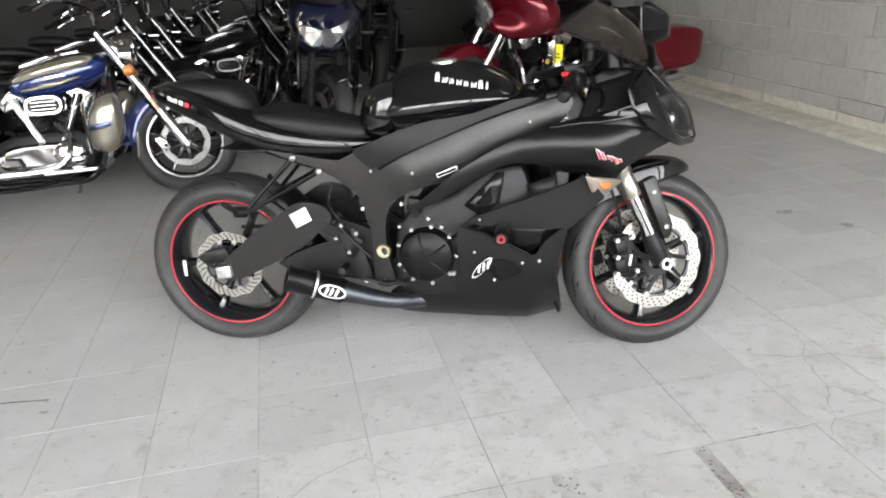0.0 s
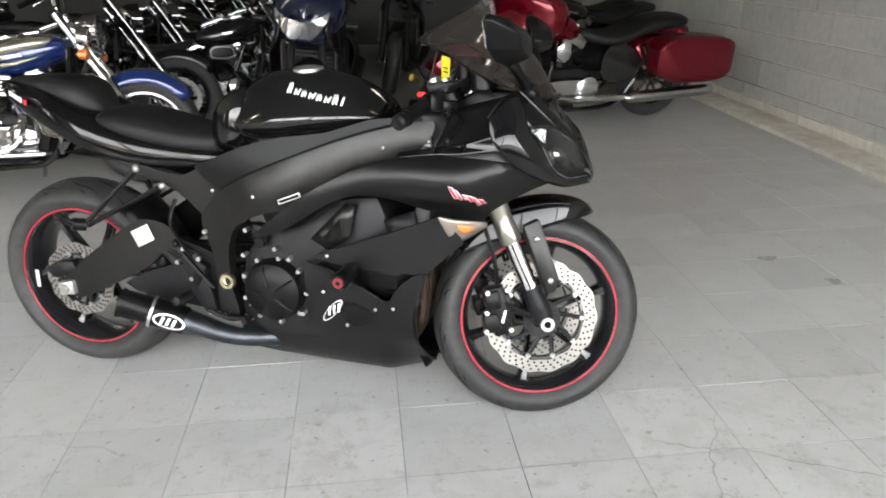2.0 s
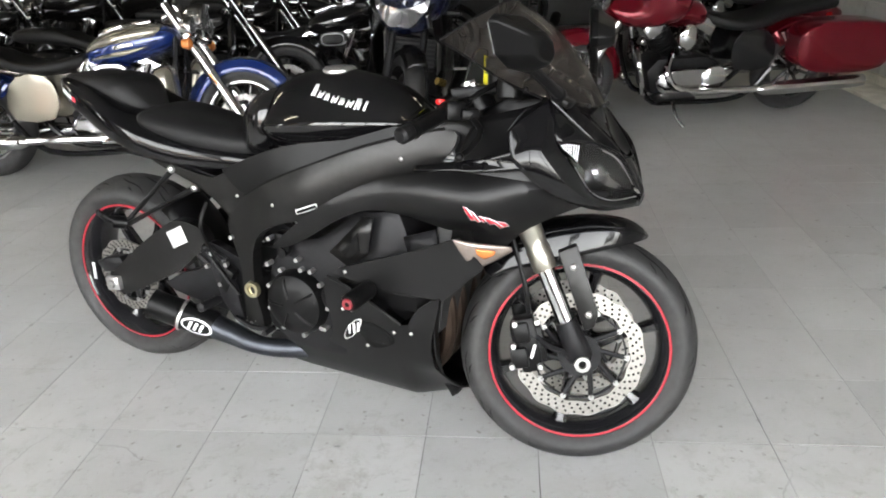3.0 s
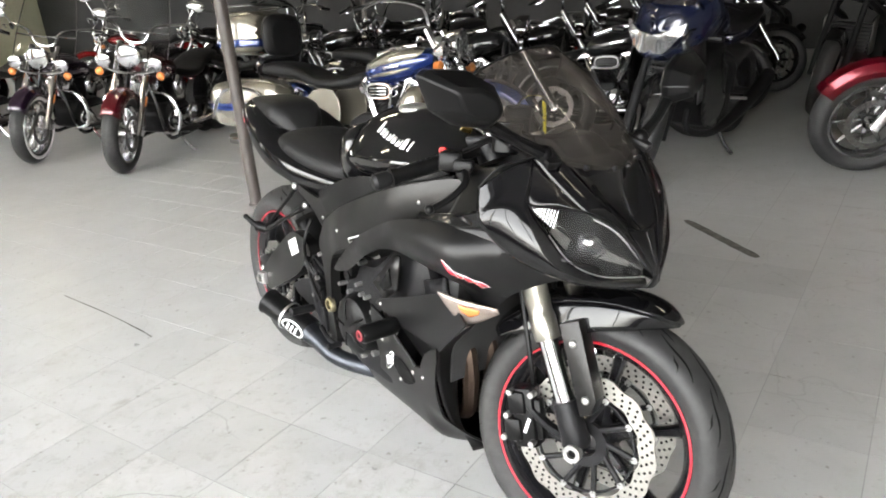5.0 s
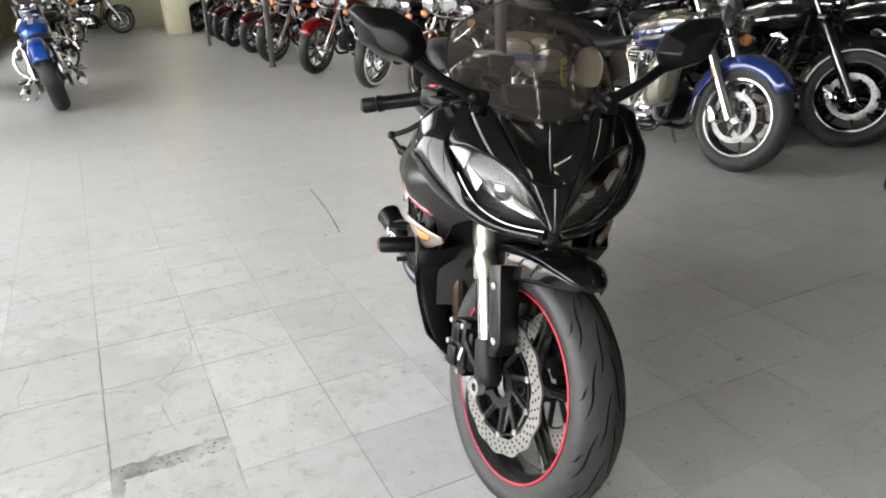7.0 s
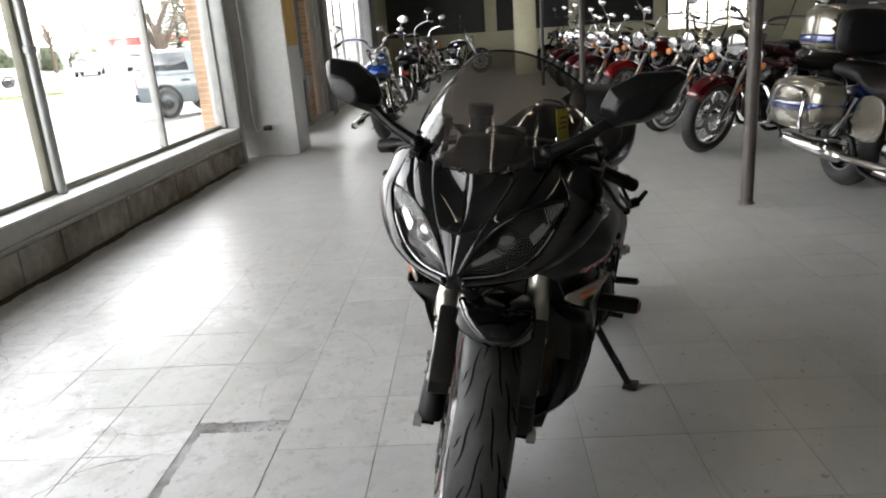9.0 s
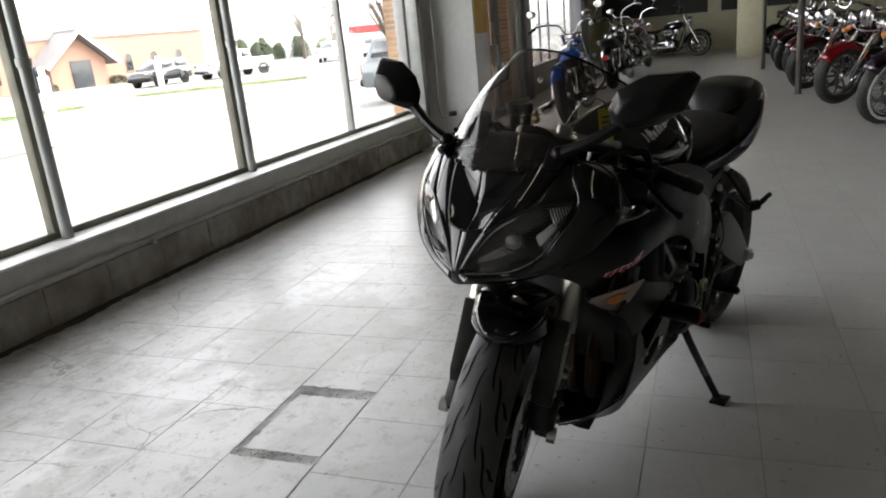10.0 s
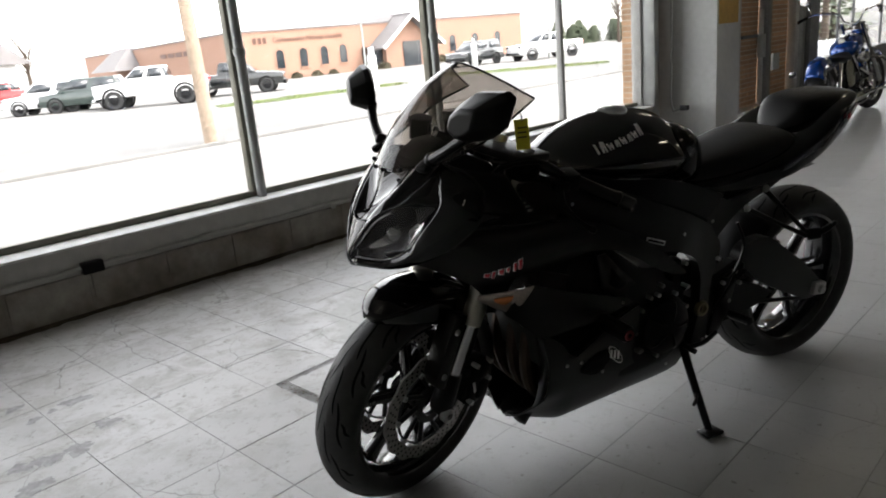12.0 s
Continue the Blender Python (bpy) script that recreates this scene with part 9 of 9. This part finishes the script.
def lay(x0, x1, y0, y1):
    ob = new("tile", tile_data(x1 - x0, y1 - y0))
    ob.parent = floor
    ob.matrix_basis = pose((x0 + x1) / 2, (y0 + y1) / 2, rnd.uniform(-0.0006, 0.0002), rnd.uniform(-0.12, 0.12), rnd.uniform(-0.12, 0.12), 0)


far_v, far_f = [], []
for i in range(-27, 11):
    for j in range(-8, 21):
        x0, y0 = TX + i * PITCH, TY + j * PITCH
        x1, y1 = x0 + PITCH, y0 + PITCH
        if x0 > EAST - 0.2 or x1 < -3.3 or y0 > 4.9:
            continue
        if j == -2 and -1 <= i <= 1:
            continue
        if -5 <= i <= 8 and -7 <= j <= 6:
            lay(x0, x1, y0, y1)
        else:
            k = len(far_v)
            far_v += [(x0 + GAP, y0 + GAP, -0.0005), (x1 - GAP, y0 + GAP, -0.0005), (x1 - GAP, y1 - GAP, -0.0005), (x0 + GAP, y1 - GAP, -0.0005), (x0 + GAP, y0 + GAP, -0.006), (x1 - GAP, y0 + GAP, -0.006), (x1 - GAP, y1 - GAP, -0.006), (x0 + GAP, y1 - GAP, -0.006)]
            far_f += [(k, k + 1, k + 2, k + 3), (k, k + 4, k + 5, k + 1), (k + 1, k + 5, k + 6, k + 2), (k + 2, k + 6, k + 7, k + 3), (k + 3, k + 7, k + 4, k)]
me = bpy.data.meshes.new("tiles_far")
me.from_pydata(far_v, [], far_f)
me.materials.append(FLOOR_FAR)
ob = new("tiles_far", me)
ob.parent = floor
tagged(ob, kind="stuff")
# the broken row: cracked tiles with bare gaps between them
def ragged_tile(x0, x1, y0, y1, rough, n=26):
    """A tile whose edges are chipped; rough gives the depth of the chips on its west, east, south and north edges."""
    def chip(k):
        return k * (0.35 * rnd.random() + 0.65 * max(0.0, noise.noise((rnd.random() * 9, k * 40, 3.1)))) if k else 0.0
    line = [(x0 + (x1 - x0) * i / n, y0 + chip(rough[2])) for i in range(n)] + [(x1 - chip(rough[1]), y0 + (y1 - y0) * i / n) for i in range(n)]
    line += [(x1 - (x1 - x0) * i / n, y1 - chip(rough[3])) for i in range(n)] + [(x0 + chip(rough[0]), y1 - (y1 - y0) * i / n) for i in range(n)]
    bm = B()
    top, low = [bm.verts.new((x, y, 0.0003)) for x, y in line], [bm.verts.new((x, y, -0.006)) for x, y in line]
    bm.faces.new(top)
    for i in range(len(line)):
        j = (i + 1) % len(line)
        bm.faces.new((top[i], low[i], low[j], top[j]))
    bmesh.ops.recalc_face_normals(bm, faces=bm.faces[:])
    part("tile", bm, FLOOR_PAINT, floor, flat=True)


ya, yb = TY - 2 * PITCH + 0.0, TY - PITCH
ragged_tile(TX - PITCH + GAP, 0.66, ya + GAP, yb - GAP, (0, 0.02, 0.008, 0))
ragged_tile(0.714, 1.046, ya + 0.024, yb - 0.003, (0.012, 0.01, 0.022, 0.004))
ragged_tile(1.082, TX + 2 * PITCH - GAP, ya + GAP, yb - GAP, (0.012, 0, 0, 0.01))
part("bare_patch", box(B(), (0.86, (ya + yb) / 2, -0.0034), (0.66, yb - ya + 0.02, 0.003)), SUBFLOOR, floor, "bare brown subfloor in a broken tile gap")
bm = B()
for k in range(80):
    x, y = rnd.choice((rnd.uniform(0.66, 0.716), rnd.uniform(1.04, 1.086))), rnd.uniform(ya + 0.004, yb - 0.004)
    ball(bm, (x, y, -0.0018), (rnd.uniform(0.002, 0.006), rnd.uniform(0.002, 0.005), 0.0012), 6, 4)
part("grit", bm, SUBFLOOR, floor, kind="stuff")

# painted blocks of the east wall
wall_east = structure("wall_east", "grey painted concrete block wall with pale mortar and bare lowest band")
part("core", box(B(), (EAST + 0.106, 4.9, HIGH / 2), (0.2, 11.6, HIGH)), MORTAR, wall_east)
BW, BH = 0.407, 0.2


def block_mesh(name, mat, h=BH, w=BW):
    bm = box(B(), (0, 0, 0), (0.02, w - 0.009, h - 0.009), bevel=0.003)
    me = bpy.data.meshes.new(name)
    bm.to_mesh(me)
    bm.free()
    me.materials.append(mat)
    return me


grey, cream_low, grey_high = block_mesh("block", BLOCK_GREY), block_mesh("block_low", BLOCK_CREAM, 0.1), block_mesh("block_upper", BLOCK_GREY, 0.1)
rest = B()
for r in range(15):
    z = 0.1 + r * BH
    for k in range(29):
        y = -0.62 + k * BW + (BW / 2 if r % 2 else 0)
        if r == 0:
            for me, zz in ((cream_low, 0.05), (grey_high, 0.15)):
                ob = new("block", me)
                ob.parent = wall_east
                ob.matrix_basis = pose(EAST + rnd.uniform(-0.0012, 0.0012), y, zz)
        elif r < 8 and 4 <= k <= 26:
            ob = new("block", grey)
            ob.parent = wall_east
            ob.matrix_basis = pose(EAST + rnd.uniform(-0.0012, 0.0012), y, z)
        else:
            box(rest, (EAST, y, z), (0.02, BW - 0.009, BH - 0.009))
part("blocks_far", rest, BLOCK_GREY, wall_east, kind="stuff")

# blocks under the shop windows
bm = box(B(), (0, 0, 0), (0.368, 0.02, 0.192), bevel=0.004)
sill_me = bpy.data.meshes.new("sill_block")
bm.to_mesh(sill_me)
bm.free()
sill_me.materials.append(SILL_BLOCK)
for k in range(21):
    ob = new("block", sill_me)
    ob.parent = wall_south
    ob.matrix_basis = pose(-4.052 + k * 0.3835 , -0.006 + rnd.uniform(-0.002, 0.002), 0.1)

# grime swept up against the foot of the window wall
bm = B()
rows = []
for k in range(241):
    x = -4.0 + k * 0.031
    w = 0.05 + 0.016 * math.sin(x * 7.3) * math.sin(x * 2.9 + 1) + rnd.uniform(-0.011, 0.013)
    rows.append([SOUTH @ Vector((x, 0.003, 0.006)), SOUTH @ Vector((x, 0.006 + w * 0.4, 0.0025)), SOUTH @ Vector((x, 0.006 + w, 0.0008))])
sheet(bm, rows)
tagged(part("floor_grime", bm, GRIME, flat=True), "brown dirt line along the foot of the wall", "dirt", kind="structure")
